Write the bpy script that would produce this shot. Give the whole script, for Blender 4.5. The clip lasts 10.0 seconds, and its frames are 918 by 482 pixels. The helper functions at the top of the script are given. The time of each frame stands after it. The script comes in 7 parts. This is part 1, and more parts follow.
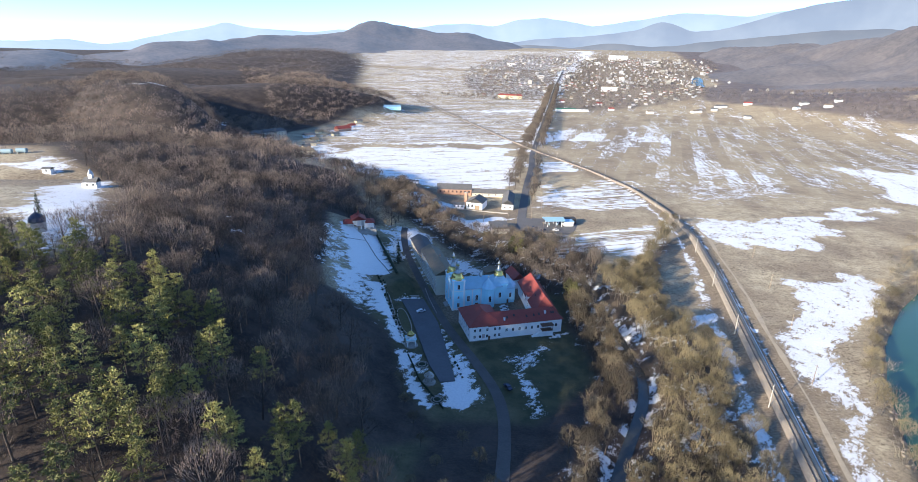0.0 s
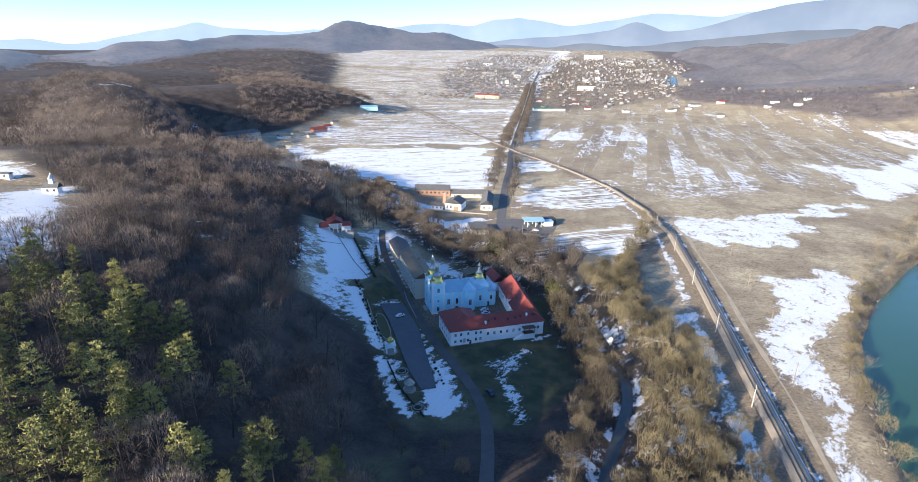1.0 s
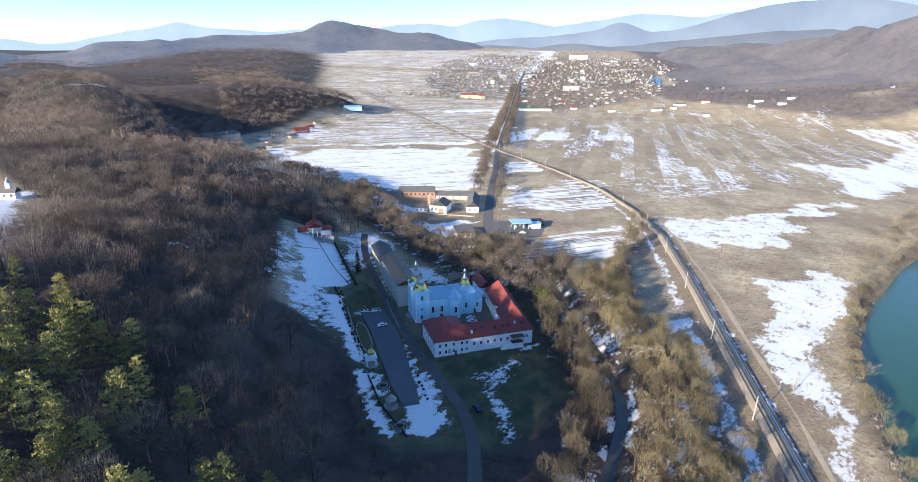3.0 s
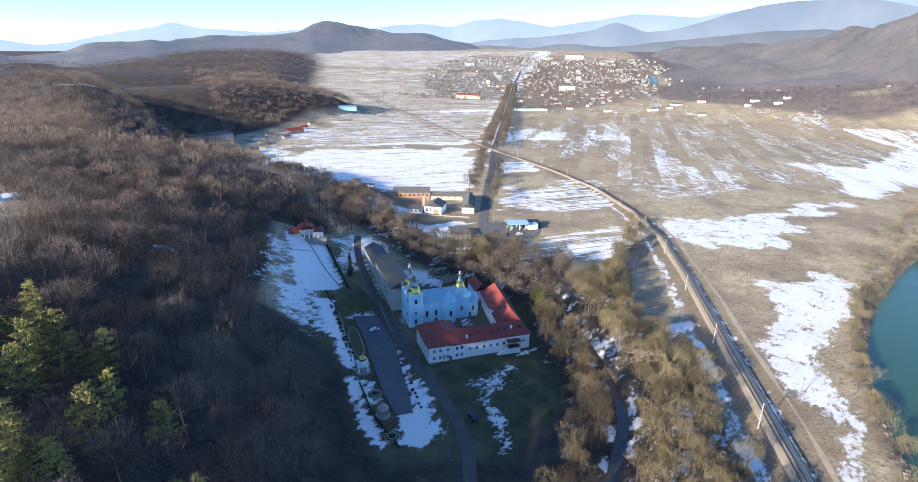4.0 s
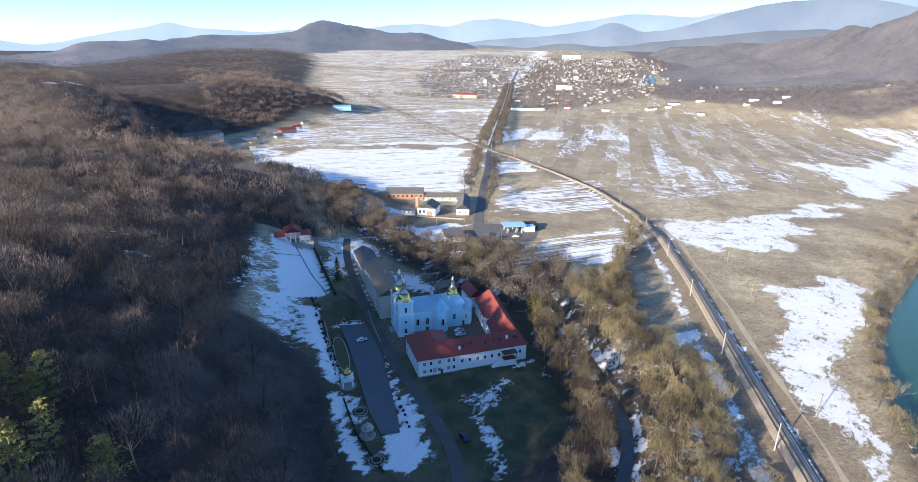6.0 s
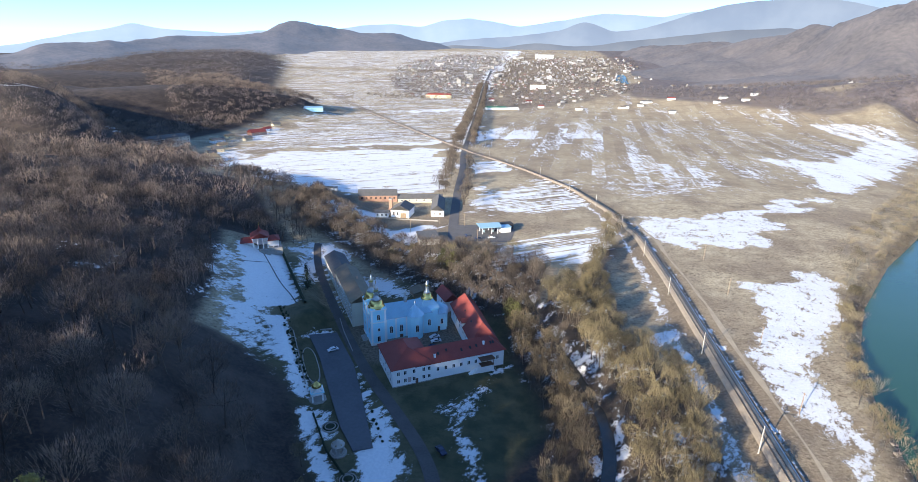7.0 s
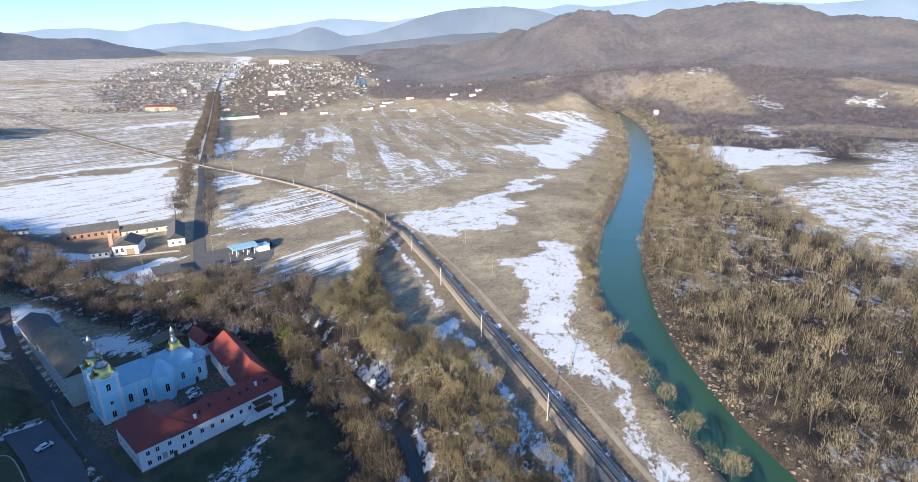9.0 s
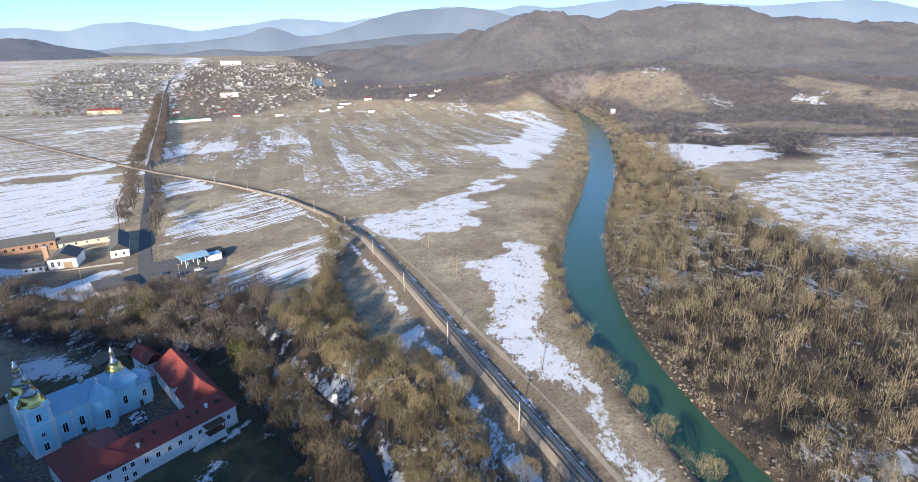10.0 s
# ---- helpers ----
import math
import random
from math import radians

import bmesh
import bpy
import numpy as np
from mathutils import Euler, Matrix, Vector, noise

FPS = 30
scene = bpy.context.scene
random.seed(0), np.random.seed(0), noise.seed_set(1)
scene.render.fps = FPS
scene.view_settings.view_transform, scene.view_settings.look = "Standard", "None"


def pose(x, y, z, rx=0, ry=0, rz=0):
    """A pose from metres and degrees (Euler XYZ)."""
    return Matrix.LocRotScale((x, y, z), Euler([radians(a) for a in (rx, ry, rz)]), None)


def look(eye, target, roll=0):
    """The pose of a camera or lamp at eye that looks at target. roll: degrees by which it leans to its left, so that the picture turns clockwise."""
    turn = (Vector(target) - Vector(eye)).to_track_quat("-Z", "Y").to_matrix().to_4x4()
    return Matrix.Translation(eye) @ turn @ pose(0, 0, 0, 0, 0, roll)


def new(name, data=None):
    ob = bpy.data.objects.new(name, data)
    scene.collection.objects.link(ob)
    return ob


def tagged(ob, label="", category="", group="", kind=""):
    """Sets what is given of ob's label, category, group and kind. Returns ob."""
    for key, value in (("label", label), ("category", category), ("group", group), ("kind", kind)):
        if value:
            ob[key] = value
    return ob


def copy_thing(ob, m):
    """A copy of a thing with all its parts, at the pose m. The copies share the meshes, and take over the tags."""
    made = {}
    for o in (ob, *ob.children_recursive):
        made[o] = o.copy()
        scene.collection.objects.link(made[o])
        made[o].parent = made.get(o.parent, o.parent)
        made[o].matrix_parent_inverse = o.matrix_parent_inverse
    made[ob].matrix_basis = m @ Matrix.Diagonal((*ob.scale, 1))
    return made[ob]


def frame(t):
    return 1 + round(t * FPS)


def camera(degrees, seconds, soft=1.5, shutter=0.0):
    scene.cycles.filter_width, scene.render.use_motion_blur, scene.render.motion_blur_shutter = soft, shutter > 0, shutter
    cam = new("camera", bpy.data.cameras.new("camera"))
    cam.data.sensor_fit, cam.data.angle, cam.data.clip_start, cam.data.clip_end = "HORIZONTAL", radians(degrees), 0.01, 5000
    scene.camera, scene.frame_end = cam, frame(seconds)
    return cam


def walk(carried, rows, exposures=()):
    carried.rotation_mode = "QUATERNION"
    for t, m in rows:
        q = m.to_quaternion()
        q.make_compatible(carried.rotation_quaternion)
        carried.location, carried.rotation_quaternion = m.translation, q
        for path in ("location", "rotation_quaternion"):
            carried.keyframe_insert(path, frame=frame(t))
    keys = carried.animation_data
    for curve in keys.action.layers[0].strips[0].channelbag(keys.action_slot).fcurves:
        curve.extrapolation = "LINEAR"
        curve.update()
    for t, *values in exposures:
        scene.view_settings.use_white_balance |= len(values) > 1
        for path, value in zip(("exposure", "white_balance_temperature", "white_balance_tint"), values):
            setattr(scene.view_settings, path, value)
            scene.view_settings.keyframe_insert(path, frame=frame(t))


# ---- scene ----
cam = camera(81.4, 10.0, soft=0.5)
PATH = [
    (0, (1.887, -10.704, 112.374), (1.413, -8.873, 111.724), 1.6),
    (0.5, (1.299, -8.326, 112.164), (0.868, -6.484, 111.515), 1.5),
    (1, (0.782, -5.82, 111.859), (0.383, -3.971, 111.211), 1.5),
    (1.5, (0.287, -3.143, 111.463), (-0.091, -1.289, 110.816), 1.5),
    (2, (-0.067, -0.272, 110.981), (-0.431, 1.585, 110.335), 1.5),
    (2.5, (-0.291, 2.868, 110.552), (-0.649, 4.726, 109.906), 1.5),
    (4, (-1.001, 12.735, 108.324), (-1.34, 14.598, 107.681), 1.4),
    (4.5, (-1.24, 16.171, 107.626), (-1.575, 18.035, 106.983), 1.4),
    (5, (-1.329, 19.516, 106.95), (-1.662, 21.381, 106.308), 1.3),
    (5.5, (-1.427, 22.952, 106.317), (-1.759, 24.817, 105.675), 1.4),
    (6.8, (-1.27, 32.528, 104.473), (-1.572, 34.398, 103.832), 1.2),
    (7, (-1.119, 34.06, 104.265), (-1.365, 35.939, 103.626), 1.1),
    (7.5, (-0.611, 37.833, 103.382), (-0.646, 39.73, 102.749), 0.7),
    (8, (-0.275, 41.693, 102.358), (-0.082, 43.583, 101.731), 0.3),
    (8.5, (0.61, 45.598, 101.365), (1.026, 47.453, 100.743), -0.1),
    (9, (1.257, 49.333, 100.441), (1.855, 51.138, 99.822), -0.5),
    (9.5, (2.159, 52.944, 99.742), (2.84, 54.721, 99.124), -0.6),
    (10, (3.59, 56.552, 99.192), (4.319, 58.309, 98.574), -0.7),
]
walk(cam, [(t, look(eye, target, roll)) for t, eye, target, roll in PATH], exposures=[(0, 1.13, 6480, 10), (8, 1.05, 6480, 10), (10, 0.78, 6480, 10)])

# low winter sun over the wooded hill
SUN_BEARING, SUN_HEIGHT = 216.0, 17.2
world = bpy.data.worlds.new("winter_sky")
scene.world = world
world.use_nodes = True
wn, wl = world.node_tree.nodes, world.node_tree.links
sky = wn.new("ShaderNodeTexSky")
sky.sky_type, sky.sun_disc = "NISHITA", False
sky.sun_elevation, sky.sun_rotation = radians(SUN_HEIGHT), radians(SUN_BEARING)
sky.altitude, sky.air_density, sky.dust_density, sky.ozone_density = 5000, 1.0, 0.0, 3.0
cool = wn.new("ShaderNodeMix")
cool.data_type, cool.blend_type = "RGBA", "MULTIPLY"
cool.inputs[0].default_value, cool.inputs[7].default_value = 1.0, (0.87, 0.99, 1.05, 1)
wl.new(sky.outputs[0], cool.inputs[6])
wl.new(cool.outputs[2], wn["Background"].inputs[0])
wn["Background"].inputs[1].default_value = 0.178
lamp = bpy.data.lights.new("sun", "SUN")
lamp.energy, lamp.angle, lamp.color = 5.0, radians(0.6), (1.0, 0.895, 0.72)
sun = new("sun", lamp)
sa, se = radians(SUN_BEARING), radians(SUN_HEIGHT)
sun.matrix_world = look((math.sin(sa) * math.cos(se) * 300, math.cos(sa) * math.cos(se) * 300, math.sin(se) * 300 + 200), (0, 0, 200))


# ---- materials ----
def material(name, colour, rough=0.85, metal=0.0, scale=1.0, vary=0.25, bump_height=0.0, second=None, spread=0.5, tone="", transmission=0.0, detail=4.0):
    """Colour broken up by noise at two sizes (scale and a ninth of it, in metres); tone: a vertex attribute, or 'object', that shifts it from thing to thing."""
    m = bpy.data.materials.new(name)
    m.use_nodes = True
    n, l = m.node_tree.nodes, m.node_tree.links
    bsdf = n["Principled BSDF"]
    bsdf.inputs["Roughness"].default_value, bsdf.inputs["Metallic"].default_value = rough, metal
    bsdf.inputs["Transmission Weight"].default_value = transmission
    pos = n.new("ShaderNodeTexCoord")
    coarse, fine = n.new("ShaderNodeTexNoise"), n.new("ShaderNodeTexNoise")
    for node, size in ((coarse, scale), (fine, scale / 9)):
        node.inputs["Scale"].default_value, node.inputs["Detail"].default_value = 1 / size, detail
        l.new(pos.outputs["Object"], node.inputs["Vector"])
    both = n.new("ShaderNodeMath")
    both.operation = "MULTIPLY_ADD"
    both.inputs[1].default_value = 0.45
    l.new(fine.outputs[0], both.inputs[0])
    half = n.new("ShaderNodeMath")
    half.operation = "MULTIPLY"
    half.inputs[1].default_value = 0.55
    l.new(coarse.outputs[0], half.inputs[0])
    l.new(half.outputs[0], both.inputs[2])
    value = both.outputs[0]
    if tone:
        source = n.new("ShaderNodeObjectInfo") if tone == "object" else n.new("ShaderNodeAttribute")
        if tone != "object":
            source.attribute_name = tone
        mixed = n.new("ShaderNodeMix")
        mixed.inputs[0].default_value = 0.6
        l.new(value, mixed.inputs[2])
        l.new(source.outputs["Random"] if tone == "object" else source.outputs["Fac"], mixed.inputs[3])
        value = mixed.outputs[0]
    ramp = n.new("ShaderNodeValToRGB")
    lo, hi = spread - 0.28, spread + 0.28
    ramp.color_ramp.elements[0].position, ramp.color_ramp.elements[1].position = max(lo, 0), min(hi, 1)
    second = second or tuple(c * (1 + vary) for c in colour)
    first = tuple(c * (1 - vary) for c in colour)
    ramp.color_ramp.elements[0].color, ramp.color_ramp.elements[1].color = (*first, 1), (*second, 1)
    l.new(value, ramp.inputs[0])
    l.new(ramp.outputs[0], bsdf.inputs["Base Color"])
    if bump_height:
        bp = n.new("ShaderNodeBump")
        bp.inputs["Strength"].default_value, bp.inputs["Distance"].default_value = 0.7, bump_height
        l.new(fine.outputs[0], bp.inputs["Height"])
        l.new(bp.outputs[0], bsdf.inputs["Normal"])
    return m


def ground_material():
    """Dry grass, soil, wood floor and furrowed fields under broken snow, steered by the ground's attributes."""
    m = bpy.data.materials.new("winter_ground")
    m.use_nodes = True
    n, l = m.node_tree.nodes, m.node_tree.links
    bsdf = n["Principled BSDF"]
    pos = n.new("ShaderNodeTexCoord").outputs["Object"]

    def attr(name):
        a = n.new("ShaderNodeAttribute")
        a.attribute_name = name
        return a.outputs["Fac"]

    def noise_at(size, detail=5.0, stretch=None, turn=0.0, rough=0.6):
        tex = n.new("ShaderNodeTexNoise")
        tex.inputs["Scale"].default_value, tex.inputs["Detail"].default_value, tex.inputs["Roughness"].default_value = 1 / size, detail, rough
        mp = n.new("ShaderNodeMapping")
        mp.vector_type = "TEXTURE"
        mp.inputs["Rotation"].default_value = (0, 0, radians(turn))
        mp.inputs["Scale"].default_value = stretch or (1, 1, 1)
        l.new(pos, mp.inputs[0])
        l.new(mp.outputs[0], tex.inputs["Vector"])
        return tex.outputs[0]

    def calc(op, a, b, c=None):
        node = n.new("ShaderNodeMath")
        node.operation = op
        for k, v in enumerate((a, b, c)):
            if v is None:
                continue
            if isinstance(v, (int, float)):
                node.inputs[k].default_value = v
            else:
                l.new(v, node.inputs[k])
        return node.outputs[0]

    def step(v, lo, hi):
        node = n.new("ShaderNodeMapRange")
        node.interpolation_type = "SMOOTHSTEP"
        node.inputs[1].default_value, node.inputs[2].default_value = lo, hi
        l.new(v, node.inputs[0])
        return node.outputs[0]

    def blend(f, a, b):
        node = n.new("ShaderNodeMix")
        node.data_type = "RGBA"
        l.new(f, node.inputs[0])
        for k, v in ((6, a), (7, b)):
            if isinstance(v, tuple):
                node.inputs[k].default_value = (*v, 1)
            else:
                l.new(v, node.inputs[k])
        return node.outputs[2]

    mid, fine, broad = noise_at(7, 6), noise_at(0.9, 4), noise_at(60, 5)
    grass = blend(step(mid, 0.35, 0.65), (0.42, 0.335, 0.215), (0.58, 0.48, 0.315))
    grass = blend(step(broad, 0.42, 0.62), grass, (0.31, 0.24, 0.16))
    soil = blend(step(fine, 0.36, 0.64), (0.1, 0.073, 0.05), (0.25, 0.188, 0.13))
    grass = blend(calc("MULTIPLY", step(noise_at(22, 6), 0.52, 0.72), 0.75), grass, soil)
    grass = blend(calc("MULTIPLY", step(noise_at(2.2, 6, (2.5, 1, 1), 34, 0.75), 0.5, 0.66), 0.6), grass, (0.17, 0.122, 0.075))
    grass = blend(calc("MULTIPLY", step(noise_at(5, 7, (3, 1, 1), 70, 0.75), 0.56, 0.7), 0.55), grass, (0.45, 0.37, 0.25))
    grass = blend(calc("MULTIPLY", step(noise_at(1.3, 3, None, 0, 0.8), 0.5, 0.6), 0.55), grass, (0.155, 0.112, 0.068))
    grass = blend(calc("MULTIPLY", step(noise_at(1.8, 3, (1.6, 1, 1), 20, 0.8), 0.56, 0.66), 0.5), grass, (0.6, 0.5, 0.32))
    tufts = n.new("ShaderNodeTexVoronoi")
    tufts.inputs["Scale"].default_value = 1 / 2.1
    l.new(pos, tufts.inputs["Vector"])
    clump = calc("MULTIPLY", calc("SUBTRACT", 1.0, step(tufts.outputs["Distance"], 0.12, 0.42)), step(noise_at(17, 6, None, 0, 0.75), 0.44, 0.58))
    grass = blend(calc("MULTIPLY", clump, 0.75), grass, (0.115, 0.085, 0.052))
    # long narrow plots of stubble, fallow and ploughed soil
    plots = n.new("ShaderNodeTexBrick")
    plots.inputs["Color1"].default_value, plots.inputs["Color2"].default_value = (0, 0, 0, 1), (1, 1, 1, 1)
    plots.inputs["Scale"].default_value, plots.inputs["Mortar Size"].default_value = 1.0, 0.0
    plots.inputs["Brick Width"].default_value, plots.inputs["Row Height"].default_value = 120.0, 14.0
    turned = n.new("ShaderNodeMapping")
    turned.inputs["Rotation"].default_value = (0, 0, radians(-84))
    l.new(pos, turned.inputs[0])
    l.new(turned.outputs[0], plots.inputs["Vector"])
    tint = n.new("ShaderNodeValToRGB")
    tint.color_ramp.interpolation = "CONSTANT"
    for k, (at, shade) in enumerate(((0.0, (0.40, 0.31, 0.19)), (0.3, (0.27, 0.20, 0.125)), (0.5, (0.47, 0.38, 0.235)), (0.7, (0.33, 0.26, 0.155)), (0.86, (0.20, 0.15, 0.10)))):
        e = tint.color_ramp.elements[k] if k < 2 else tint.color_ramp.elements.new(at)
        e.position, e.color = at, (*shade, 1)
    l.new(plots.outputs["Color"], tint.inputs[0])
    grass = blend(calc("MULTIPLY", attr("furrow_far"), 0.55), grass, tint.outputs[0])
    lawn = blend(step(mid, 0.35, 0.65), (0.05, 0.056, 0.026), (0.105, 0.096, 0.046))
    litter = blend(step(noise_at(16, 7, None, 0, 0.75), 0.36, 0.64), (0.022, 0.017, 0.015), (0.075, 0.055, 0.045))
    litter = blend(calc("MULTIPLY", step(noise_at(90, 6, None, 0, 0.7), 0.45, 0.65), 0.6), litter, (0.035, 0.028, 0.026))
    litter = blend(calc("MULTIPLY", step(fine, 0.4, 0.7), 0.4), litter, (0.11, 0.072, 0.05))
    colour = blend(attr("lawn"), grass, lawn)
    colour = blend(attr("soil"), colour, soil)
    # mauve-grey bare crowns, paled further by distance haze put into the colour
    crowns = blend(step(noise_at(26, 8, None, 0, 0.75), 0.36, 0.64), (0.08, 0.068, 0.07), (0.17, 0.143, 0.143))
    crowns = blend(calc("MULTIPLY", step(noise_at(170, 6, None, 0, 0.7), 0.45, 0.62), 0.6), crowns, (0.15, 0.12, 0.112))
    litter = blend(attr("canopy"), litter, crowns)
    colour = blend(attr("wood"), colour, litter)
    # long streaks along the furrows of two sets of fields
    near_rows = calc("ADD", calc("MULTIPLY", noise_at(1.6, 3, (34, 1, 1), 34), 0.45), calc("ADD", calc("MULTIPLY", noise_at(6.5, 2, (22, 1, 1), 34), 0.3), calc("MULTIPLY", noise_at(9, 6), 0.25)))
    far_rows = calc("ADD", calc("MULTIPLY", noise_at(2.6, 4, (8, 1, 1), 94, 0.75), 0.32), calc("ADD", calc("MULTIPLY", noise_at(15, 3, (6, 1, 1), 94), 0.18), calc("MULTIPLY", noise_at(7, 9, (1.6, 1, 1), 10, 0.88), 0.5)))
    colour = blend(calc("MULTIPLY", step(far_rows, 0.46, 0.6), calc("MULTIPLY", attr("furrow_far"), 0.6)), colour, (0.2, 0.145, 0.095))
    colour = blend(calc("MULTIPLY", step(near_rows, 0.5, 0.6), calc("MULTIPLY", attr("furrow_near"), 0.6)), colour, (0.17, 0.125, 0.085))
    patchy = calc("ADD", calc("MULTIPLY", noise_at(11, 7, None, 0, 0.7), 0.42), calc("MULTIPLY", noise_at(2.4, 8, (1.8, 1, 1), 60, 0.88), 0.58))
    near_part, far_part = attr("furrow_near"), attr("furrow_far")
    plain = calc("SUBTRACT", 1.0, calc("MAXIMUM", near_part, far_part))
    mask = calc("ADD", calc("ADD", calc("MULTIPLY", patchy, plain), calc("MULTIPLY", near_rows, near_part)), calc("MULTIPLY", far_rows, far_part))
    plot_share = calc("MULTIPLY", calc("SUBTRACT", plots.outputs["Color"], 0.5), calc("MULTIPLY", far_part, 0.4))
    level = calc("ADD", calc("ADD", attr("snow"), plot_share), calc("MULTIPLY", calc("SUBTRACT", mask, 0.5), 4.8))
    snow = calc("MULTIPLY", step(level, 0.49, 0.56), step(attr("snow"), 0.02, 0.1))
    white = blend(step(fine, 0.3, 0.7), (0.78, 0.78, 0.78), (0.88, 0.875, 0.865))
    l.new(blend(snow, colour, white), bsdf.inputs["Base Color"])
    rough = n.new("ShaderNodeMapRange")
    rough.inputs[3].default_value, rough.inputs[4].default_value = 0.95, 0.7
    l.new(snow, rough.inputs[0])
    l.new(rough.outputs[0], bsdf.inputs["Roughness"])
    bp = n.new("ShaderNodeBump")
    bp.inputs["Strength"].default_value, bp.inputs["Distance"].default_value = 0.8, 0.35
    l.new(calc("ADD", calc("MULTIPLY", fine, 0.6), calc("ADD", mid, calc("MULTIPLY", snow, 0.25))), bp.inputs["Height"])
    l.new(bp.outputs[0], bsdf.inputs["Normal"])
    return m


GROUND = ground_material()
ASPHALT = material("worn_asphalt", (0.13, 0.122, 0.118), 0.9, scale=6, vary=0.3, bump_height=0.02)
LANE_ASPHALT = material("dark_patched_asphalt", (0.105, 0.095, 0.088), 0.85, scale=5, vary=0.4, bump_height=0.02)
LOT = material("lot_asphalt", (0.12, 0.125, 0.135), 0.85, scale=9, vary=0.25, bump_height=0.01)
GRAVEL = material("ballast_gravel", (0.36, 0.295, 0.225), 0.95, scale=2.5, vary=0.35, bump_height=0.08)
TRACK = material("trodden_dirt", (0.43, 0.35, 0.245), 0.95, scale=4, vary=0.3, bump_height=0.05)
STEEL = material("rail_steel", (0.12, 0.095, 0.08), 0.45, 0.7, scale=2, vary=0.2)
SLEEPER = material("concrete_sleeper", (0.33, 0.28, 0.22), 0.9, scale=1.5, vary=0.25)
CONCRETE = material("weathered_concrete", (0.42, 0.39, 0.35), 0.9, scale=1.6, vary=0.25, bump_height=0.01)
BARK = material("grey_bark", (0.10, 0.08, 0.064), 0.95, scale=0.6, vary=0.4)
RUBBLE = material("river_rubble", (0.25, 0.21, 0.175), 0.95, scale=1.0, vary=0.5, bump_height=0.03)
OLIVE_NEEDLES = material("olive_pine_needles", (0.07, 0.075, 0.026), 0.8, scale=0.8, second=(0.16, 0.155, 0.05), tone="object")
TOWN_BEIGE = material("dull_beige_render", (0.33, 0.315, 0.285), 0.9, scale=6, vary=0.2)
TWIG_HILL = material("grey_brown_twigs", (0.044, 0.036, 0.032), 0.9, scale=30, second=(0.25, 0.188, 0.15), tone="tone")
TWIG_BANK = material("olive_twigs", (0.085, 0.07, 0.046), 0.9, scale=30, second=(0.29, 0.235, 0.15), tone="tone")
TWIG_FAR = material("mauve_brown_twigs", (0.075, 0.063, 0.063), 0.95, scale=60, second=(0.165, 0.138, 0.132), tone="tone")
TWIG_GREY = material("dusky_twigs", (0.062, 0.049, 0.04), 0.9, scale=30, second=(0.175, 0.137, 0.105), tone="tone")
TOWN_WALL = material("dull_white_render", (0.40, 0.395, 0.39), 0.9, scale=6, vary=0.2)
PALE_TOWN_WALL = material("pale_render", (0.55, 0.545, 0.54), 0.9, scale=6, vary=0.15)
TOWN_ROOF = material("faded_red_tiles", (0.24, 0.125, 0.105), 0.85, scale=6, vary=0.3)
# greyer than TWIG_TREE, and with the hill's shade put into the colour
TWIG_DUSK = material("grey_hill_shaded_twigs", (0.048, 0.039, 0.028), 0.9, scale=0.8, second=(0.18, 0.142, 0.09), tone="object")
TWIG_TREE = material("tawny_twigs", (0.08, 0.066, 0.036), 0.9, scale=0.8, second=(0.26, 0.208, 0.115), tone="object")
NEEDLES = material("pine_needles", (0.135, 0.137, 0.04), 0.8, scale=0.8, second=(0.32, 0.29, 0.088), tone="object")
DARK_NEEDLES = material("spruce_needles", (0.022, 0.038, 0.018), 0.8, scale=0.8, second=(0.045, 0.065, 0.03), tone="object")
WHITE_WALL = material("white_limewash", (0.88, 0.87, 0.85), 0.85, scale=3, vary=0.07, bump_height=0.004)
BLUE_WALL = material("pale_blue_plaster", (0.46, 0.82, 0.93), 0.8, scale=3, vary=0.07, bump_height=0.004)
BEIGE_WALL = material("beige_render", (0.60, 0.54, 0.43), 0.85, scale=3, vary=0.12, bump_height=0.004)
BRICK_WALL = material("orange_brick", (0.42, 0.25, 0.175), 0.85, scale=1.2, vary=0.25, bump_height=0.01)
YELLOW_WALL = material("cream_plaster", (0.66, 0.57, 0.38), 0.85, scale=3, vary=0.1)
RED_ROOF = material("red_metal_tiles", (0.27, 0.055, 0.042), 0.72, 0.0, scale=2.5, vary=0.22, bump_height=0.02)
BLUE_ROOF = material("blue_grey_tin", (0.36, 0.58, 0.70), 0.42, 0.25, scale=3, vary=0.15)
TAN_ROOF = material("weathered_slate_sheets", (0.22, 0.175, 0.12), 0.85, scale=2.5, vary=0.3)
GREY_ROOF = material("grey_slate_sheets", (0.13, 0.125, 0.12), 0.85, scale=2.5, vary=0.3)
DARK_ROOF = material("dark_bitumen", (0.035, 0.034, 0.036), 0.8, scale=2.5, vary=0.3)
GREEN_ROOF = material("green_tin", (0.03, 0.16, 0.09), 0.5, scale=3, vary=0.2)
GOLD = material("gilded_sheet", (0.72, 0.52, 0.17), 0.22, 1.0, scale=1.2, vary=0.12)
SILVER = material("silvered_sheet", (0.40, 0.42, 0.43), 0.38, 0.9, scale=1.2, vary=0.1)
GLASS = material("dark_window_glass", (0.025, 0.03, 0.036), 0.12, 0.0, scale=2, vary=0.2)
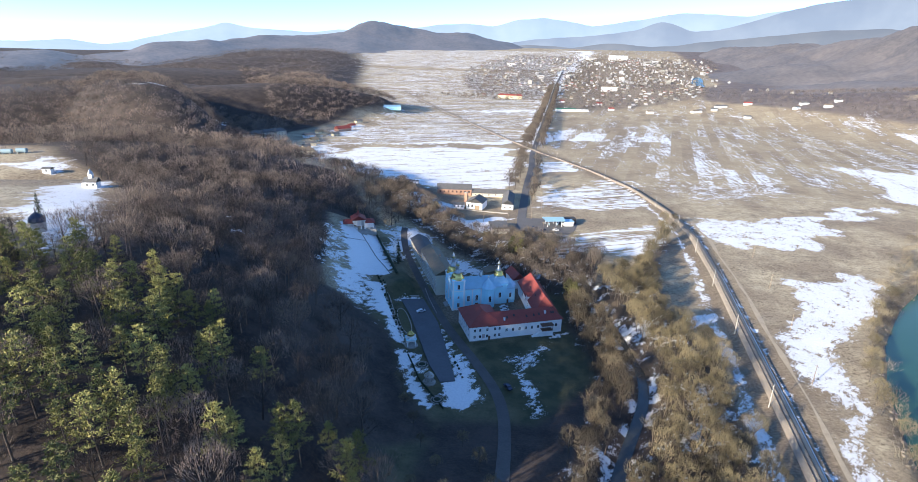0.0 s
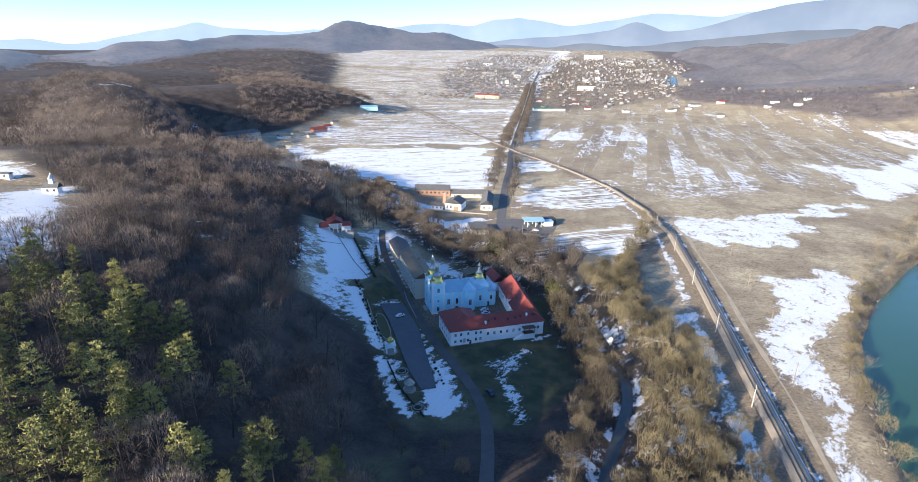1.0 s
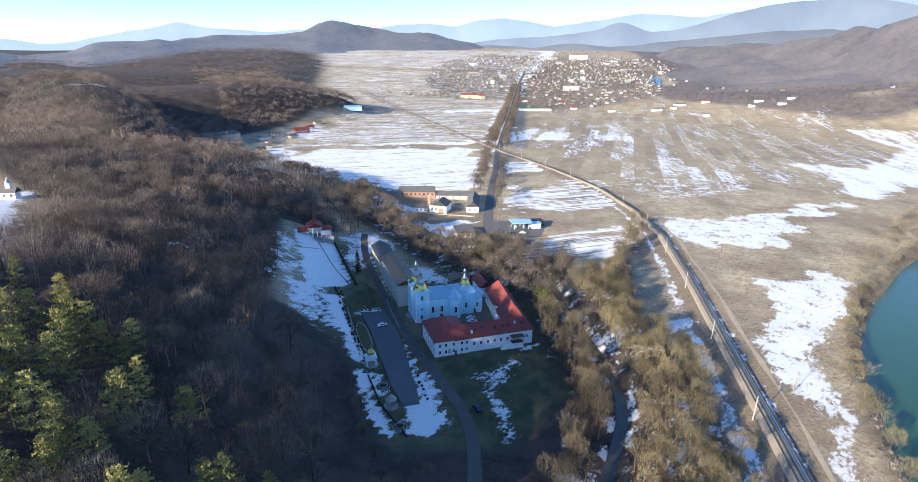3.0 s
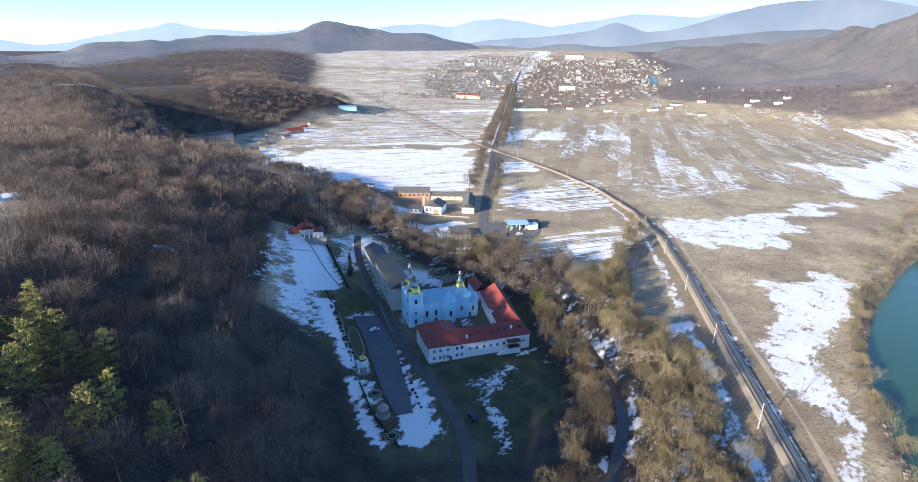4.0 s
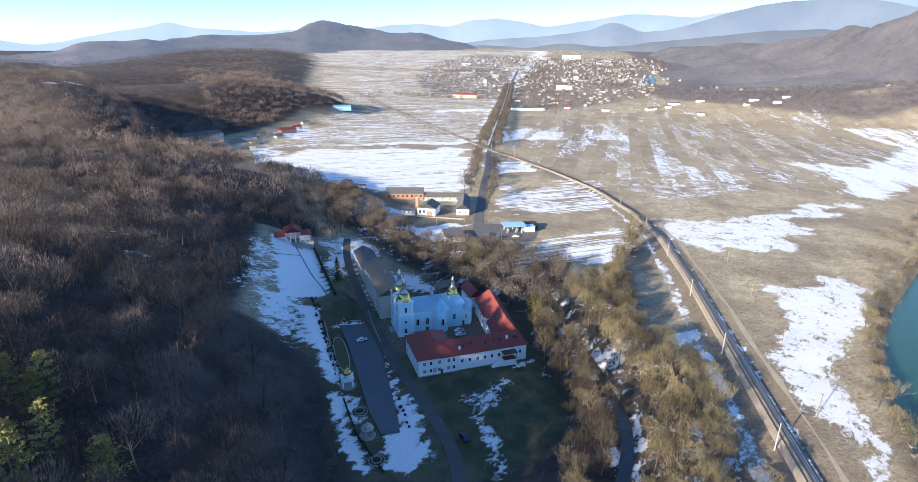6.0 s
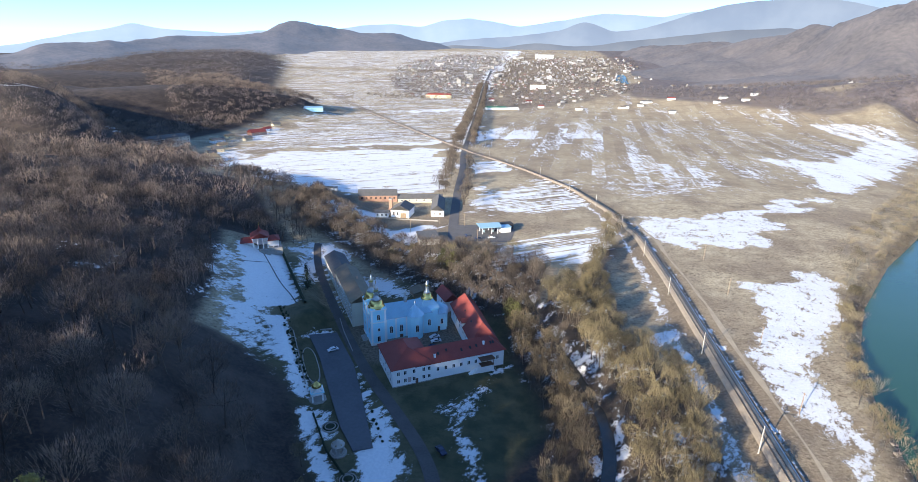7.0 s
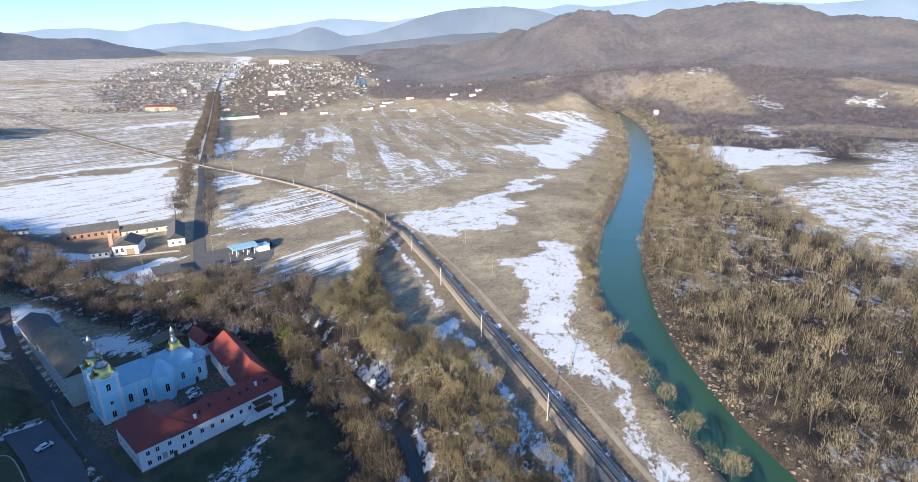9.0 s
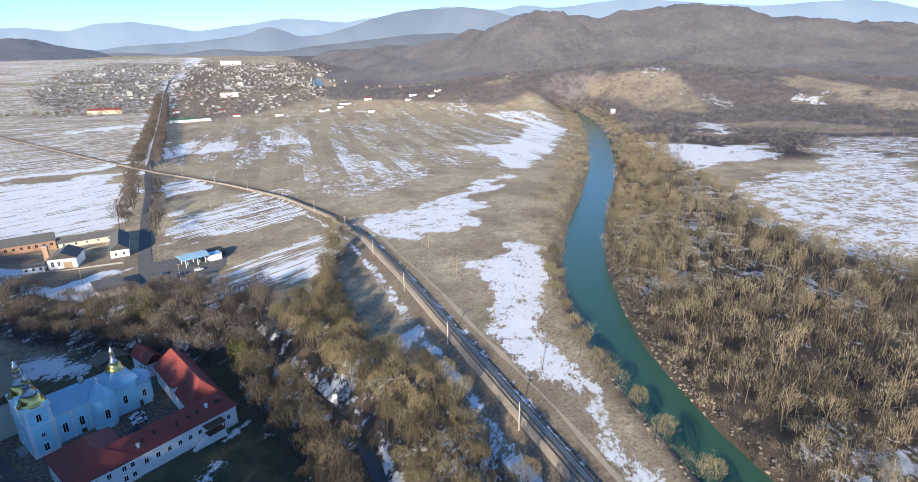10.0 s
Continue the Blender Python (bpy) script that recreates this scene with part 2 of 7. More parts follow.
WOOD = material("brown_timber", (0.14, 0.075, 0.045), 0.8, scale=0.7, vary=0.3)
PALE_WOOD = material("grey_timber", (0.3, 0.22, 0.14), 0.85, scale=0.7, vary=0.3)
PAINT_WHITE = material("white_car_paint", (0.75, 0.76, 0.78), 0.25, scale=2, vary=0.03)
PAINT_DARK = material("dark_blue_car_paint", (0.04, 0.05, 0.09), 0.25, scale=2, vary=0.05)
RUBBER = material("black_rubber", (0.02, 0.02, 0.02), 0.8, scale=0.3, vary=0.2)
STONE = material("grey_stone", (0.34, 0.32, 0.29), 0.9, scale=0.8, vary=0.3, bump_height=0.02)
HEDGE = material("clipped_evergreen", (0.022, 0.034, 0.014), 0.9, scale=0.7, vary=0.5, bump_height=0.1)
SNOW = material("lying_snow", (0.82, 0.83, 0.84), 0.7, scale=1.5, vary=0.05, bump_height=0.05)
PLASTIC = material("pale_blue_plastic", (0.28, 0.38, 0.42), 0.6, scale=2, vary=0.15)


def water_material():
    m = bpy.data.materials.new("green_river_water")
    m.use_nodes = True
    n, l = m.node_tree.nodes, m.node_tree.links
    bsdf = n["Principled BSDF"]
    pos = n.new("ShaderNodeTexCoord").outputs["Object"]
    tint = n.new("ShaderNodeTexNoise")
    tint.inputs["Scale"].default_value = 1 / 60
    l.new(pos, tint.inputs["Vector"])
    ramp = n.new("ShaderNodeValToRGB")
    ramp.color_ramp.elements[0].color, ramp.color_ramp.elements[1].color = (0.030, 0.092, 0.062, 1), (0.048, 0.116, 0.067, 1)
    l.new(tint.outputs[0], ramp.inputs[0])
    l.new(ramp.outputs[0], bsdf.inputs["Base Color"])
    bsdf.inputs["Roughness"].default_value, bsdf.inputs["Specular IOR Level"].default_value = 0.22, 0.24
    waves = n.new("ShaderNodeTexNoise")
    waves.inputs["Scale"].default_value, waves.inputs["Detail"].default_value = 0.9, 4
    l.new(pos, waves.inputs["Vector"])
    bp = n.new("ShaderNodeBump")
    bp.inputs["Strength"].default_value, bp.inputs["Distance"].default_value = 0.25, 0.08
    l.new(waves.outputs[0], bp.inputs["Height"])
    l.new(bp.outputs[0], bsdf.inputs["Normal"])
    return m


WATER = water_material()
STREAM_WATER = material("dark_stream_water", (0.035, 0.04, 0.04), 0.15, scale=3, vary=0.3)


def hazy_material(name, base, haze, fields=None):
    """Far wooded slopes, with the haze of the air painted as their own emission."""
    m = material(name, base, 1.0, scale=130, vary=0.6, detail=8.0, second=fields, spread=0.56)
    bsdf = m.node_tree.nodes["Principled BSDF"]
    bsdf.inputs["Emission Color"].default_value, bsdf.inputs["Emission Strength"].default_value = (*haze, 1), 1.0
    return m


def haze_glow_material(name, low, high, strength):
    """Plain distance, its air haze painted in as a mottled glow."""
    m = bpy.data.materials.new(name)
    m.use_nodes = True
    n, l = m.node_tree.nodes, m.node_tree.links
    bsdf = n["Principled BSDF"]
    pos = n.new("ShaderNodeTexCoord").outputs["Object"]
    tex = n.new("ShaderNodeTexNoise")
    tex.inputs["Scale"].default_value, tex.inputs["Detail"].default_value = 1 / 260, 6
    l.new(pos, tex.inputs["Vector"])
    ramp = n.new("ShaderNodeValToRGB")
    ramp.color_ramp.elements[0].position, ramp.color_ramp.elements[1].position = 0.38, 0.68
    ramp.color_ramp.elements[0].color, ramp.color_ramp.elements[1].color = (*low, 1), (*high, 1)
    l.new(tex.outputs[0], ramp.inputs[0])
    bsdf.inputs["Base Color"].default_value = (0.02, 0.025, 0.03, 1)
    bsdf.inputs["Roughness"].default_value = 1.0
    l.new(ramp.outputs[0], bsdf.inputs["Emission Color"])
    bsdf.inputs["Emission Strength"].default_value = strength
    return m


# ---- helpers for building ----
def part(name, data, mat, parent=None, label=""):
    """Links a bmesh or a mesh as one object under a thing or a part."""
    if isinstance(data, bmesh.types.BMesh):
        mesh = bpy.data.meshes.new(name)
        data.to_mesh(mesh)
        data.free()
    else:
        mesh = data
    if mat and not mesh.materials:
        mesh.materials.append(mat)
    ob = new(name, mesh)
    if parent:
        ob.parent = parent
    return tagged(ob, label)


def thing(name, m, label, category, group="", kind=""):
    ob = new(name)
    ob.empty_display_size = 0.5
    ob.matrix_world = m
    return tagged(ob, label, category, group, kind)


def quads(name, verts, faces, mat, tones=None):
    """A mesh from numpy arrays of corners and of equal-sided faces."""
    verts, faces = np.asarray(verts, np.float32), np.asarray(faces, np.int32)
    mesh = bpy.data.meshes.new(name)
    count, sides = faces.shape
    mesh.vertices.add(len(verts))
    mesh.vertices.foreach_set("co", verts.ravel())
    mesh.loops.add(count * sides)
    mesh.loops.foreach_set("vertex_index", faces.ravel())
    mesh.polygons.add(count)
    mesh.polygons.foreach_set("loop_start", np.arange(0, count * sides, sides, dtype=np.int32))
    mesh.update(calc_edges=True)
    if mat:
        mesh.materials.append(mat)
    if tones is not None:
        mesh.attributes.new("tone", "FLOAT", "POINT").data.foreach_set("value", np.asarray(tones, np.float32))
    return mesh


def box(bm, x0, x1, y0, y1, z0, z1, taper=0.0):
    xs, ys = (x0 + x1) / 2, (y0 + y1) / 2
    low = [bm.verts.new(p) for p in ((x0, y0, z0), (x1, y0, z0), (x1, y1, z0), (x0, y1, z0))]
    k = 1 - taper
    top = [bm.verts.new((xs + (x - xs) * k, ys + (y - ys) * k, z1)) for x, y in ((x0, y0), (x1, y0), (x1, y1), (x0, y1))]
    bm.faces.new(low[::-1])
    bm.faces.new(top)
    for i in range(4):
        j = (i + 1) % 4
        bm.faces.new((low[i], low[j], top[j], top[i]))
    return bm


def boxes(*rows):
    bm = bmesh.new()
    for r in rows:
        box(bm, *r)
    return bm


def lathe(profile, sides=16, x=0.0, y=0.0, turn=0.0):
    """A turned solid from (radius, height) pairs."""
    bm = bmesh.new()
    rings = []
    for r, z in profile:
        rings.append([bm.verts.new((x + max(r, 0.004) * math.cos(turn + 2 * math.pi * k / sides), y + max(r, 0.004) * math.sin(turn + 2 * math.pi * k / sides), z)) for k in range(sides)])
    for a, b in zip(rings, rings[1:]):
        for k in range(sides):
            j = (k + 1) % sides
            bm.faces.new((a[k], a[j], b[j], b[k]))
    bm.faces.new(rings[0][::-1])
    bm.faces.new(rings[-1])
    return bm


def roof_mesh(x0, x1, y0, y1, z, rise, over=0.5, hip0=0.0, hip1=0.0, thick=0.18, along_y=False):
    """A gabled or hipped roof as a closed solid over the rectangle; hips as lengths at the two ends of the ridge."""
    if along_y:
        x0, x1, y0, y1 = y0, y1, x0, x1
    x0, x1, y0, y1 = x0 - over, x1 + over, y0 - over, y1 + over
    mid = (y0 + y1) / 2
    pts = [(x0, y0, z), (x1, y0, z), (x1, y1, z), (x0, y1, z), (x0 + hip0, mid, z + rise), (x1 - hip1, mid, z + rise)]
    bm = bmesh.new()

    def at(p, dz):
        return bm.verts.new((p[1], p[0], p[2] + dz) if along_y else (p[0], p[1], p[2] + dz))
    top = [at(p, 0) for p in pts]
    low = [at(p, -thick) for p in pts]
    for f in ((0, 1, 5, 4), (2, 3, 4, 5), (1, 2, 5), (3, 0, 4)):
        bm.faces.new([top[i] for i in f])
        bm.faces.new([low[i] for i in f[::-1]])
    for i in range(4):
        j = (i + 1) % 4
        bm.faces.new((top[j], top[i], low[i], low[j]))
    bmesh.ops.recalc_face_normals(bm, faces=bm.faces)
    return bm


WINDOW_DATA = {}


def window(parent, x, y, z, wide, high, turn, frame_mat=None, arched=False):
    """A window with a raised frame, a sill and a dark pane, centred at the foot of the opening, facing its own -y."""
    key = (wide, high, frame_mat.name if frame_mat else "", arched)
    if key not in WINDOW_DATA:
        fr = bmesh.new()
        w, t = wide / 2, 0.12
        top = high - (w if arched else 0)
        for r in ((-w - t, -w, -0.06, 0.05, 0, top), (w, w + t, -0.06, 0.05, 0, top), (-w - t - 0.1, w + t + 0.1, -0.16, 0.05, -0.1, 0), (-0.04, 0.04, -0.045, 0.03, 0, high)):
            box(fr, *r)
        if arched:
            for k in range(8):
                a, b = math.pi * k / 8, math.pi * (k + 1) / 8
                ring = []
                for yy in (-0.06, 0.05):
                    ring.append([fr.verts.new((r * math.cos(q), yy, top + r * math.sin(q))) for q, r in ((a, w), (a, w + t), (b, w + t), (b, w))])
                fr.faces.new(ring[0])
                fr.faces.new(ring[1][::-1])
                for i in range(4):
                    j = (i + 1) % 4
                    fr.faces.new((ring[0][j], ring[0][i], ring[1][i], ring[1][j]))
        else:
            box(fr, -w - t, w + t, -0.06, 0.05, high, high + t)
        mesh = bpy.data.meshes.new("window")
        fr.to_mesh(mesh)
        fr.free()
        mesh.materials.append(frame_mat or WHITE_WALL)
        pn = bmesh.new()
        outline = [(-w, 0), (w, 0)] + ([(w * math.cos(math.pi * k / 8), top + w * math.sin(math.pi * k / 8)) for k in range(9)] if arched else [(w, high), (-w, high)])
        front = [pn.verts.new((px, -0.02, pz)) for px, pz in outline]
        back = [pn.verts.new((px, 0.04, pz)) for px, pz in outline]
        pn.faces.new(front)
        pn.faces.new(back[::-1])
        for i in range(len(front)):
            j = (i + 1) % len(front)
            pn.faces.new((front[j], front[i], back[i], back[j]))
        glass = bpy.data.meshes.new("pane")
        pn.to_mesh(glass)
        pn.free()
        glass.materials.append(GLASS)
        WINDOW_DATA[key] = (mesh, glass)
    mesh, glass = WINDOW_DATA[key]
    ob = part("window", mesh, None, parent)
    ob.matrix_basis = pose(x, y, z, 0, 0, turn)
    part("pane", glass, None, ob)
    return ob


def ribbon(poly, half, lift, spacing=4.0, halves=None, level=None):
    """Corners and faces of a strip that lies along a polyline, on the ground or at a level."""
    px, py = np.array([p[0] for p in poly], float), np.array([p[1] for p in poly], float)
    run = np.concatenate([[0], np.cumsum(np.hypot(np.diff(px), np.diff(py)))])
    at = np.linspace(0, run[-1], max(int(run[-1] / spacing), 2))
    k = np.ones(7) / 7
    sx, sy = np.interp(at, run, px), np.interp(at, run, py)
    if len(at) > 20:
        sx[3:-3], sy[3:-3] = np.convolve(sx, k, "valid"), np.convolve(sy, k, "valid")
    dx, dy = np.gradient(sx), np.gradient(sy)
    size = np.hypot(dx, dy)
    dx, dy = dx / size, dy / size
    h = np.interp(at, run, halves) if halves is not None else np.full(len(at), half)
    rows = []
    for side in (-1, -0.5, 0, 0.5, 1):
        x, y = sx - dy * h * side, sy + dx * h * side
        rows.append(np.stack([x, y, (level(x, y) if level else land(x, y)) + lift], 1))
    verts = np.stack(rows, 1).reshape(-1, 3)
    n = len(at)
    faces = [(i * 5 + j, i * 5 + j + 5, i * 5 + j + 6, i * 5 + j + 1) for i in range(n - 1) for j in range(4)]
    faces = [f[::-1] for f in faces]
    return verts, np.array(faces), np.stack([sx, sy, np.arctan2(dy, dx)], 1)


def vnoise(x, y, seed=0):
    """Smooth value noise on numpy arrays, 0 to 1."""
    xi, yi = np.floor(x), np.floor(y)
    fx, fy = x - xi, y - yi
    fx, fy = fx * fx * (3 - 2 * fx), fy * fy * (3 - 2 * fy)

    def corner(a, b):
        h = np.sin(a * 127.1 + b * 311.7 + seed * 74.7) * 43758.5453
        return h - np.floor(h)
    return (corner(xi, yi) * (1 - fx) + corner(xi + 1, yi) * fx) * (1 - fy) + (corner(xi, yi + 1) * (1 - fx) + corner(xi + 1, yi + 1) * fx) * fy


def fbm(x, y, size, octaves=4, seed=0):
    total, weight = 0.0, 0.0
    for k in range(octaves):
        total = total + vnoise(x / size * 2 ** k, y / size * 2 ** k, seed + k) * 0.5 ** k
        weight += 0.5 ** k
    return total / weight


def smooth(a, b, v):
    t = np.clip((v - a) / (b - a), 0, 1)
    return t * t * (3 - 2 * t)


def along(poly, x, y):
    """Signed distance to a polyline (left of its way is positive), and how far along it, 0 to its count of points less one."""
    best, sign, where = np.full(np.shape(x), 1e9), np.ones(np.shape(x)), np.zeros(np.shape(x))
    for k, ((ax, ay), (bx, by)) in enumerate(zip(poly, poly[1:])):
        dx, dy = bx - ax, by - ay
        s = np.clip(((x - ax) * dx + (y - ay) * dy) / (dx * dx + dy * dy), 0, 1)
        d = np.hypot(x - ax - s * dx, y - ay - s * dy)
        near = d < best
        best = np.where(near, d, best)
        sign = np.where(near, np.sign(dx * (y - ay) - dy * (x - ax)), sign)
        where = np.where(near, k + s, where)
    return best * sign, where


def inside(poly, x, y):
    """Signed distance to a closed polygon, inside positive."""
    best, hit = np.full(np.shape(x), 1e9), np.zeros(np.shape(x), bool)
    for (ax, ay), (bx, by) in zip(poly, poly[1:] + poly[:1]):
        dx, dy = bx - ax, by - ay
        s = np.clip(((x - ax) * dx + (y - ay) * dy) / (dx * dx + dy * dy), 0, 1)
        best = np.minimum(best, np.hypot(x - ax - s * dx, y - ay - s * dy))
        cross = ((ay > y) != (by > y)) & (x < (bx - ax) * (y - ay) / ((by - ay) if by != ay else 1e-9) + ax)
        hit ^= cross
    return np.where(hit, best, -best)


def bump(x, y, cx, cy, rx, ry, turn, height, power=1.0):
    """A long rounded hill."""
    c, s = math.cos(radians(turn)), math.sin(radians(turn))
    u, v = ((x - cx) * c + (y - cy) * s) / rx, (-(x - cx) * s + (y - cy) * c) / ry
    return height * np.exp(-(u * u + v * v) ** power)


# the foot of the wooded hill, running north
FOOT = [(10, -60), (-12, 20), (-36, 90), (-70, 150), (-96, 205), (-112, 255), (-130, 310), (-190, 385), (-262, 455), (-330, 530), (-420, 640)]
FOOT_HEIGHT = [15, 29, 50, 51, 46, 43, 40, 34, 24, 15, 8]
LEVEL = [(-92.9, 222.4), (-77.5, 233.6), (-55, 207), (-34, 164), (-50.5, 152), (-73.0, 187.7)]
RIVER = [(180, -400), (120, -120), (102, 20), (104, 90), (114, 150), (119.5, 172), (127, 198), (142, 233), (167, 277), (212, 338), (275, 411), (367, 525), (520, 742), (667, 985), (720, 1100)]
RIVER_HALF = [12, 12, 11, 10, 9.5, 10, 10.5, 12, 12.3, 12.8, 13, 14.5, 17, 13, 12]
STREAM = [(-8, 296), (0, 272), (5, 255), (11, 239), (18, 219), (23, 203), (26, 188), (28, 175), (27, 163), (24, 150), (21, 139), (17, 122), (14, 100), (12, 70), (14, 20)]
RAIL = [(68, -150), (71, 60), (72, 150), (72, 230), (72, 290), (70, 367), (60, 425), (36, 500), (-8, 582), (-40, 632), (-72, 676), (-163, 830), (-270, 1020), (-341, 1138), (-451, 1318), (-560, 1480)]
ROAD = [(-42, 322), (-45, 340), (-51, 385), (-60, 468), (-69, 573), (-80, 660), (-90, 793), (-111, 1071), (-140, 1493), (-164, 1847), (-180, 2300)]
BEHIND = [(-400, 262, 230, 130, 33, 44), (-620, 600, 205, 80, -32, 68), (-850, 610, 260, 170, 20, 56), (-610, 870, 270, 112, 57, 56), (-480, 1010, 80, 66, 55, 36), (-1220, 1180, 480, 200, 46, 46), (-1000, 880, 300, 120, 30, 50)]
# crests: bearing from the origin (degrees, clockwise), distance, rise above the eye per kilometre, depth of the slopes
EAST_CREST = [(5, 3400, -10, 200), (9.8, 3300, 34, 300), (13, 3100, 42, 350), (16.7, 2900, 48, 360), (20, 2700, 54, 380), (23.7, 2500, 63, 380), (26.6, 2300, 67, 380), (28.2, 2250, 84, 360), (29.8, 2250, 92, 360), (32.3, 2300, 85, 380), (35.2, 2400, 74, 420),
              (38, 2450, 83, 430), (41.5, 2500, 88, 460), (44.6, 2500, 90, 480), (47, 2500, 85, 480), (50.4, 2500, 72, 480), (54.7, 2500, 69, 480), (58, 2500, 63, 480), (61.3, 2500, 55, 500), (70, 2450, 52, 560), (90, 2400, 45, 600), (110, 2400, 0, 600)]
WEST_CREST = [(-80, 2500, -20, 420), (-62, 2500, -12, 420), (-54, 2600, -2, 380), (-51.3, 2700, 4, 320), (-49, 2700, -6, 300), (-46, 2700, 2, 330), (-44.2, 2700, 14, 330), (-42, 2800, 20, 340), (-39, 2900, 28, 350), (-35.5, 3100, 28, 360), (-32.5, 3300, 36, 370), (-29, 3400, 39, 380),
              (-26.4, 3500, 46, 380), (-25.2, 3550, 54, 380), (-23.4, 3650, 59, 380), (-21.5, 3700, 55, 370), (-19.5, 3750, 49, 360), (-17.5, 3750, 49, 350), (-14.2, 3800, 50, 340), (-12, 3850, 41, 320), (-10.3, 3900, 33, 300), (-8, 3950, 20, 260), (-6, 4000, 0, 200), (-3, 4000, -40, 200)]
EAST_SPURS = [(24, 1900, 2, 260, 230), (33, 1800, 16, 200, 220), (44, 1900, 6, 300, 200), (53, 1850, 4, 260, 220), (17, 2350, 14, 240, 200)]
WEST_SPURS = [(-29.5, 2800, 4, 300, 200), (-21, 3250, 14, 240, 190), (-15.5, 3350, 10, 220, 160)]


def rise_of_floor(x, y):
    """The valley floor climbs slowly towards the mountains."""
    d = np.hypot(x, y - 20)
    return 190 * smooth(1000, 4200, d) * (1 - 0.5 * smooth(-0.5, -0.76, x / np.maximum(d, 1)))


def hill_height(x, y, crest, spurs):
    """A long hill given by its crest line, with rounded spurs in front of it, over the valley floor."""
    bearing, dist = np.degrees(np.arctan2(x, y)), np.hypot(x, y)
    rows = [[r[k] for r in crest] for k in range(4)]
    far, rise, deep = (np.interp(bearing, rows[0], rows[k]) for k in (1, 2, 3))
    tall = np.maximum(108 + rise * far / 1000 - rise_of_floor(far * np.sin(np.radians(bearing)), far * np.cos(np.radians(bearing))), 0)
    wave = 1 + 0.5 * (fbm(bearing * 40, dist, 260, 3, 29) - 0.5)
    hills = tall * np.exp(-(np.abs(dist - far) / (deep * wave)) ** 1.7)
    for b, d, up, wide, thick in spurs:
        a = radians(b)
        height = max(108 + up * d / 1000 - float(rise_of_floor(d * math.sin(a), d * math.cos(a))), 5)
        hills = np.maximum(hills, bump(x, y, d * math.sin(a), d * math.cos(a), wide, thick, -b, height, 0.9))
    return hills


def land(x, y):
    """Height of the ground."""
    x, y = np.asarray(x, float), np.asarray(y, float)
    z = rise_of_floor(x, y)
    hills = np.zeros(np.shape(x))
    for cx, cy, rx, ry, turn, height in BEHIND:
        hills = np.maximum(hills, bump(x, y, cx, cy, rx, ry, turn, height, 1.8))
    hills = np.maximum(hills, bump(x, y, 932, 1111, 620, 230, -40, 90, 0.9) * (x > 0) * smooth(12, 110, np.abs(along(RIVER, x, y)[0])))
    folds = (60 - 34 * smooth(1400, 2400, np.hypot(x, y))) * smooth(0.34, 0.7, fbm(x, y, 360, 4, 61)) * smooth(0, 260, -x - 520 - 0.4 * np.maximum(y - 1100, 0)) * smooth(1150, 1500, np.hypot(x, y)) * smooth(3300, 2700, np.hypot(x, y))
    hills = np.maximum(hills, folds)
    rough = np.where(x < 0, 0.84 + 0.32 * fbm(x, y, 150, 4, 12), 0.9 + 0.2 * fbm(x, y, 320, 4, 11))
    z = z + hills * (1 + (rough - 1) * smooth(15, 60, hills))
    s, k = along(FOOT, x, y)
    crest = np.interp(k, range(len(FOOT)), FOOT_HEIGHT)
    s = np.maximum(s + 8 * (fbm(x, y, 60, 2, 3) - 0.5), 0)
    soft = 2 + 25 * smooth(140, 215, y)
    z = np.maximum(z, crest * (1 - np.exp(-s * s / (s + soft) / (34 + 6 * smooth(125, 85, y) + 12 * smooth(140, 215, y)))) * (1 - 0.8 * smooth(330, 600, s)))
    # the hollow in which the monastery stands
    z = z - 6.3 * smooth(1, 0.55, np.hypot((x + 30) / 62, (y - 190) / 90)) * smooth(25, 0, s)
    level = smooth(-7, 1, inside(LEVEL, x, y))
    z = z * (1 - level) - 6.2 * level
    # the level yard behind the church, along the dormitory
    u, v = 0.867 * (x + 44.6) + 0.4985 * (y - 192.5), -0.4985 * (x + 44.6) + 0.867 * (y - 192.5)
    yard = smooth(-19, -11, u) * smooth(58, 40, u) * smooth(30, 42, v) * smooth(150, 112, v)
    z = np.where(v > 30, np.minimum(z, z * (1 - yard) - 6.2 * yard), z)
    # beds of the river and of the stream
    r, k = along(RIVER, x, y)
    half = np.interp(k, range(len(RIVER)), RIVER_HALF)
    z = z - 4.5 * smooth(half + 3, half - 4, np.abs(r))
    b, k = along(STREAM, x, y)
    z = z - 2.6 * smooth(7, 1.5, np.abs(b))
    z = z + (fbm(x, y, 14, 3, 5) - 0.5) * 0.5 * smooth(9, 16, np.abs(along(RAIL, x, y)[0]))
    # low railway bank with a ditch beside it
    d = along(RAIL, x, y)[0]
    z = z + smooth(640, 520, y) * (1.0 * smooth(6, 3, np.abs(d)) - 0.9 * smooth(1.8, 0.6, np.abs(d + 5.6)))
    east = along(RIVER, x, y)[0]
    return z + smooth(-40, -420, east) * 22 * smooth(900, 200, y)


# ---- the ground ----
# monastery's own axes: u along its long south front, v towards the back
MU, MV, MZ, MTURN = -44.6, 192.5, -6.3, 29.9
CU, SU = math.cos(radians(MTURN)), math.sin(radians(MTURN))


def mon(u, v):
    return MU + CU * u - SU * v, MV + SU * u + CU * v


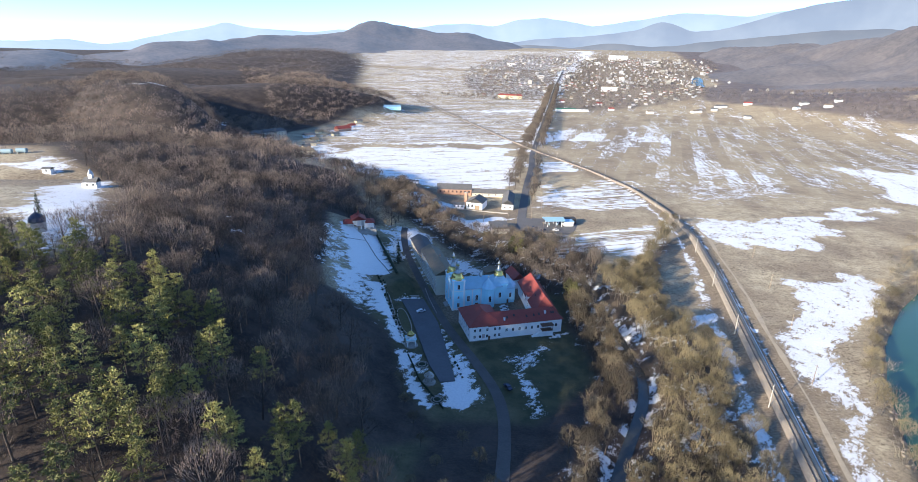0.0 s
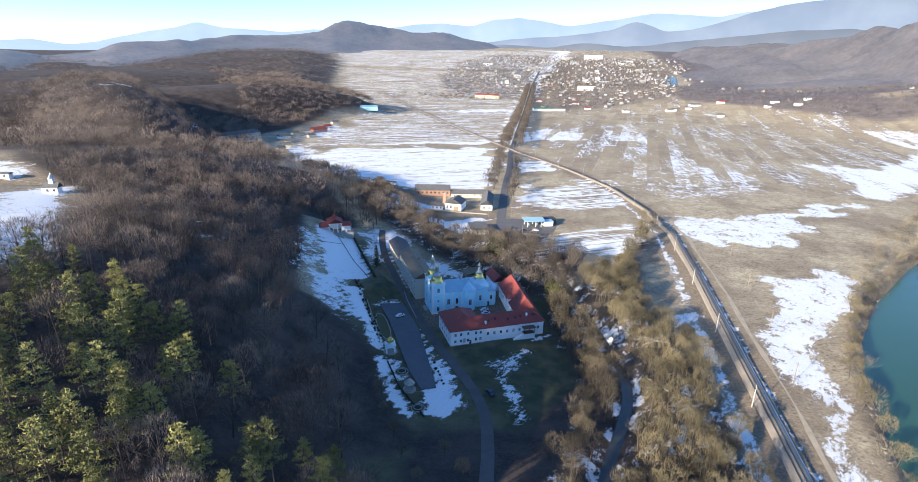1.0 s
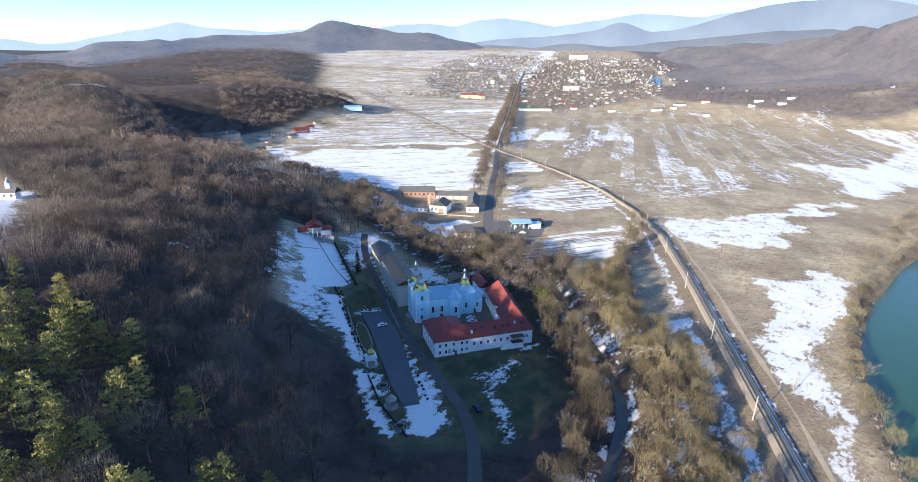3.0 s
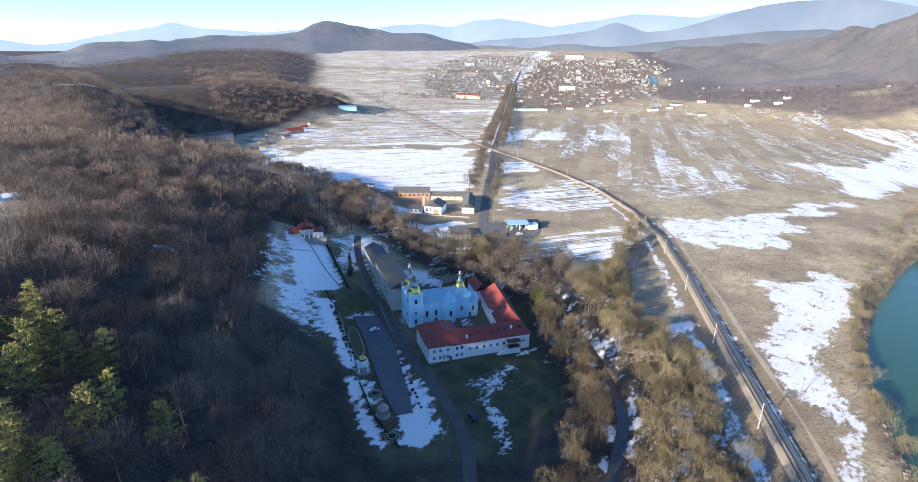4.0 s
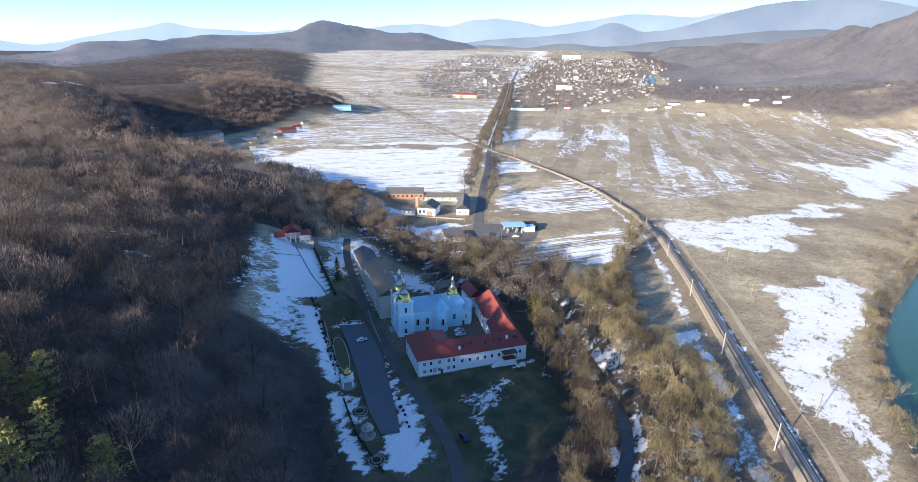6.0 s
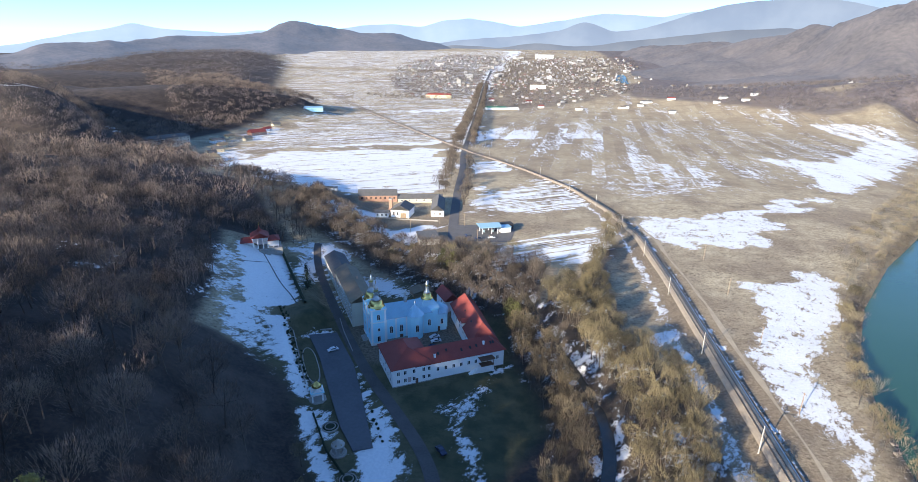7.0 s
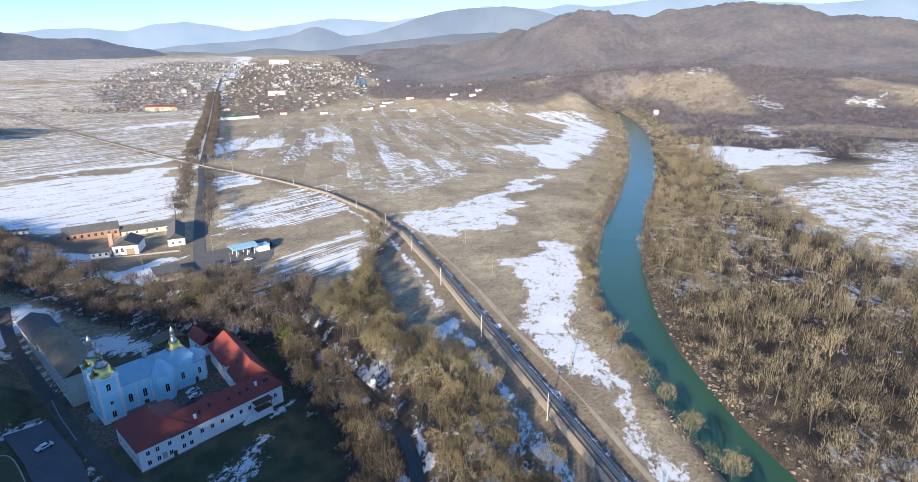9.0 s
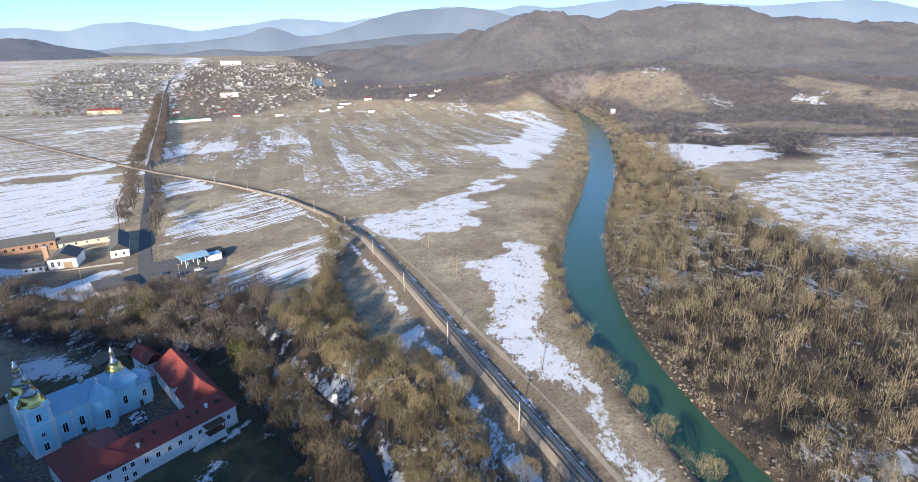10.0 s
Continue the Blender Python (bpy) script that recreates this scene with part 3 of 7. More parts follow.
# fields and patches under snow: outline, how much snow, softness of the edge, furrows ("near", "far" or none)
BIG_FIELD = [(-310, 541), (-281, 640), (-115, 700), (-78, 600), (-71, 470), (-145, 431), (-220, 457)]
SNOWS = [
    (BIG_FIELD, 0.79, 5, "near"),
    ([(-427, 1037), (-148, 1215), (-97, 778), (-289, 665), (-350, 660)], 0.46, 20, "near"),
    ([(-1000, 2100), (-200, 2300), (-150, 1250), (-480, 1090), (-560, 1180)], 0.43, 40, "near"),
    ([(-1500, 3100), (-150, 3500), (-190, 2300), (-1000, 2100)], 0.5, 60, "near"),
    ([(-40, 486), (33, 532), (50, 440), (-37, 402)], 0.54, 4, "near"),
    ([(-22, 337), (43, 393), (48, 350), (39, 312), (-22, 301)], 0.62, 5, "near"),
    ([(-40, 620), (-20, 590), (-55, 560), (-60, 600)], 0.6, 6, "near"),
    ([(77, 407), (97, 416), (128, 431), (178, 467), (200, 475), (180, 443), (174, 422), (148, 397), (147, 385), (131, 357), (100, 347), (82, 362), (78, 389)], 0.72, 3, ""),
    ([(165, 455), (217, 503), (256, 511), (231, 483), (180, 443)], 0.74, 4, ""),
    ([(109, 297), (139, 323), (152, 327), (160, 305), (133, 257), (120, 240), (112, 220), (107, 193), (97, 181), (87, 175), (85, 194), (87, 210), (89, 230), (91, 247), (105, 261), (106, 276)], 0.76, 3, ""),
    ([(108, 205), (110, 199), (100, 173), (94, 152), (88, 110), (82, 110), (87, 160), (91, 174)], 0.7, 3, ""),
    ([(44, 234), (62, 256), (65, 238), (48, 220)], 0.8, 3, ""),
    ([(262, 723), (351, 709), (476, 882), (467, 1055), (543, 1048), (583, 988), (510, 809), (366, 623), (277, 525), (248, 547), (281, 606)], 0.74, 10, "far"),
    ([(46, 655), (131, 740), (189, 646), (193, 523), (92, 474), (38, 526)], 0.46, 25, ""),
    ([(-20, 1060), (300, 1150), (260, 700), (60, 560), (-40, 700)], 0.31, 30, "far"),
    ([(-78, 913), (5, 980), (14, 819), (-69, 788)], 0.66, 4, "far"),
    ([(36, 1039), (103, 1094), (108, 852), (47, 830)], 0.56, 6, "far"),
    ([(150, 1000), (520, 1250), (480, 1000), (250, 760)], 0.36, 20, "far"),
    ([(530, 661), (546, 600), (554, 541), (611, 539), (576, 495), (505, 445), (464, 459), (414, 435), (433, 483), (457, 555)], 0.85, 6, ""),
    ([(501, 370), (600, 470), (640, 465), (590, 360), (430, 240), (277, 181), (296, 215), (298, 265), (365, 358), (391, 383), (441, 393)], 0.6, 8, ""),
    ([(614, 470), (700, 520), (760, 430), (700, 330), (600, 340)], 0.5, 20, ""),
    ([(-262, 180), (-285, 214), (-265, 226), (-230, 194), (-178, 132), (-172, 114), (-226, 148)], 0.85, 6, ""),
    ([(-375, 240), (-345, 256), (-312, 242), (-338, 228)], 0.8, 4, ""),
    ([mon(-48, 136), mon(-25, 132), mon(-24, 69), mon(-46, 66)], 0.99, 2, ""),
    ([mon(-60, 120), mon(-47, 124), mon(-42, 66), mon(-58, 62)], 0.52, 4, ""),
    ([mon(-54, 72), mon(-33, 70), mon(-29, 5), mon(-40, 26), mon(-54, 44)], 0.72, 3, ""),
    ([mon(-39, 60), mon(-31, 60), mon(-27, 3), mon(-33, 3)], 0.95, 1.5, ""),
    ([mon(-32.6, -1), mon(-29, -1), mon(-28, -22), mon(-24.5, -44), mon(-29, -44), mon(-33, -24)], 0.88, 1.2, ""),
    ([mon(-27, -3), mon(-22, -4), mon(-22, -20), mon(-27, -20)], 0.55, 2, ""),
    ([mon(-10, 20), mon(-8.6, 20), mon(-8, -30), mon(-14, -48), mon(-21, -42), mon(-19, -27), mon(-13, -27)], 0.9, 1.2, ""),
    ([mon(-7, -5), mon(-4.5, -10), mon(-5, -38), mon(-12, -50), mon(-8, -30)], 0.75, 1.5, ""),
    ([mon(-26, 51), mon(-12, 51), mon(-13, 47), mon(-26, 47)], 0.95, 1.5, ""),
    ([mon(-22, 138), mon(-12, 138), mon(-13, 104), mon(-20, 100)], 0.68, 4, ""),
    ([mon(-4.6, 140), mon(-2.4, 142), mon(-4.4, 98), mon(-6.2, 98)], 0.85, 1, ""),
    ([mon(-6.2, 91), mon(-4.1, 91), mon(-4.3, 60), mon(-6.4, 60)], 0.85, 1, ""),
    ([mon(-14, 150), mon(6, 142), mon(14, 122), mon(6, 124), mon(-8, 128)], 0.75, 4, ""),
    ([mon(17, 106), mon(36, 92), mon(33, 74), mon(22, 76), mon(15, 90)], 0.72, 4, ""),
    ([mon(11, -16), mon(32, -9), mon(33, -13), mon(16, -27), mon(15, -52), mon(8, -55), mon(10, -30)], 0.6, 2.5, ""),
    ([mon(37, -2), mon(48, 0), mon(46, -4), mon(36, -6)], 0.75, 2, ""),
    ([(-165, 392), (-142, 409), (-120, 392), (-105, 372), (-111, 362), (-149, 376)], 0.95, 3, ""),
    ([(-107, 361), (-75, 367), (-60, 372), (-62, 344), (-69, 332), (-85, 340), (-101, 355)], 0.98, 3, ""),
    ([(-127, 310), (-124, 321), (-112, 314), (-96, 306), (-104, 311), (-113, 310), (-115, 300), (-104, 275), (-100, 262), (-104, 257), (-127, 290)], 0.7, 3, ""),
    ([(-178, 420), (-150, 405), (-118, 396), (-104, 380), (-96, 362), (-120, 366), (-150, 384), (-172, 402)], 0.7, 3, ""),
    ([(-330, 640), (-300, 560), (-270, 520), (-330, 540), (-380, 600)], 0.6, 12, ""),
    ([(-430, 860), (-330, 780), (-330, 700), (-400, 700)], 0.55, 15, ""),
    ([(890, 1000), (930, 1040), (960, 1080), (900, 1110), (885, 1060)], 0.5, 12, ""),
    ([(1008, 792), (1058, 759), (1004, 724), (969, 751)], 0.85, 8, ""),
    ([(860, 880), (900, 900), (890, 810), (860, 780)], 0.55, 8, ""),
    ([(1250, 950), (1400, 960), (1400, 900), (1260, 890)], 0.7, 15, ""),
    ([(-560, 700), (-586, 610), (-600, 560), (-575, 580), (-545, 690)], 0.8, 5, ""),
    ([(-184, 222), (-165, 218), (-150, 200), (-165, 196)], 0.42, 10, ""),
    ([(640, 640), (730, 760), (760, 740), (690, 620)], 0.7, 8, ""),
]
LOT_EDGE = [mon(-22.7, 49), mon(-11.4, 47), mon(-9.8, 20), mon(-11.2, 0), mon(-13.8, -28), mon(-19.7, -27.5), mon(-21.2, -15), mon(-21.3, 5), mon(-21.2, 30)]
WOODS_SOUTH = [(50, 360), (30, 300), (10, 262), (-6, 238), (-2, 216), (6, 198), (10, 180), (10, 160), (6, 140), (2, 115), (8, 60), (57, 40), (57, 150), (56, 200), (42, 228), (40, 262), (44, 320), (56, 350)]
THICKET = [(140, 172), (152, 212), (172, 255), (205, 305), (250, 360), (330, 440), (420, 560), (500, 660), (560, 640), (450, 520), (395, 420), (360, 350), (320, 300), (290, 240), (290, 190), (260, 120), (170, 60), (130, 80), (130, 130)]
MEADOW = [(-440, 290), (-380, 285), (-350, 262), (-286, 178), (-330, 110), (-480, 160)]
WEST_FOOT = [(-461, 1104), (-445, 899), (-446, 756), (-447, 653), (-415, 560), (-400, 500), (-700, 450), (-1400, 1000), (-1500, 2300), (-1050, 2300), (-620, 1250)]
FAR_MEADOW = [(-822, 574), (-850, 690), (-700, 640), (-640, 560), (-662, 540), (-675, 525), (-695, 495), (-712, 480), (-800, 480)]
WOODS_NORTH = [(-165, 383), (-140, 345), (-112, 322), (-92, 308), (-72, 294), (-48, 280), (-34, 262), (-12, 250), (4, 252), (10, 300), (-17, 322), (-57, 320), (-81, 333), (-126, 376), (-162, 421)]


def wooded(x, y):
    """How far the ground is under trees, 0 to 1."""
    s, k = along(FOOT, x, y)
    hill = smooth(0, 8, s - 4 * smooth(4, 6.5, k) * smooth(0, 40, s)) * smooth(-3, 4, -inside(CLEARING, x, y)) * smooth(-10, 10, -inside(MEADOW, x, y))
    hill = hill * smooth(2, 6, -inside(GARDEN, x, y))
    return hill


CLEARING = [(-372, 225), (-345, 264), (-268, 232), (-228, 202), (-174, 136), (-168, 112), (-200, 118), (-245, 148), (-290, 172)]
GARDEN = [mon(-50, 147), mon(-20, 146), mon(6, 140), mon(12, 110), mon(-8, 40), mon(-4, -60), mon(-34, -56), mon(-46, -10), mon(-62, 30), mon(-54, 70), mon(-52, 110)]


EAST_MEADOW = [(782, 1147), (822, 1092), (900, 1068), (934, 1021), (869, 892), (815, 801), (736, 873), (749, 974)]
FAR_BANK = [(239, 1491), (398, 1298), (531, 1105), (705, 1123), (789, 1157), (1000, 1500), (900, 2000), (500, 2300), (300, 1900)]
EAST_KNOLL = [(700, 1800), (760, 1850), (830, 1790), (790, 1740), (730, 1750)]
EAST_PATCH = [(1008, 792), (1058, 759), (1004, 724), (969, 751)]


def east_wood(x, y):
    """Woods on the far side of the river, but for meadows and fields."""
    r = along(RIVER, x, y)[0]
    edge = np.where(y > 1080, smooth(0, 60, x - 340 - np.maximum(1400 - y, 0)), smooth(-26, -34, r))
    edge = np.maximum(edge, 0.9 * smooth(-15, 15, inside(FAR_BANK, x, y)))
    bare = smooth(-12, 12, inside(EAST_KNOLL, x, y))
    for poly in (EAST_MEADOW, EAST_PATCH) + tuple(s[0] for s in SNOWS[18:21]):
        bare = np.maximum(bare, smooth(-8, 8, inside(poly, x + 30 * (fbm(x, y, 50, 3, 91) - 0.5), y)))
    glades = 0.7 * smooth(0.64, 0.7, fbm(x, y, 160, 4, 41)) * smooth(2000, 1400, np.hypot(x, y))
    return edge * (1 - np.maximum(0.6 * bare, glades)) * smooth(640, 720, np.hypot(x, y))


TOWN = [(-330, 1490), (-165, 1500), (-110, 1300), (-40, 1300), (40, 1350), (150, 1460), (250, 1560), (290, 1900), (300, 2150), (430, 2500), (460, 2950), (-480, 2950), (-560, 2300), (-430, 1700)]


def spaced(lo, hi, step, first, last, grow):
    """Grid lines: even from first to last, then wider and wider out to lo and hi."""
    mid = list(np.arange(first, last, step))
    right, size = [mid[-1]], step
    while right[-1] < hi:
        size *= grow
        right.append(right[-1] + size)
    left, size = [mid[0]], step
    while left[-1] > lo:
        size *= grow
        left.append(left[-1] - size)
    return np.array(left[:0:-1] + mid + right[1:])


gx = spaced(-4700, 4700, 2.9, -230, 330, 1.028)
gy = spaced(-900, 4850, 2.9, 60, 480, 1.022)
GX, GY = np.meshgrid(gx, gy)
GZ = land(GX, GY)
nx, ny = len(gx), len(gy)
idx = np.arange(nx * ny).reshape(ny, nx)
ground_faces = np.stack([idx[:-1, :-1], idx[:-1, 1:], idx[1:, 1:], idx[1:, :-1]], -1).reshape(-1, 4)
ground_mesh = quads("ground", np.stack([GX, GY, GZ], -1).reshape(-1, 3), ground_faces, GROUND)
snow, near_f, far_f = np.zeros_like(GX), np.zeros_like(GX), np.zeros_like(GX)
WARP = np.clip(np.hypot(GX, GY) / 300, 0.7, 3)
WX = GX + (fbm(GX, GY, 22, 3, 71) - 0.5) * 26 * WARP
WY = GY + (fbm(GX, GY, 22, 3, 72) - 0.5) * 26 * WARP
for poly, amount, edge, rows in SNOWS:
    kx, ky = (GX + 0.3 * (WX - GX), GY + 0.3 * (WY - GY)) if rows == "far" else (WX, WY)
    m = smooth(-edge * 1.6, edge * 1.6, inside(poly, kx, ky)) if edge > 2.6 else smooth(-edge, edge, inside(poly, GX, GY))
    snow = np.maximum(snow, amount * m)
    if rows == "near":
        near_f = np.maximum(near_f, m)
    if rows == "far":
        far_f = np.maximum(far_f, m)
dist = np.hypot(GX, GY)
out = smooth(480, 620, GY) * smooth(-500, -250, GX) * smooth(4, 30, -inside(BIG_FIELD, GX, GY))
far_f = np.maximum(far_f, 0.8 * out * (1 - near_f) * smooth(700, 200, np.abs(GX - 200)))
s_foot, _ = along(FOOT, GX, GY)
wood = wooded(GX, GY)
far_meadow = smooth(-20, 20, inside(FAR_MEADOW, GX, GY))
hills_far = smooth(8, 22, GZ - rise_of_floor(GX, GY)) * smooth(520, 600, dist) * (1 - far_meadow)
wood = np.maximum(wood, np.where(GX > 0, east_wood(GX, GY), hills_far))
wood = np.maximum(wood, smooth(-8, 8, inside(WEST_FOOT, GX, GY)) * (1 - far_meadow))
wood = np.maximum(wood, smooth(0, 120, -GX - 560 - 0.4 * np.maximum(GY - 1100, 0)) * smooth(1000, 1200, dist))
wood = np.maximum(wood, 0.9 * smooth(-5, 3, inside(WOODS_SOUTH, GX, GY)))
wood = np.maximum(wood, 0.95 * smooth(-5, 3, inside(THICKET, GX, GY)))
wood = np.maximum(wood, 0.9 * smooth(-5, 3, inside(WOODS_NORTH, GX, GY)))
snow = np.maximum(snow, 0.32 * smooth(-5, 3, inside(WOODS_NORTH, GX, GY)))
snow = np.maximum(snow, (0.12 + 0.36 * smooth(0.45, 0.62, fbm(GX, GY, 60, 3, 77))) * smooth(-5, 5, inside(THICKET, GX, GY)))
snow = np.maximum(snow, (0.2 + 0.22 * smooth(0.5, 0.66, fbm(GX, GY, 24, 3, 78))) * smooth(-5, 3, inside(WOODS_SOUTH, GX, GY)))
wood = np.maximum(wood, 0.42 * smooth(-20, 10, inside(TOWN, GX, GY)))
snow = np.maximum(snow, 0.31 * out * (1 - np.clip(1.4 * wood, 0, 1)))
# less snow towards the far end of the plain
snow = snow * (1 - 0.2 * smooth(750, 1000, GY))
stream_d = np.abs(along(STREAM, GX, GY)[0])
snow = np.maximum(snow, 0.6 * smooth(6.5, 3.5, stream_d) * smooth(2.0, 3.0, stream_d) * smooth(330, 300, GY))
rail_d = along(RAIL, GX, GY)[0]
river_d, river_k = along(RIVER, GX, GY)
river_half = np.interp(river_k, range(len(RIVER)), RIVER_HALF)
bank_edge = smooth(9, 4, np.abs(river_d) - river_half + 8 * (fbm(GX, GY, 16, 3, 44) - 0.5)) * smooth(1100, 900, GY)
wood = np.maximum(wood, 0.9 * np.maximum(bank_edge * np.where(river_d > 0, 0.45, 1), smooth(46, 36, -river_d - river_half) * smooth(0, 4, -river_d) * smooth(800, 700, GY)))
snow = snow * (1 - 0.75 * bank_edge * (river_d > 0))
snow = np.maximum(snow, 0.62 * smooth(3.4, 1.0, np.abs(rail_d - 12 + 3 * fbm(GX, GY, 30, 2, 8))) * smooth(110, 130, GY) * smooth(620, 480, GY))
snow = snow * smooth(2.6, 4.2, np.abs(rail_d))
snow = np.maximum(snow, 0.5 * smooth(2.0, 0.8, np.abs(rail_d + 5.0)) * smooth(470, 400, GY))
snow = np.where(wood > 0.5, np.minimum(snow, 0.7), snow)
lawn = smooth(-4, 4, inside([mon(-4, -4), mon(50, 4), mon(60, -20), mon(30, -60), mon(0, -60)], GX, GY))
lawn = np.maximum(lawn, smooth(-4, 4, inside([mon(-60, 30), mon(-32, 0), mon(-30, -60), mon(-60, -50)], GX, GY)))
lawn = np.maximum(lawn, smooth(-4, 4, inside([mon(-22, 75), mon(-9, 75), mon(-11, 50), mon(-30, 52)], GX, GY)))
lawn = np.maximum(lawn, smooth(0, 25, inside(GARDEN, GX, GY)) * 0.8)
dusk = np.maximum(smooth(-3, 3, inside([mon(-33, 8), mon(-33, -30), mon(-26, -60), mon(-60, -70), mon(-80, 40), mon(-58, 40), mon(-46, 30)], GX, GY)), smooth(-3, 3, inside([mon(-26, -50), mon(-8, -54), mon(6, -60), mon(40, -40), mon(60, -120), mon(-60, -120)], GX, GY)))
wood = np.maximum(wood, dusk)
lawn = np.maximum(lawn, 0.9 * smooth(-6, 10, inside([(-30, 40), (-90, 150), (-112, 210), (-62, 300), (-4, 285), (14, 240), (16, 190), (24, 40)], GX, GY)))
bare = np.maximum(0.3 * smooth(26, 10, np.abs(rail_d)) * (GY < 500), 0.7 * smooth(14, 6, np.abs(rail_d)))
bare = np.maximum(bare, smooth(-4, 2, inside([mon(-6, 50), mon(50, 60), mon(44, 8), mon(-4, 20)], GX, GY)))
bare = np.maximum(bare, smooth(-4, 4, inside([(-179, 424), (-182, 448), (-136, 430), (-125, 405), (-142, 409), (-163, 398)], GX, GY)))
bare = np.maximum(bare, smooth(-8, 4, inside([(-140, 415), (-50, 395), (-30, 330), (-60, 320), (-110, 350)], GX, GY)) * 0.7)
# rises with distance in the east, where haze is painted into the wood colour
canopy = smooth(700, 1100, dist) * smooth(-200, 100, GX)
for name, field in (("snow", snow), ("wood", wood), ("furrow_near", near_f), ("furrow_far", far_f * (1 - near_f)), ("lawn", lawn), ("soil", bare), ("canopy", canopy)):
    ground_mesh.attributes.new(name, "FLOAT", "POINT").data.foreach_set("value", field.ravel().astype(np.float32))
ground_mesh.polygons.foreach_set("use_smooth", np.ones(len(ground_mesh.polygons), bool))
tagged(new("ground", ground_mesh), "valley floor and hills with dry grass, furrows and broken snow", "ground", kind="structure")


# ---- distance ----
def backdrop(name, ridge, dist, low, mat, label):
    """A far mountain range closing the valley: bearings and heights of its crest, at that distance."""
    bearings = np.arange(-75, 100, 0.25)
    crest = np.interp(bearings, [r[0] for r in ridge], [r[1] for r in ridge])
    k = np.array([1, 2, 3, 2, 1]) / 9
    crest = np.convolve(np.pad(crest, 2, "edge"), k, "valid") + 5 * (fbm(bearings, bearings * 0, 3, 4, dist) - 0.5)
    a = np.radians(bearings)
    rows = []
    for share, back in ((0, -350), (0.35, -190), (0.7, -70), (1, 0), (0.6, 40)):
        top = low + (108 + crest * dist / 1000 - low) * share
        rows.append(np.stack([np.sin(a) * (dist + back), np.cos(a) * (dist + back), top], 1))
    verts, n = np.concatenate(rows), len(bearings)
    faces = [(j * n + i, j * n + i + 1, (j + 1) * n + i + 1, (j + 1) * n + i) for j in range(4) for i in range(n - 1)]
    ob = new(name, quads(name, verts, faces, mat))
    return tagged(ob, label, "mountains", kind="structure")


def far_hills(name, peaks, x0, x1, y0, y1, step, crowns, mat, label):
    x, y = np.meshgrid(np.arange(x0, x1, step), np.arange(y0, y1, step))
    h = hill_height(x, y, *peaks)
    h = h * (0.72 + 0.56 * (0.4 * fbm(x, y, 520, 4, 17) + 0.6 * fbm(x, y, 210, 5, 18)))
    # gullies, and the uneven top of the wood
    h = h - 46 * (1 - np.abs(2 * fbm(x, y, 330, 4, 23) - 1) ** 0.7) * smooth(30, 120, h) * smooth(0, 1, 1.15 - h / (h.max() + 1)) + crowns * (vnoise(x / step, y / step, 6) - 0.5) * smooth(8, 20, h)
    z = rise_of_floor(x, y) + h - 12
    i = np.arange(x.size).reshape(x.shape)
    f = np.stack([i[:-1, :-1], i[:-1, 1:], i[1:, 1:], i[1:, :-1]], -1).reshape(-1, 4)
    f = f[(h.ravel()[f] > 8).any(1)]
    mesh = quads(name, np.stack([x, y, z], -1).reshape(-1, 3), f, mat)
    mesh.polygons.foreach_set("use_smooth", np.ones(len(mesh.polygons), bool))
    return tagged(new(name, mesh), label, "hills", kind="structure")


# last colour but the fields' tan is haze, glowing from the slopes
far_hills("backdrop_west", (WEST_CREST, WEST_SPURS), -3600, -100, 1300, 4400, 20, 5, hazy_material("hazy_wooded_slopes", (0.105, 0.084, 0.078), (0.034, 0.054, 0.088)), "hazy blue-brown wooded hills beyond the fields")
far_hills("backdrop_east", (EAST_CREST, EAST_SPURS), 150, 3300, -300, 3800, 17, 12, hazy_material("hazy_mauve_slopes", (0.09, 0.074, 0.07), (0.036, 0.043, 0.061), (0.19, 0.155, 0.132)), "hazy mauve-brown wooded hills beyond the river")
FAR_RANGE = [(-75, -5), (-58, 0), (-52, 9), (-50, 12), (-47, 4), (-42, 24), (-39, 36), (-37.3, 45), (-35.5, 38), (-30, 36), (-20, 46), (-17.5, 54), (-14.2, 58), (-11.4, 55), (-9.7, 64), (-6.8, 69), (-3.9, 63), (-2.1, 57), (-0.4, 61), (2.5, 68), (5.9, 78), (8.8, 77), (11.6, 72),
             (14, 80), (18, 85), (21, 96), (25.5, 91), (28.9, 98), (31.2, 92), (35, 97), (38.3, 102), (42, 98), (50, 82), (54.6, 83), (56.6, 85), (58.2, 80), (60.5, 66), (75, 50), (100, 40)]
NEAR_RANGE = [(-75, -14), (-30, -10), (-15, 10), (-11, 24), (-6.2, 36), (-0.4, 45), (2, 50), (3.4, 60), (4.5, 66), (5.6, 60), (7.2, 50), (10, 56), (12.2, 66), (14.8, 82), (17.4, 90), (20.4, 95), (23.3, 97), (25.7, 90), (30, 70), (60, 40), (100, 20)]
# the pale blues of both ranges are haze painted as emission
backdrop("backdrop_far", FAR_RANGE, 4700, 60, haze_glow_material("pale_blue_distance", (0.235, 0.32, 0.44), (0.28, 0.36, 0.475), 1.0), "pale blue far mountain range in haze")
backdrop("backdrop_near", NEAR_RANGE, 4450, 40, haze_glow_material("blue_distance", (0.16, 0.205, 0.285), (0.205, 0.25, 0.325), 1.0), "blue hazy wooded mountains closing the valley")

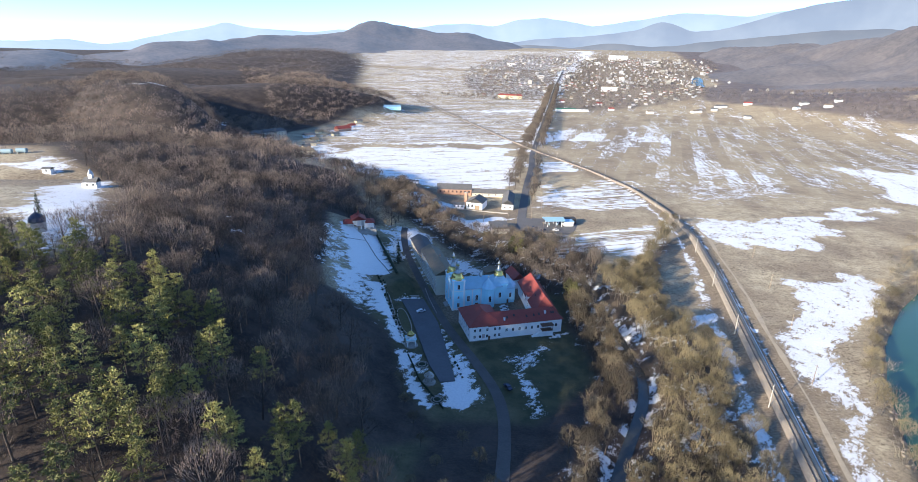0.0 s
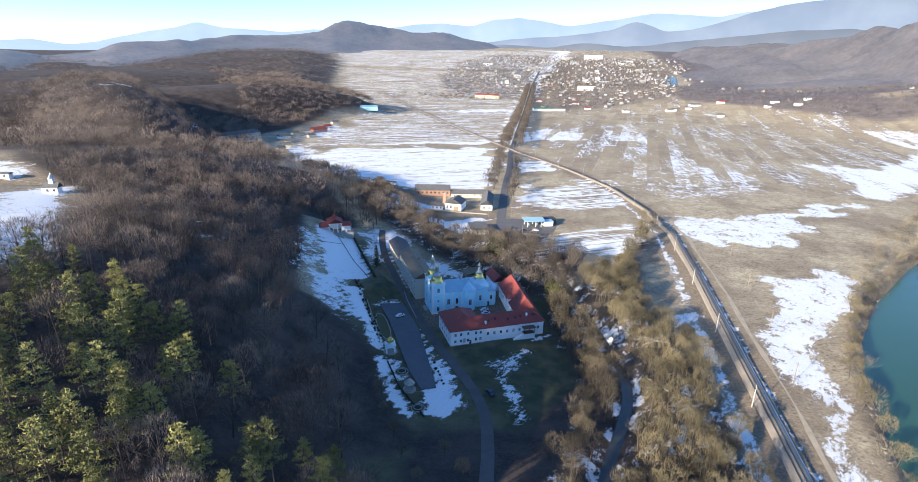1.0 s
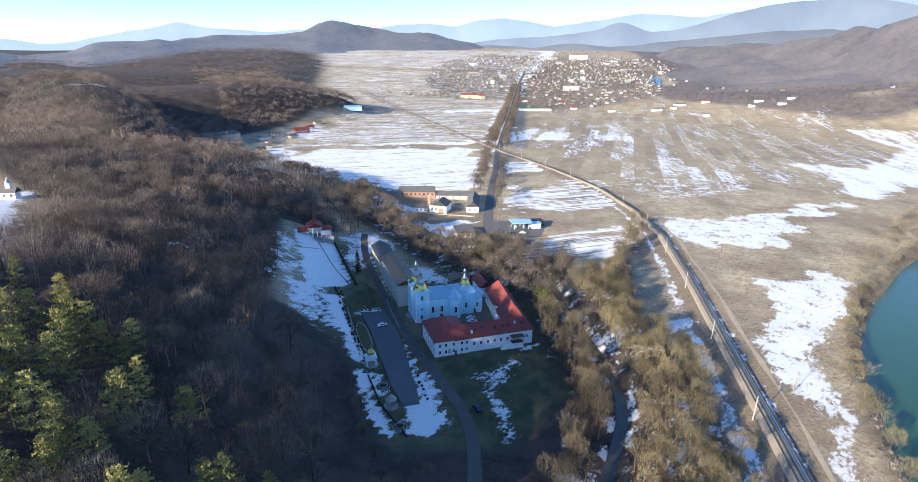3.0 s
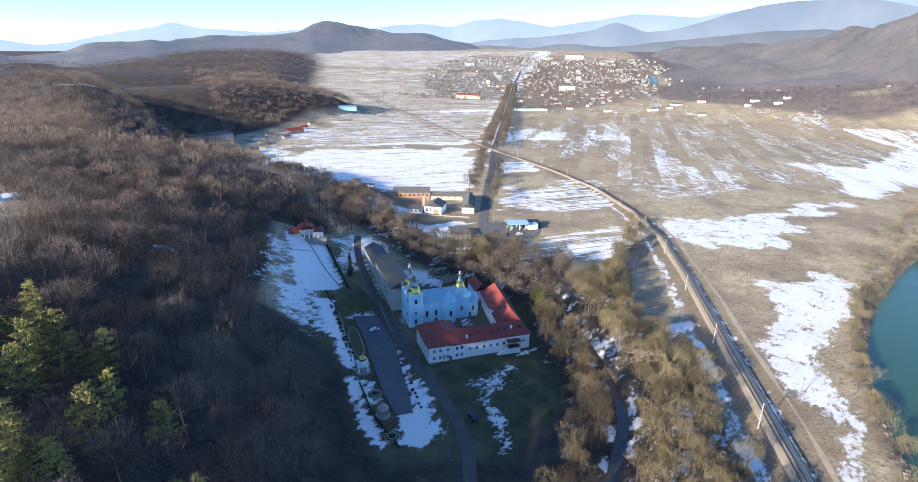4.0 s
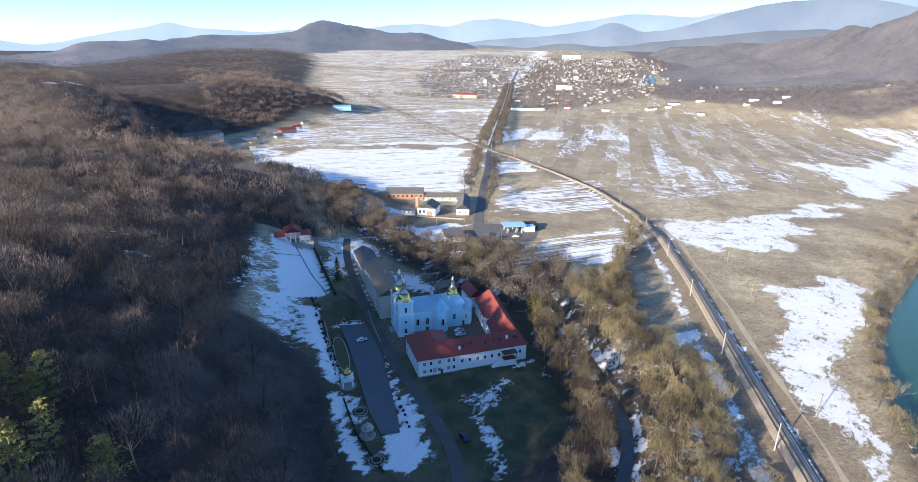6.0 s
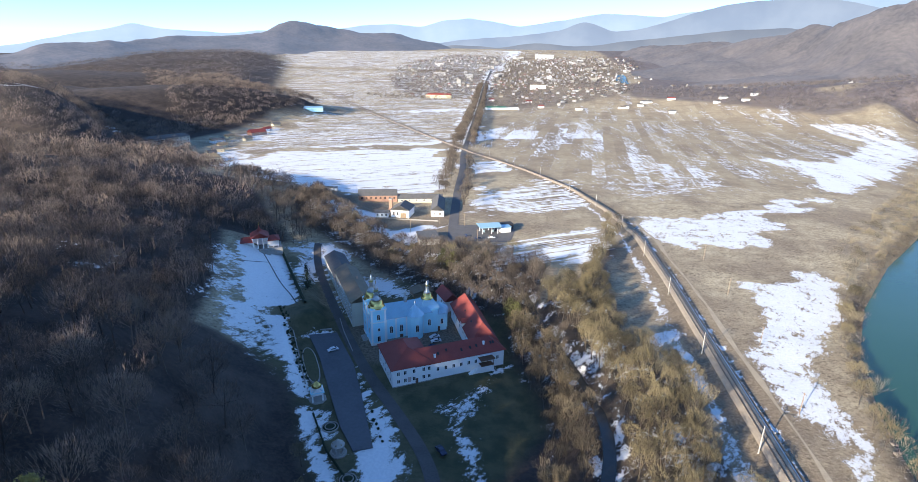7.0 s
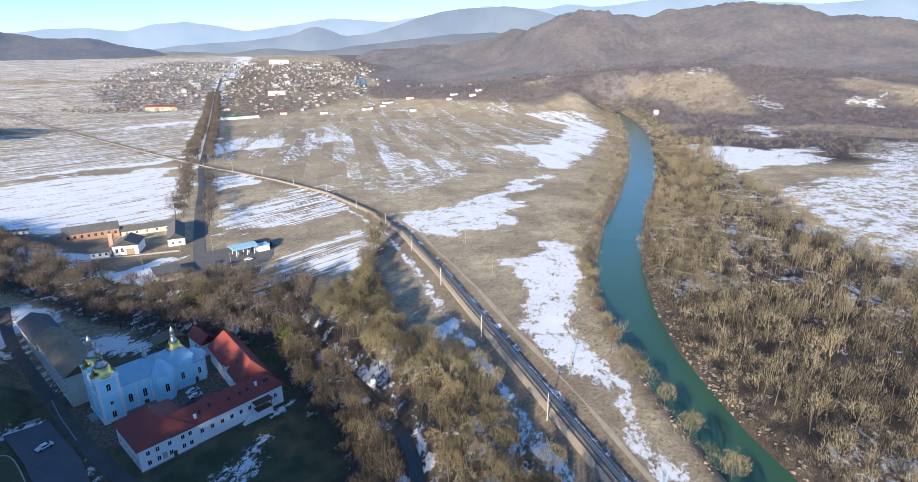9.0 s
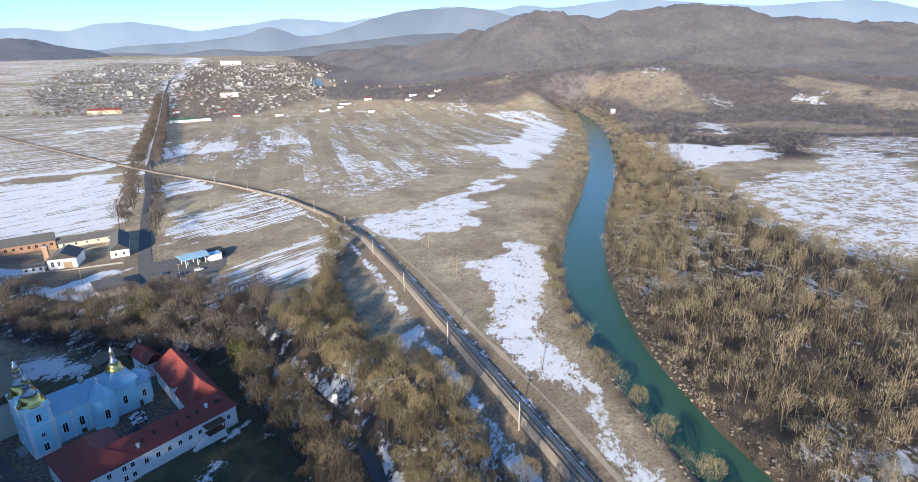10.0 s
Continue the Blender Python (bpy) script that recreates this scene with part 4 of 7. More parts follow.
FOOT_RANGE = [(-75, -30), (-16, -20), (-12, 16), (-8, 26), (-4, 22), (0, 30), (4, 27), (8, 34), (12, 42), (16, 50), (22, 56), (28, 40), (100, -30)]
# grey haze is painted into the foothills as emission
backdrop("backdrop_foot", FOOT_RANGE, 4000, 30, haze_glow_material("grey_distance", (0.115, 0.135, 0.175), (0.16, 0.175, 0.205), 1.0), "low grey hazy foothills behind the town")

# ---- river, stream, railway and roads ----
rv, rf, _ = ribbon(RIVER, 0, 0, 6, [h + 3 for h in RIVER_HALF], lambda x, y: -2.4 + rise_of_floor(x, y))
tagged(part("water", quads("water", rv, rf, WATER), None), "green-blue slow river water", "river", kind="structure")
rv, rf, _ = ribbon([(298, 1905), (292, 1990), (300, 2080), (314, 2160), (322, 2230)], 21, 0, 12, [6, 17, 20, 18, 8], lambda x, y: land(x, y) + 2.2)
tagged(part("water", quads("water", rv, rf, WATER), None), "blue bend of the river beside the town", "river", kind="structure")
rv, rf, _ = ribbon(STREAM[:-1], 1.9, 0, 4, None, lambda x, y: land(x, y) * 0 - 9.0 + 0 * x)
rv[:, 2] = np.repeat(land(rv[2::5, 0], rv[2::5, 1]) + 0.35, 5)
tagged(part("stream_water", quads("stream_water", rv, rf, STREAM_WATER), None), "dark narrow stream between snowy banks", "stream", kind="structure")


def level_rail(x, y):
    return rise_of_floor(x, y) + 1.0 * smooth(640, 520, y)


def profile_strip(path, shape):
    """A solid strip with the cross-section shape (offset to the left, height) along x, y, heading rows."""
    n, k = len(path), len(shape)
    verts = np.zeros((n, k, 3))
    base = level_rail(path[:, 0], path[:, 1])
    for j, (off, h) in enumerate(shape):
        verts[:, j] = np.stack([path[:, 0] - np.sin(path[:, 2]) * off, path[:, 1] + np.cos(path[:, 2]) * off, base + h], 1)
    faces = [(i * k + j, (i + 1) * k + j, (i + 1) * k + (j + 1) % k, i * k + (j + 1) % k) for i in range(n - 1) for j in range(k)]
    return verts.reshape(-1, 3), faces


for walk_line in ([mon(-36, 130), mon(-33, 112), mon(-30.5, 95), mon(-26.5, 80), mon(-25, 68)], [mon(-47, 108), mon(-39, 113), mon(-34, 116)]):
    rv, rf, _ = ribbon(walk_line, 0.28, 0.1, 2)
    tagged(part("footpath", quads("footpath", rv, rf, LANE_ASPHALT), None), "narrow trodden path across the snowy meadow", "path", kind="structure")
_, _, rail_path = ribbon(RAIL, 1, 0, 3)
railway = thing("railway", pose(0, 0, 0), "single railway track on a brown ballast bank", "railway", kind="structure")
part("ballast", quads("ballast", *profile_strip(rail_path, [(4.6, -1.5), (2.2, 0.62), (-2.2, 0.62), (-4.1, -1.5)]), GRAVEL), None, railway)
part("snow_slope", quads("snow_slope", *profile_strip(rail_path[(rail_path[:, 1] > 60) & (rail_path[:, 1] < 460)], [(-2.75, 0.05), (-3.0, -0.15), (-4.5, -1.55), (-4.3, -1.75)]), SNOW), None, railway, "strip of snow on the shaded side")
for off in (0.76, -0.76):
    part("rail", quads("rail", *profile_strip(rail_path, [(off + 0.07, 0.72), (off + 0.04, 0.94), (off - 0.04, 0.94), (off - 0.07, 0.72)]), STEEL), None, railway)
sv, sf = [], []
cube = [(0, 1, 2, 3), (7, 6, 5, 4), (0, 4, 5, 1), (1, 5, 6, 2), (2, 6, 7, 3), (3, 7, 4, 0)]
run = np.concatenate([[0], np.cumsum(np.hypot(np.diff(rail_path[:, 0]), np.diff(rail_path[:, 1])))])
for q in np.arange(200, 900, 0.6):
    x, y, a = (np.interp(q, run, rail_path[:, j]) for j in range(3))
    c, s = math.cos(a), math.sin(a)
    lift = float(smooth(640, 520, y))
    for z in (0.5 + lift, 0.65 + lift):
        sv += [(x + c * du - s * dv, y + s * du + c * dv, z) for du, dv in ((-0.13, -1.35), (0.13, -1.35), (0.13, 1.35), (-0.13, 1.35))]
    sf += [tuple(len(sv) - 8 + i for i in f) for f in cube]
tagged(part("sleepers", quads("sleepers", sv, sf, SLEEPER), None, railway), kind="stuff")

rv, rf, _ = ribbon(ROAD, 3.3, 0.16, 5)
rv[:, 2] += 1.3 * smooth(600, 1500, rv[:, 1])
tagged(part("road", quads("road", rv, rf, ASPHALT), None), "worn grey asphalt road lined with bare trees", "road", kind="structure")
LANE = [mon(-4.6, 146), mon(-7.6, 134), mon(-8.4, 112), mon(-8.2, 70), mon(-7.8, 46), mon(-6.8, 22), mon(-5.4, 6), mon(-3.2, -9), mon(-1.4, -24), mon(-0.2, -37), mon(-1.2, -48), mon(-5, -61), mon(-11, -76), mon(-19, -95), mon(-30, -120), mon(-45, -150)]
rv, rf, _ = ribbon(LANE, 2.1, 0.14, 3)
tagged(part("lane", quads("lane", rv, rf, LANE_ASPHALT), None), "narrow patched asphalt lane past the monastery", "road", kind="structure")
worn = np.random.default_rng(31).uniform(0.3, 1.4, 26)
side = np.random.default_rng(32).uniform(-0.9, 0.9, 26)
rv, rf, _ = ribbon([(float(np.interp(q, (110, 160, 230, 300, 360, 420), (82, 82.5, 83, 82.5, 80, 72))) + side[k], q) for k, q in enumerate(np.linspace(110, 420, 26))], 1.6, 0.1, 2, list(worn))
tagged(part("dirt_track", quads("dirt_track", rv, rf, TRACK), None), "pale dirt track beside the railway", "track", kind="structure")
lot_bm = bmesh.new()
ring = [lot_bm.verts.new((x, y, -5.72)) for x, y in LOT_EDGE]
low = [lot_bm.verts.new((x, y, -7.2)) for x, y in LOT_EDGE]
lot_bm.faces.new(ring)
for i in range(len(ring)):
    j = (i + 1) % len(ring)
    lot_bm.faces.new((ring[j], ring[i], low[i], low[j]))
bmesh.ops.recalc_face_normals(lot_bm, faces=lot_bm.faces)
tagged(part("parking_lot", lot_bm, LOT), "smooth dark asphalt forecourt of the monastery", "parking lot", kind="structure")

# loose stones along the water's edge
rng = np.random.default_rng(77)
stone_v, stone_f = [], []
ico = bmesh.new()
bmesh.ops.create_icosphere(ico, subdivisions=1, radius=1.0)
ico_v = np.array([v.co[:] for v in ico.verts])
ico_f = np.array([[v.index for v in f.verts] for f in ico.faces])
ico.free()
for side, count in ((-1, 460), (1, 200)):
    q = rng.uniform(3.0, 9.0, count)
    cx, cy = np.interp(q, range(len(RIVER)), [p[0] for p in RIVER]), np.interp(q, range(len(RIVER)), [p[1] for p in RIVER])
    cz = np.interp(q + 0.1, range(len(RIVER)), [p[0] for p in RIVER]) - cx, np.interp(q + 0.1, range(len(RIVER)), [p[1] for p in RIVER]) - cy
    half = np.interp(q, range(len(RIVER)), RIVER_HALF) + rng.uniform(-0.6, 4.0, count)
    size = np.hypot(*cz)
    sx, sy = cx - cz[1] / size * half * side, cy + cz[0] / size * half * side
    for k in range(count):
        s = 0.15 + 0.6 * rng.uniform() ** 2.2
        body = ico_v * (1 + rng.uniform(-0.25, 0.25, (len(ico_v), 1))) * (s * rng.uniform(0.8, 1.5), s * rng.uniform(0.8, 1.5), s * 0.6)
        stone_f.append(ico_f + len(stone_v) * len(ico_v))
        stone_v.append(body + (sx[k], sy[k], float(land(sx[k], sy[k])) + 0.1))
tagged(part("bank_stones", quads("bank_stones", np.concatenate(stone_v), np.concatenate(stone_f), RUBBLE), None), "pale loose stones along the river's edge", "stones", kind="stuff")


# ---- the monastery ----
def at_mon(u, v, z=0.0, turn=0.0):
    x, y = mon(u, v)
    return pose(x, y, MZ + z, 0, 0, MTURN + turn)


def cross(parent, x, y, z, size, mat=None):
    bm = boxes((x - 0.05 * size, x + 0.05 * size, y - 0.05 * size, y + 0.05 * size, z, z + size), (x - 0.04 * size, x + 0.04 * size, y - 0.3 * size, y + 0.3 * size, z + 0.6 * size, z + 0.7 * size),
               (x - 0.04 * size, x + 0.04 * size, y - 0.17 * size, y + 0.17 * size, z + 0.8 * size, z + 0.87 * size))
    return part("cross", bm, mat or GOLD, parent)


def onion(parent, x, y, z, r, tall, low_mat, top_mat, sides=12):
    """A baroque helmet: a flared bell, an open lantern and a small onion with its cross."""
    turn = math.pi / sides
    bell = part("dome", lathe([(r * 1.1, z), (r * 1.07, z + 0.03 * tall), (r * 0.99, z + 0.06 * tall), (r * 0.92, z + 0.1 * tall), (r * 0.86, z + 0.15 * tall), (r * 0.78, z + 0.2 * tall), (r * 0.68, z + 0.24 * tall), (r * 0.58, z + 0.27 * tall)], sides, x, y, turn), low_mat, parent, "gilded bell at the foot of the dome")
    part("helmet", lathe([(r * 0.63, z + 0.268 * tall), (r * 0.5, z + 0.31 * tall), (r * 0.38, z + 0.36 * tall), (r * 0.3, z + 0.42 * tall), (r * 0.25, z + 0.48 * tall), (r * 0.33, z + 0.5 * tall), (r * 0.33, z + 0.51 * tall)], sides, x, y, turn), top_mat, bell, "silvered concave sheet-metal spire")
    for k in range(6):
        q = math.pi * k / 3
        part("lantern_post", lathe([(r * 0.05, z + 0.505 * tall), (r * 0.05, z + 0.6 * tall)], 5, x + r * 0.2 * math.cos(q), y + r * 0.2 * math.sin(q)), top_mat, bell)
    part("lantern_cap", lathe([(r * 0.3, z + 0.6 * tall), (r * 0.33, z + 0.615 * tall), (r * 0.2, z + 0.64 * tall)], 8, x, y), low_mat, bell)
    part("cupola", lathe([(r * 0.16, z + 0.635 * tall), (r * 0.27, z + 0.67 * tall), (r * 0.29, z + 0.7 * tall), (r * 0.18, z + 0.76 * tall), (r * 0.07, z + 0.82 * tall), (0.06, z + 0.87 * tall)], 12, x, y), top_mat, bell)
    cross(parent, x, y, z + 0.86 * tall, 0.14 * tall)
    for ob in [bell] + [c for c in bell.children if c.name.startswith(("helmet", "cupola"))]:
        ob.data.polygons.foreach_set("use_smooth", np.ones(len(ob.data.polygons), bool))
    return bell


def church():
    root = thing("church", at_mon(0, 0), "pale blue baroque church with tin roof and gilded tower domes", "church")

    def trim(rows, name="cornice", mat=None):
        return part(name, boxes(*rows), mat or WHITE_WALL, root)
    nv0, nv1 = 33.2, 45.0
    part("nave", boxes((6.2, 23, nv0, nv1, 0, 10.2)), BLUE_WALL, root)
    trim([(6.25, 23, nv0 - 0.22, nv1 + 0.22, 9.75, 10.25)])
    trim([(6.25, 23, nv0 - 0.12, nv1 + 0.12, 0, 0.9)], "plinth", STONE)
    part("roof", roof_mesh(6.25, 26, nv0, nv1, 10.3, 4.2, 0.5, 0.3, 3.5, 0.2), BLUE_ROOF, root, "blue-grey sheet metal roof")
    # standing seams down the two slopes
    bm = bmesh.new()
    for k in range(28):
        u = 6.6 + k * 0.62
        for side in (-1, 1):
            y0, y1 = (nv0 - 0.45, (nv0 + nv1) / 2) if side < 0 else (nv1 + 0.45, (nv0 + nv1) / 2)
            vs = [bm.verts.new(p) for p in ((u, y0, 10.33), (u + 0.07, y0, 10.33), (u + 0.07, y1, 14.53), (u, y1, 14.53))]
            up = [bm.verts.new((q.co.x, q.co.y, q.co.z + 0.07)) for q in vs]
            bm.faces.new(up)
            for i in range(4):
                j = (i + 1) % 4
                bm.faces.new((vs[i], vs[j], up[j], up[i]))
    part("roof_seams", bm, BLUE_ROOF, root)
    for u in (6.6, 10.7, 15.2, 22.2):
        trim([(u - 0.35, u + 0.35, nv0 - 0.16, nv0 + 0.05, 0.9, 9.75)], "pilaster")
    for u in (8.7, 13.0):
        window(root, u, nv0, 3.6, 1.2, 3.0, 0, WHITE_WALL, True)
    part("door", boxes((12.3, 13.7, nv0 - 0.1, nv0 + 0.05, 0, 2.3)), WOOD, root, "dark wooden side door")
    # towers of the west front
    for tv, tip in ((31.6, 11.4), (39.9, 12.6)):
        a, b = tv, tv + 6.2
        tower = part("tower", boxes((0, 6.2, a, b, 0, 15.8)), BLUE_WALL, root)
        for name, off, z0, z1 in (("cornice", 0.3, 15.4, 15.9), ("string_course", 0.2, 9.9, 10.3), ("plinth", 0.12, 0, 1.0)):
            part(name, boxes((-off, 6.2 + off, a - off, b + off, z0, z1)), WHITE_WALL, tower)
        for u, w in ((0.35, a), (5.85, a), (0.35, b), (5.85, b)):
            part("pilaster", boxes((u - 0.4, u + 0.4, w - 0.1 if w == a else w - 0.05, w + 0.05 if w == a else w + 0.1, 1, 15.4)), WHITE_WALL, tower)
        window(tower, 3.1, a, 11.2, 1.1, 2.4, 0, WHITE_WALL, True)
        window(tower, 3.1, a, 6.2, 0.8, 1.2, 0, WHITE_WALL)
        window(tower, 3.1, a, 1.6, 1.1, 2.2, 0, WHITE_WALL)
        window(tower, 0, (a + b) / 2, 11.2, 1.1, 2.4, -90, WHITE_WALL, True)
        window(tower, 0, (a + b) / 2, 4.6, 1.0, 2.0, -90, WHITE_WALL, True)
        part("gable", lathe([(4.5, 15.9), (4.4, 16.15), (3.6, 16.3)], 4, 3.1, (a + b) / 2, math.pi / 4), BLUE_WALL, tower)
        onion(tower, 3.1, (a + b) / 2, 15.9, 3.2, tip, GOLD, SILVER)
    part("west_front", boxes((0.4, 6, 37.8, 39.9, 0, 17.2), (-0.3, 0.4, 37.8, 39.9, 0, 3.2)), BLUE_WALL, root)
    # south bay with its fluted half-cone
    part("bay", lathe([(3.4, 0), (3.4, 10.0), (3.65, 10.05), (3.65, 10.4)], 12, 19, 33.6, math.pi / 12), BLUE_WALL, root)
    part("bay_roof", lathe([(3.85, 10.4), (3.4, 10.9), (1.2, 13.6), (0.3, 14.6), (0.25, 15.4)], 12, 19, 33.6, math.pi / 12), BLUE_ROOF, root)
    part("cupola", lathe([(0.25, 15.3), (0.5, 15.6), (0.35, 16.0), (0.06, 16.5)], 10, 19, 33.6), SILVER, root)
    cross(root, 19, 33.6, 16.4, 1.3)
    window(root, 19, 30.26, 3.6, 1.2, 3.0, 0, WHITE_WALL, True)
    # little turret over the crossing
    part("turret", lathe([(0.9, 13.6), (0.7, 15.2), (0.95, 15.4), (0.6, 16.2), (0.15, 16.8)], 10, 16.5, 39.1), SILVER, root)
    cross(root, 16.5, 39.1, 16.7, 1.5)
    # sanctuary block, its dome, and the low apse
    part("sanctuary", boxes((23, 29.4, 34.2, 44.2, 0, 10.6), (22.9, 29.6, 34.0, 44.4, 10.2, 10.75)), BLUE_WALL, root)
    part("sanctuary_roof", lathe([(6.2, 10.75), (5.2, 12.2), (3.2, 13.8), (2.7, 14.4)], 4, 26.2, 39.2, math.pi / 4), BLUE_ROOF, root)
    onion(root, 26.2, 39.2, 14.2, 2.5, 9.2, GOLD, SILVER)
    window(root, 25.6, 34.2, 3.6, 1.1, 2.8, 0, WHITE_WALL, True)
    part("apse", lathe([(4.2, 0), (4.2, 8.2), (4.45, 8.25), (4.45, 8.6)], 10, 31.4, 39.2), BLUE_WALL, root)
    part("apse_roof", lathe([(4.75, 8.6), (4.0, 9.3), (0.4, 11.6)], 10, 31.4, 39.2), BLUE_ROOF, root)
    part("vestry", boxes((29.4, 33.6, 34.6, 39, 0, 8.0)), BLUE_WALL, root)
    part("vestry_roof", roof_mesh(29.4, 33.6, 34.6, 39, 8.1, 1.8, 0.35, 0, 2.0), BLUE_ROOF, root)
    window(root, 31.4, 34.6, 3.2, 1.0, 2.4, 0, WHITE_WALL, True)
    part("door", boxes((29.6, 30.5, 34.4, 34.65, 0, 2.2)), WOOD, root)
    part("steps", boxes((-2.4, 0, 36.4, 41.4, 0, 0.45), (-1.7, 0, 36.8, 41.0, 0.45, 0.8)), STONE, root)
    return root


church()


def convent():
    root = thing("monastery_building", at_mon(0, 0), "white monastery wings under bright red hipped roofs", "monastery")
    e0 = 7.3
    part("west_wing", boxes((0, 15, 0, 19, -1.0, e0)), WHITE_WALL, root)
    part("plinth", boxes((-0.1, 15.1, -0.1, 19.1, -1.2, 0.35), (15.1, 44.1, 0.3, 10.8, -1.2, 0.2)), STONE, root)
    part("west_roof", roof_mesh(0, 15, 0, 19, e0 + 0.1, 4.6, 0.6, 6.8, 6.8, 0.22, True), RED_ROOF, root, "red metal-tile hipped roof")
    part("south_wing", boxes((15, 44, 0.4, 10.6, -1.0, e0 - 0.5)), WHITE_WALL, root)
    part("south_roof", roof_mesh(9, 44, 0.4, 10.6, e0 - 0.4, 4.0, 0.6, 0.2, 5.4, 0.22), RED_ROOF, root, "red metal-tile roof")
    east = thing("east_wing", pose(34.2, 9.5, 0, 0, 0, -8.5), "", "")
    east.parent = root
    east.matrix_basis = pose(34.0, 7.5, 0, 0, 0, -8.5)
    part("wall", boxes((0, 10.4, 1, 37, -1.0, e0 - 0.5)), WHITE_WALL, east)
    part("roof", roof_mesh(0, 10.4, 1, 37, e0 - 0.4, 6.6, 0.6, 5.0, 4.2, 0.22, True), RED_ROOF, east, "steep red metal-tile roof")
    for v in (6, 11, 17, 23, 29):
        window(east, 10.4, v, 3.6, 1.0, 1.5, 90)
        window(east, 0, v + 4, 3.6, 1.0, 1.5, -90)
    for u in (2.2, 4.7, 8.0, 11.6, 13.7):
        window(root, u, 0, 4.6, 0.9, 1.35, 0)
        window(root, u, 0, 1.5, 0.9, 1.35, 0)
    for v in (2.5, 6.0, 9.5, 13, 16.5):
        window(root, 0, v, 4.6, 0.9, 1.35, -90)
        window(root, 0, v, 1.5, 0.9, 1.35, -90)
    for u in (17.2, 20.3, 23.4, 26.4, 29.4, 32.3, 41.3):
        window(root, u, 0.4, 3.2, 0.95, 1.4, 0)
    part("door", boxes((8.5, 9.5, -0.12, 0.05, 0, 2.1)), WOOD, root, "brown wooden door")
    part("painted_panel", boxes((5.6, 6.9, -0.05, 0.02, 1.2, 3.2)), material("faded_wall_painting", (0.55, 0.42, 0.38), 0.85, scale=0.5, vary=0.35), root)
    # covered outside stair
    porch = part("porch", boxes((33.6, 38.6, -2.2, 0.4, 2.6, 2.85), (33.6, 33.75, -2.2, -2.05, 0, 5.2), (38.45, 38.6, -2.2, -2.05, 0, 5.2), (35.9, 36.1, -2.2, -2.05, 2.8, 5.2), (33.6, 38.6, -2.2, -2.1, 3.5, 3.65)), WOOD, root, "dark timber covered porch")
    part("porch_roof", boxes((33.2, 39, -2.6, 0.5, 5.2, 5.42)), WOOD, porch)
    for k in range(14):
        part("step", boxes((33.0 - 0.3 * k - 0.298, 33.0 - 0.3 * k, -2.1, -0.6, -0.6, 2.6 - 0.19 * k)), WHITE_WALL, porch)
    part("stair_wall", boxes((33.0, 38.7, -2.3, -0.2, -0.9, 2.5)), WHITE_WALL, porch)
    # roof hatches and chimneys
    pitch = math.degrees(math.atan2(4.0, 5.7))
    hatch = boxes((-0.35, 0.35, -0.55, 0.55, -0.05, 0.14))
    data = bpy.data.meshes.new("roof_hatch")
    hatch.to_mesh(data)
    hatch.free()
    data.materials.append(DARK_ROOF)
    for u, v in ((18, 2.6), (21.4, 3.2), (27.2, 2.4), (30.8, 2.6), (33.4, 2.8), (39.4, 3.0), (40.4, 3.0)):
        h = part("roof_hatch", data, None, root)
        h.matrix_basis = pose(u, v, e0 - 0.4 + (v + 0.2) * 4.0 / 5.7 + 0.08, pitch, 0, 0)
    for u, v, z in ((16.4, 1.8, 8.3), (36.4, 3.0, 9.2)):
        part("chimney", boxes((u - 0.35, u + 0.35, v - 0.35, v + 0.35, z - 1.2, z + 0.9), (u - 0.42, u + 0.42, v - 0.42, v + 0.42, z + 0.9, z + 1.05)), WHITE_WALL, root)
    for k, v in enumerate((8, 12, 17, 22, 27)):
        h = part("roof_hatch", data, None, east)
        h.matrix_basis = pose(2.6 if k % 2 else 7.6, v, e0 + 3.2, 0, -50 if k % 2 else 50, 0)
    annex = part("annex", boxes((29.6, 34.6, 10.6, 13.2, -0.6, 3.2)), WHITE_WALL, root)
    part("annex_roof", roof_mesh(29.6, 34.6, 10.6, 13.2, 3.3, 1.0, 0.3, 0, 0, 0.15), RED_ROOF, annex)
    # dormer on the courtyard slope of the east wing
    part("dormer", boxes((-0.6, 3.4, 14.5, 17.5, e0 - 0.6, e0 + 1.6)), WHITE_WALL, east)
    part("dormer_roof", roof_mesh(-0.6, 4.5, 14.5, 17.5, e0 + 1.65, 1.3, 0.3), RED_ROOF, east)
    return root


convent()


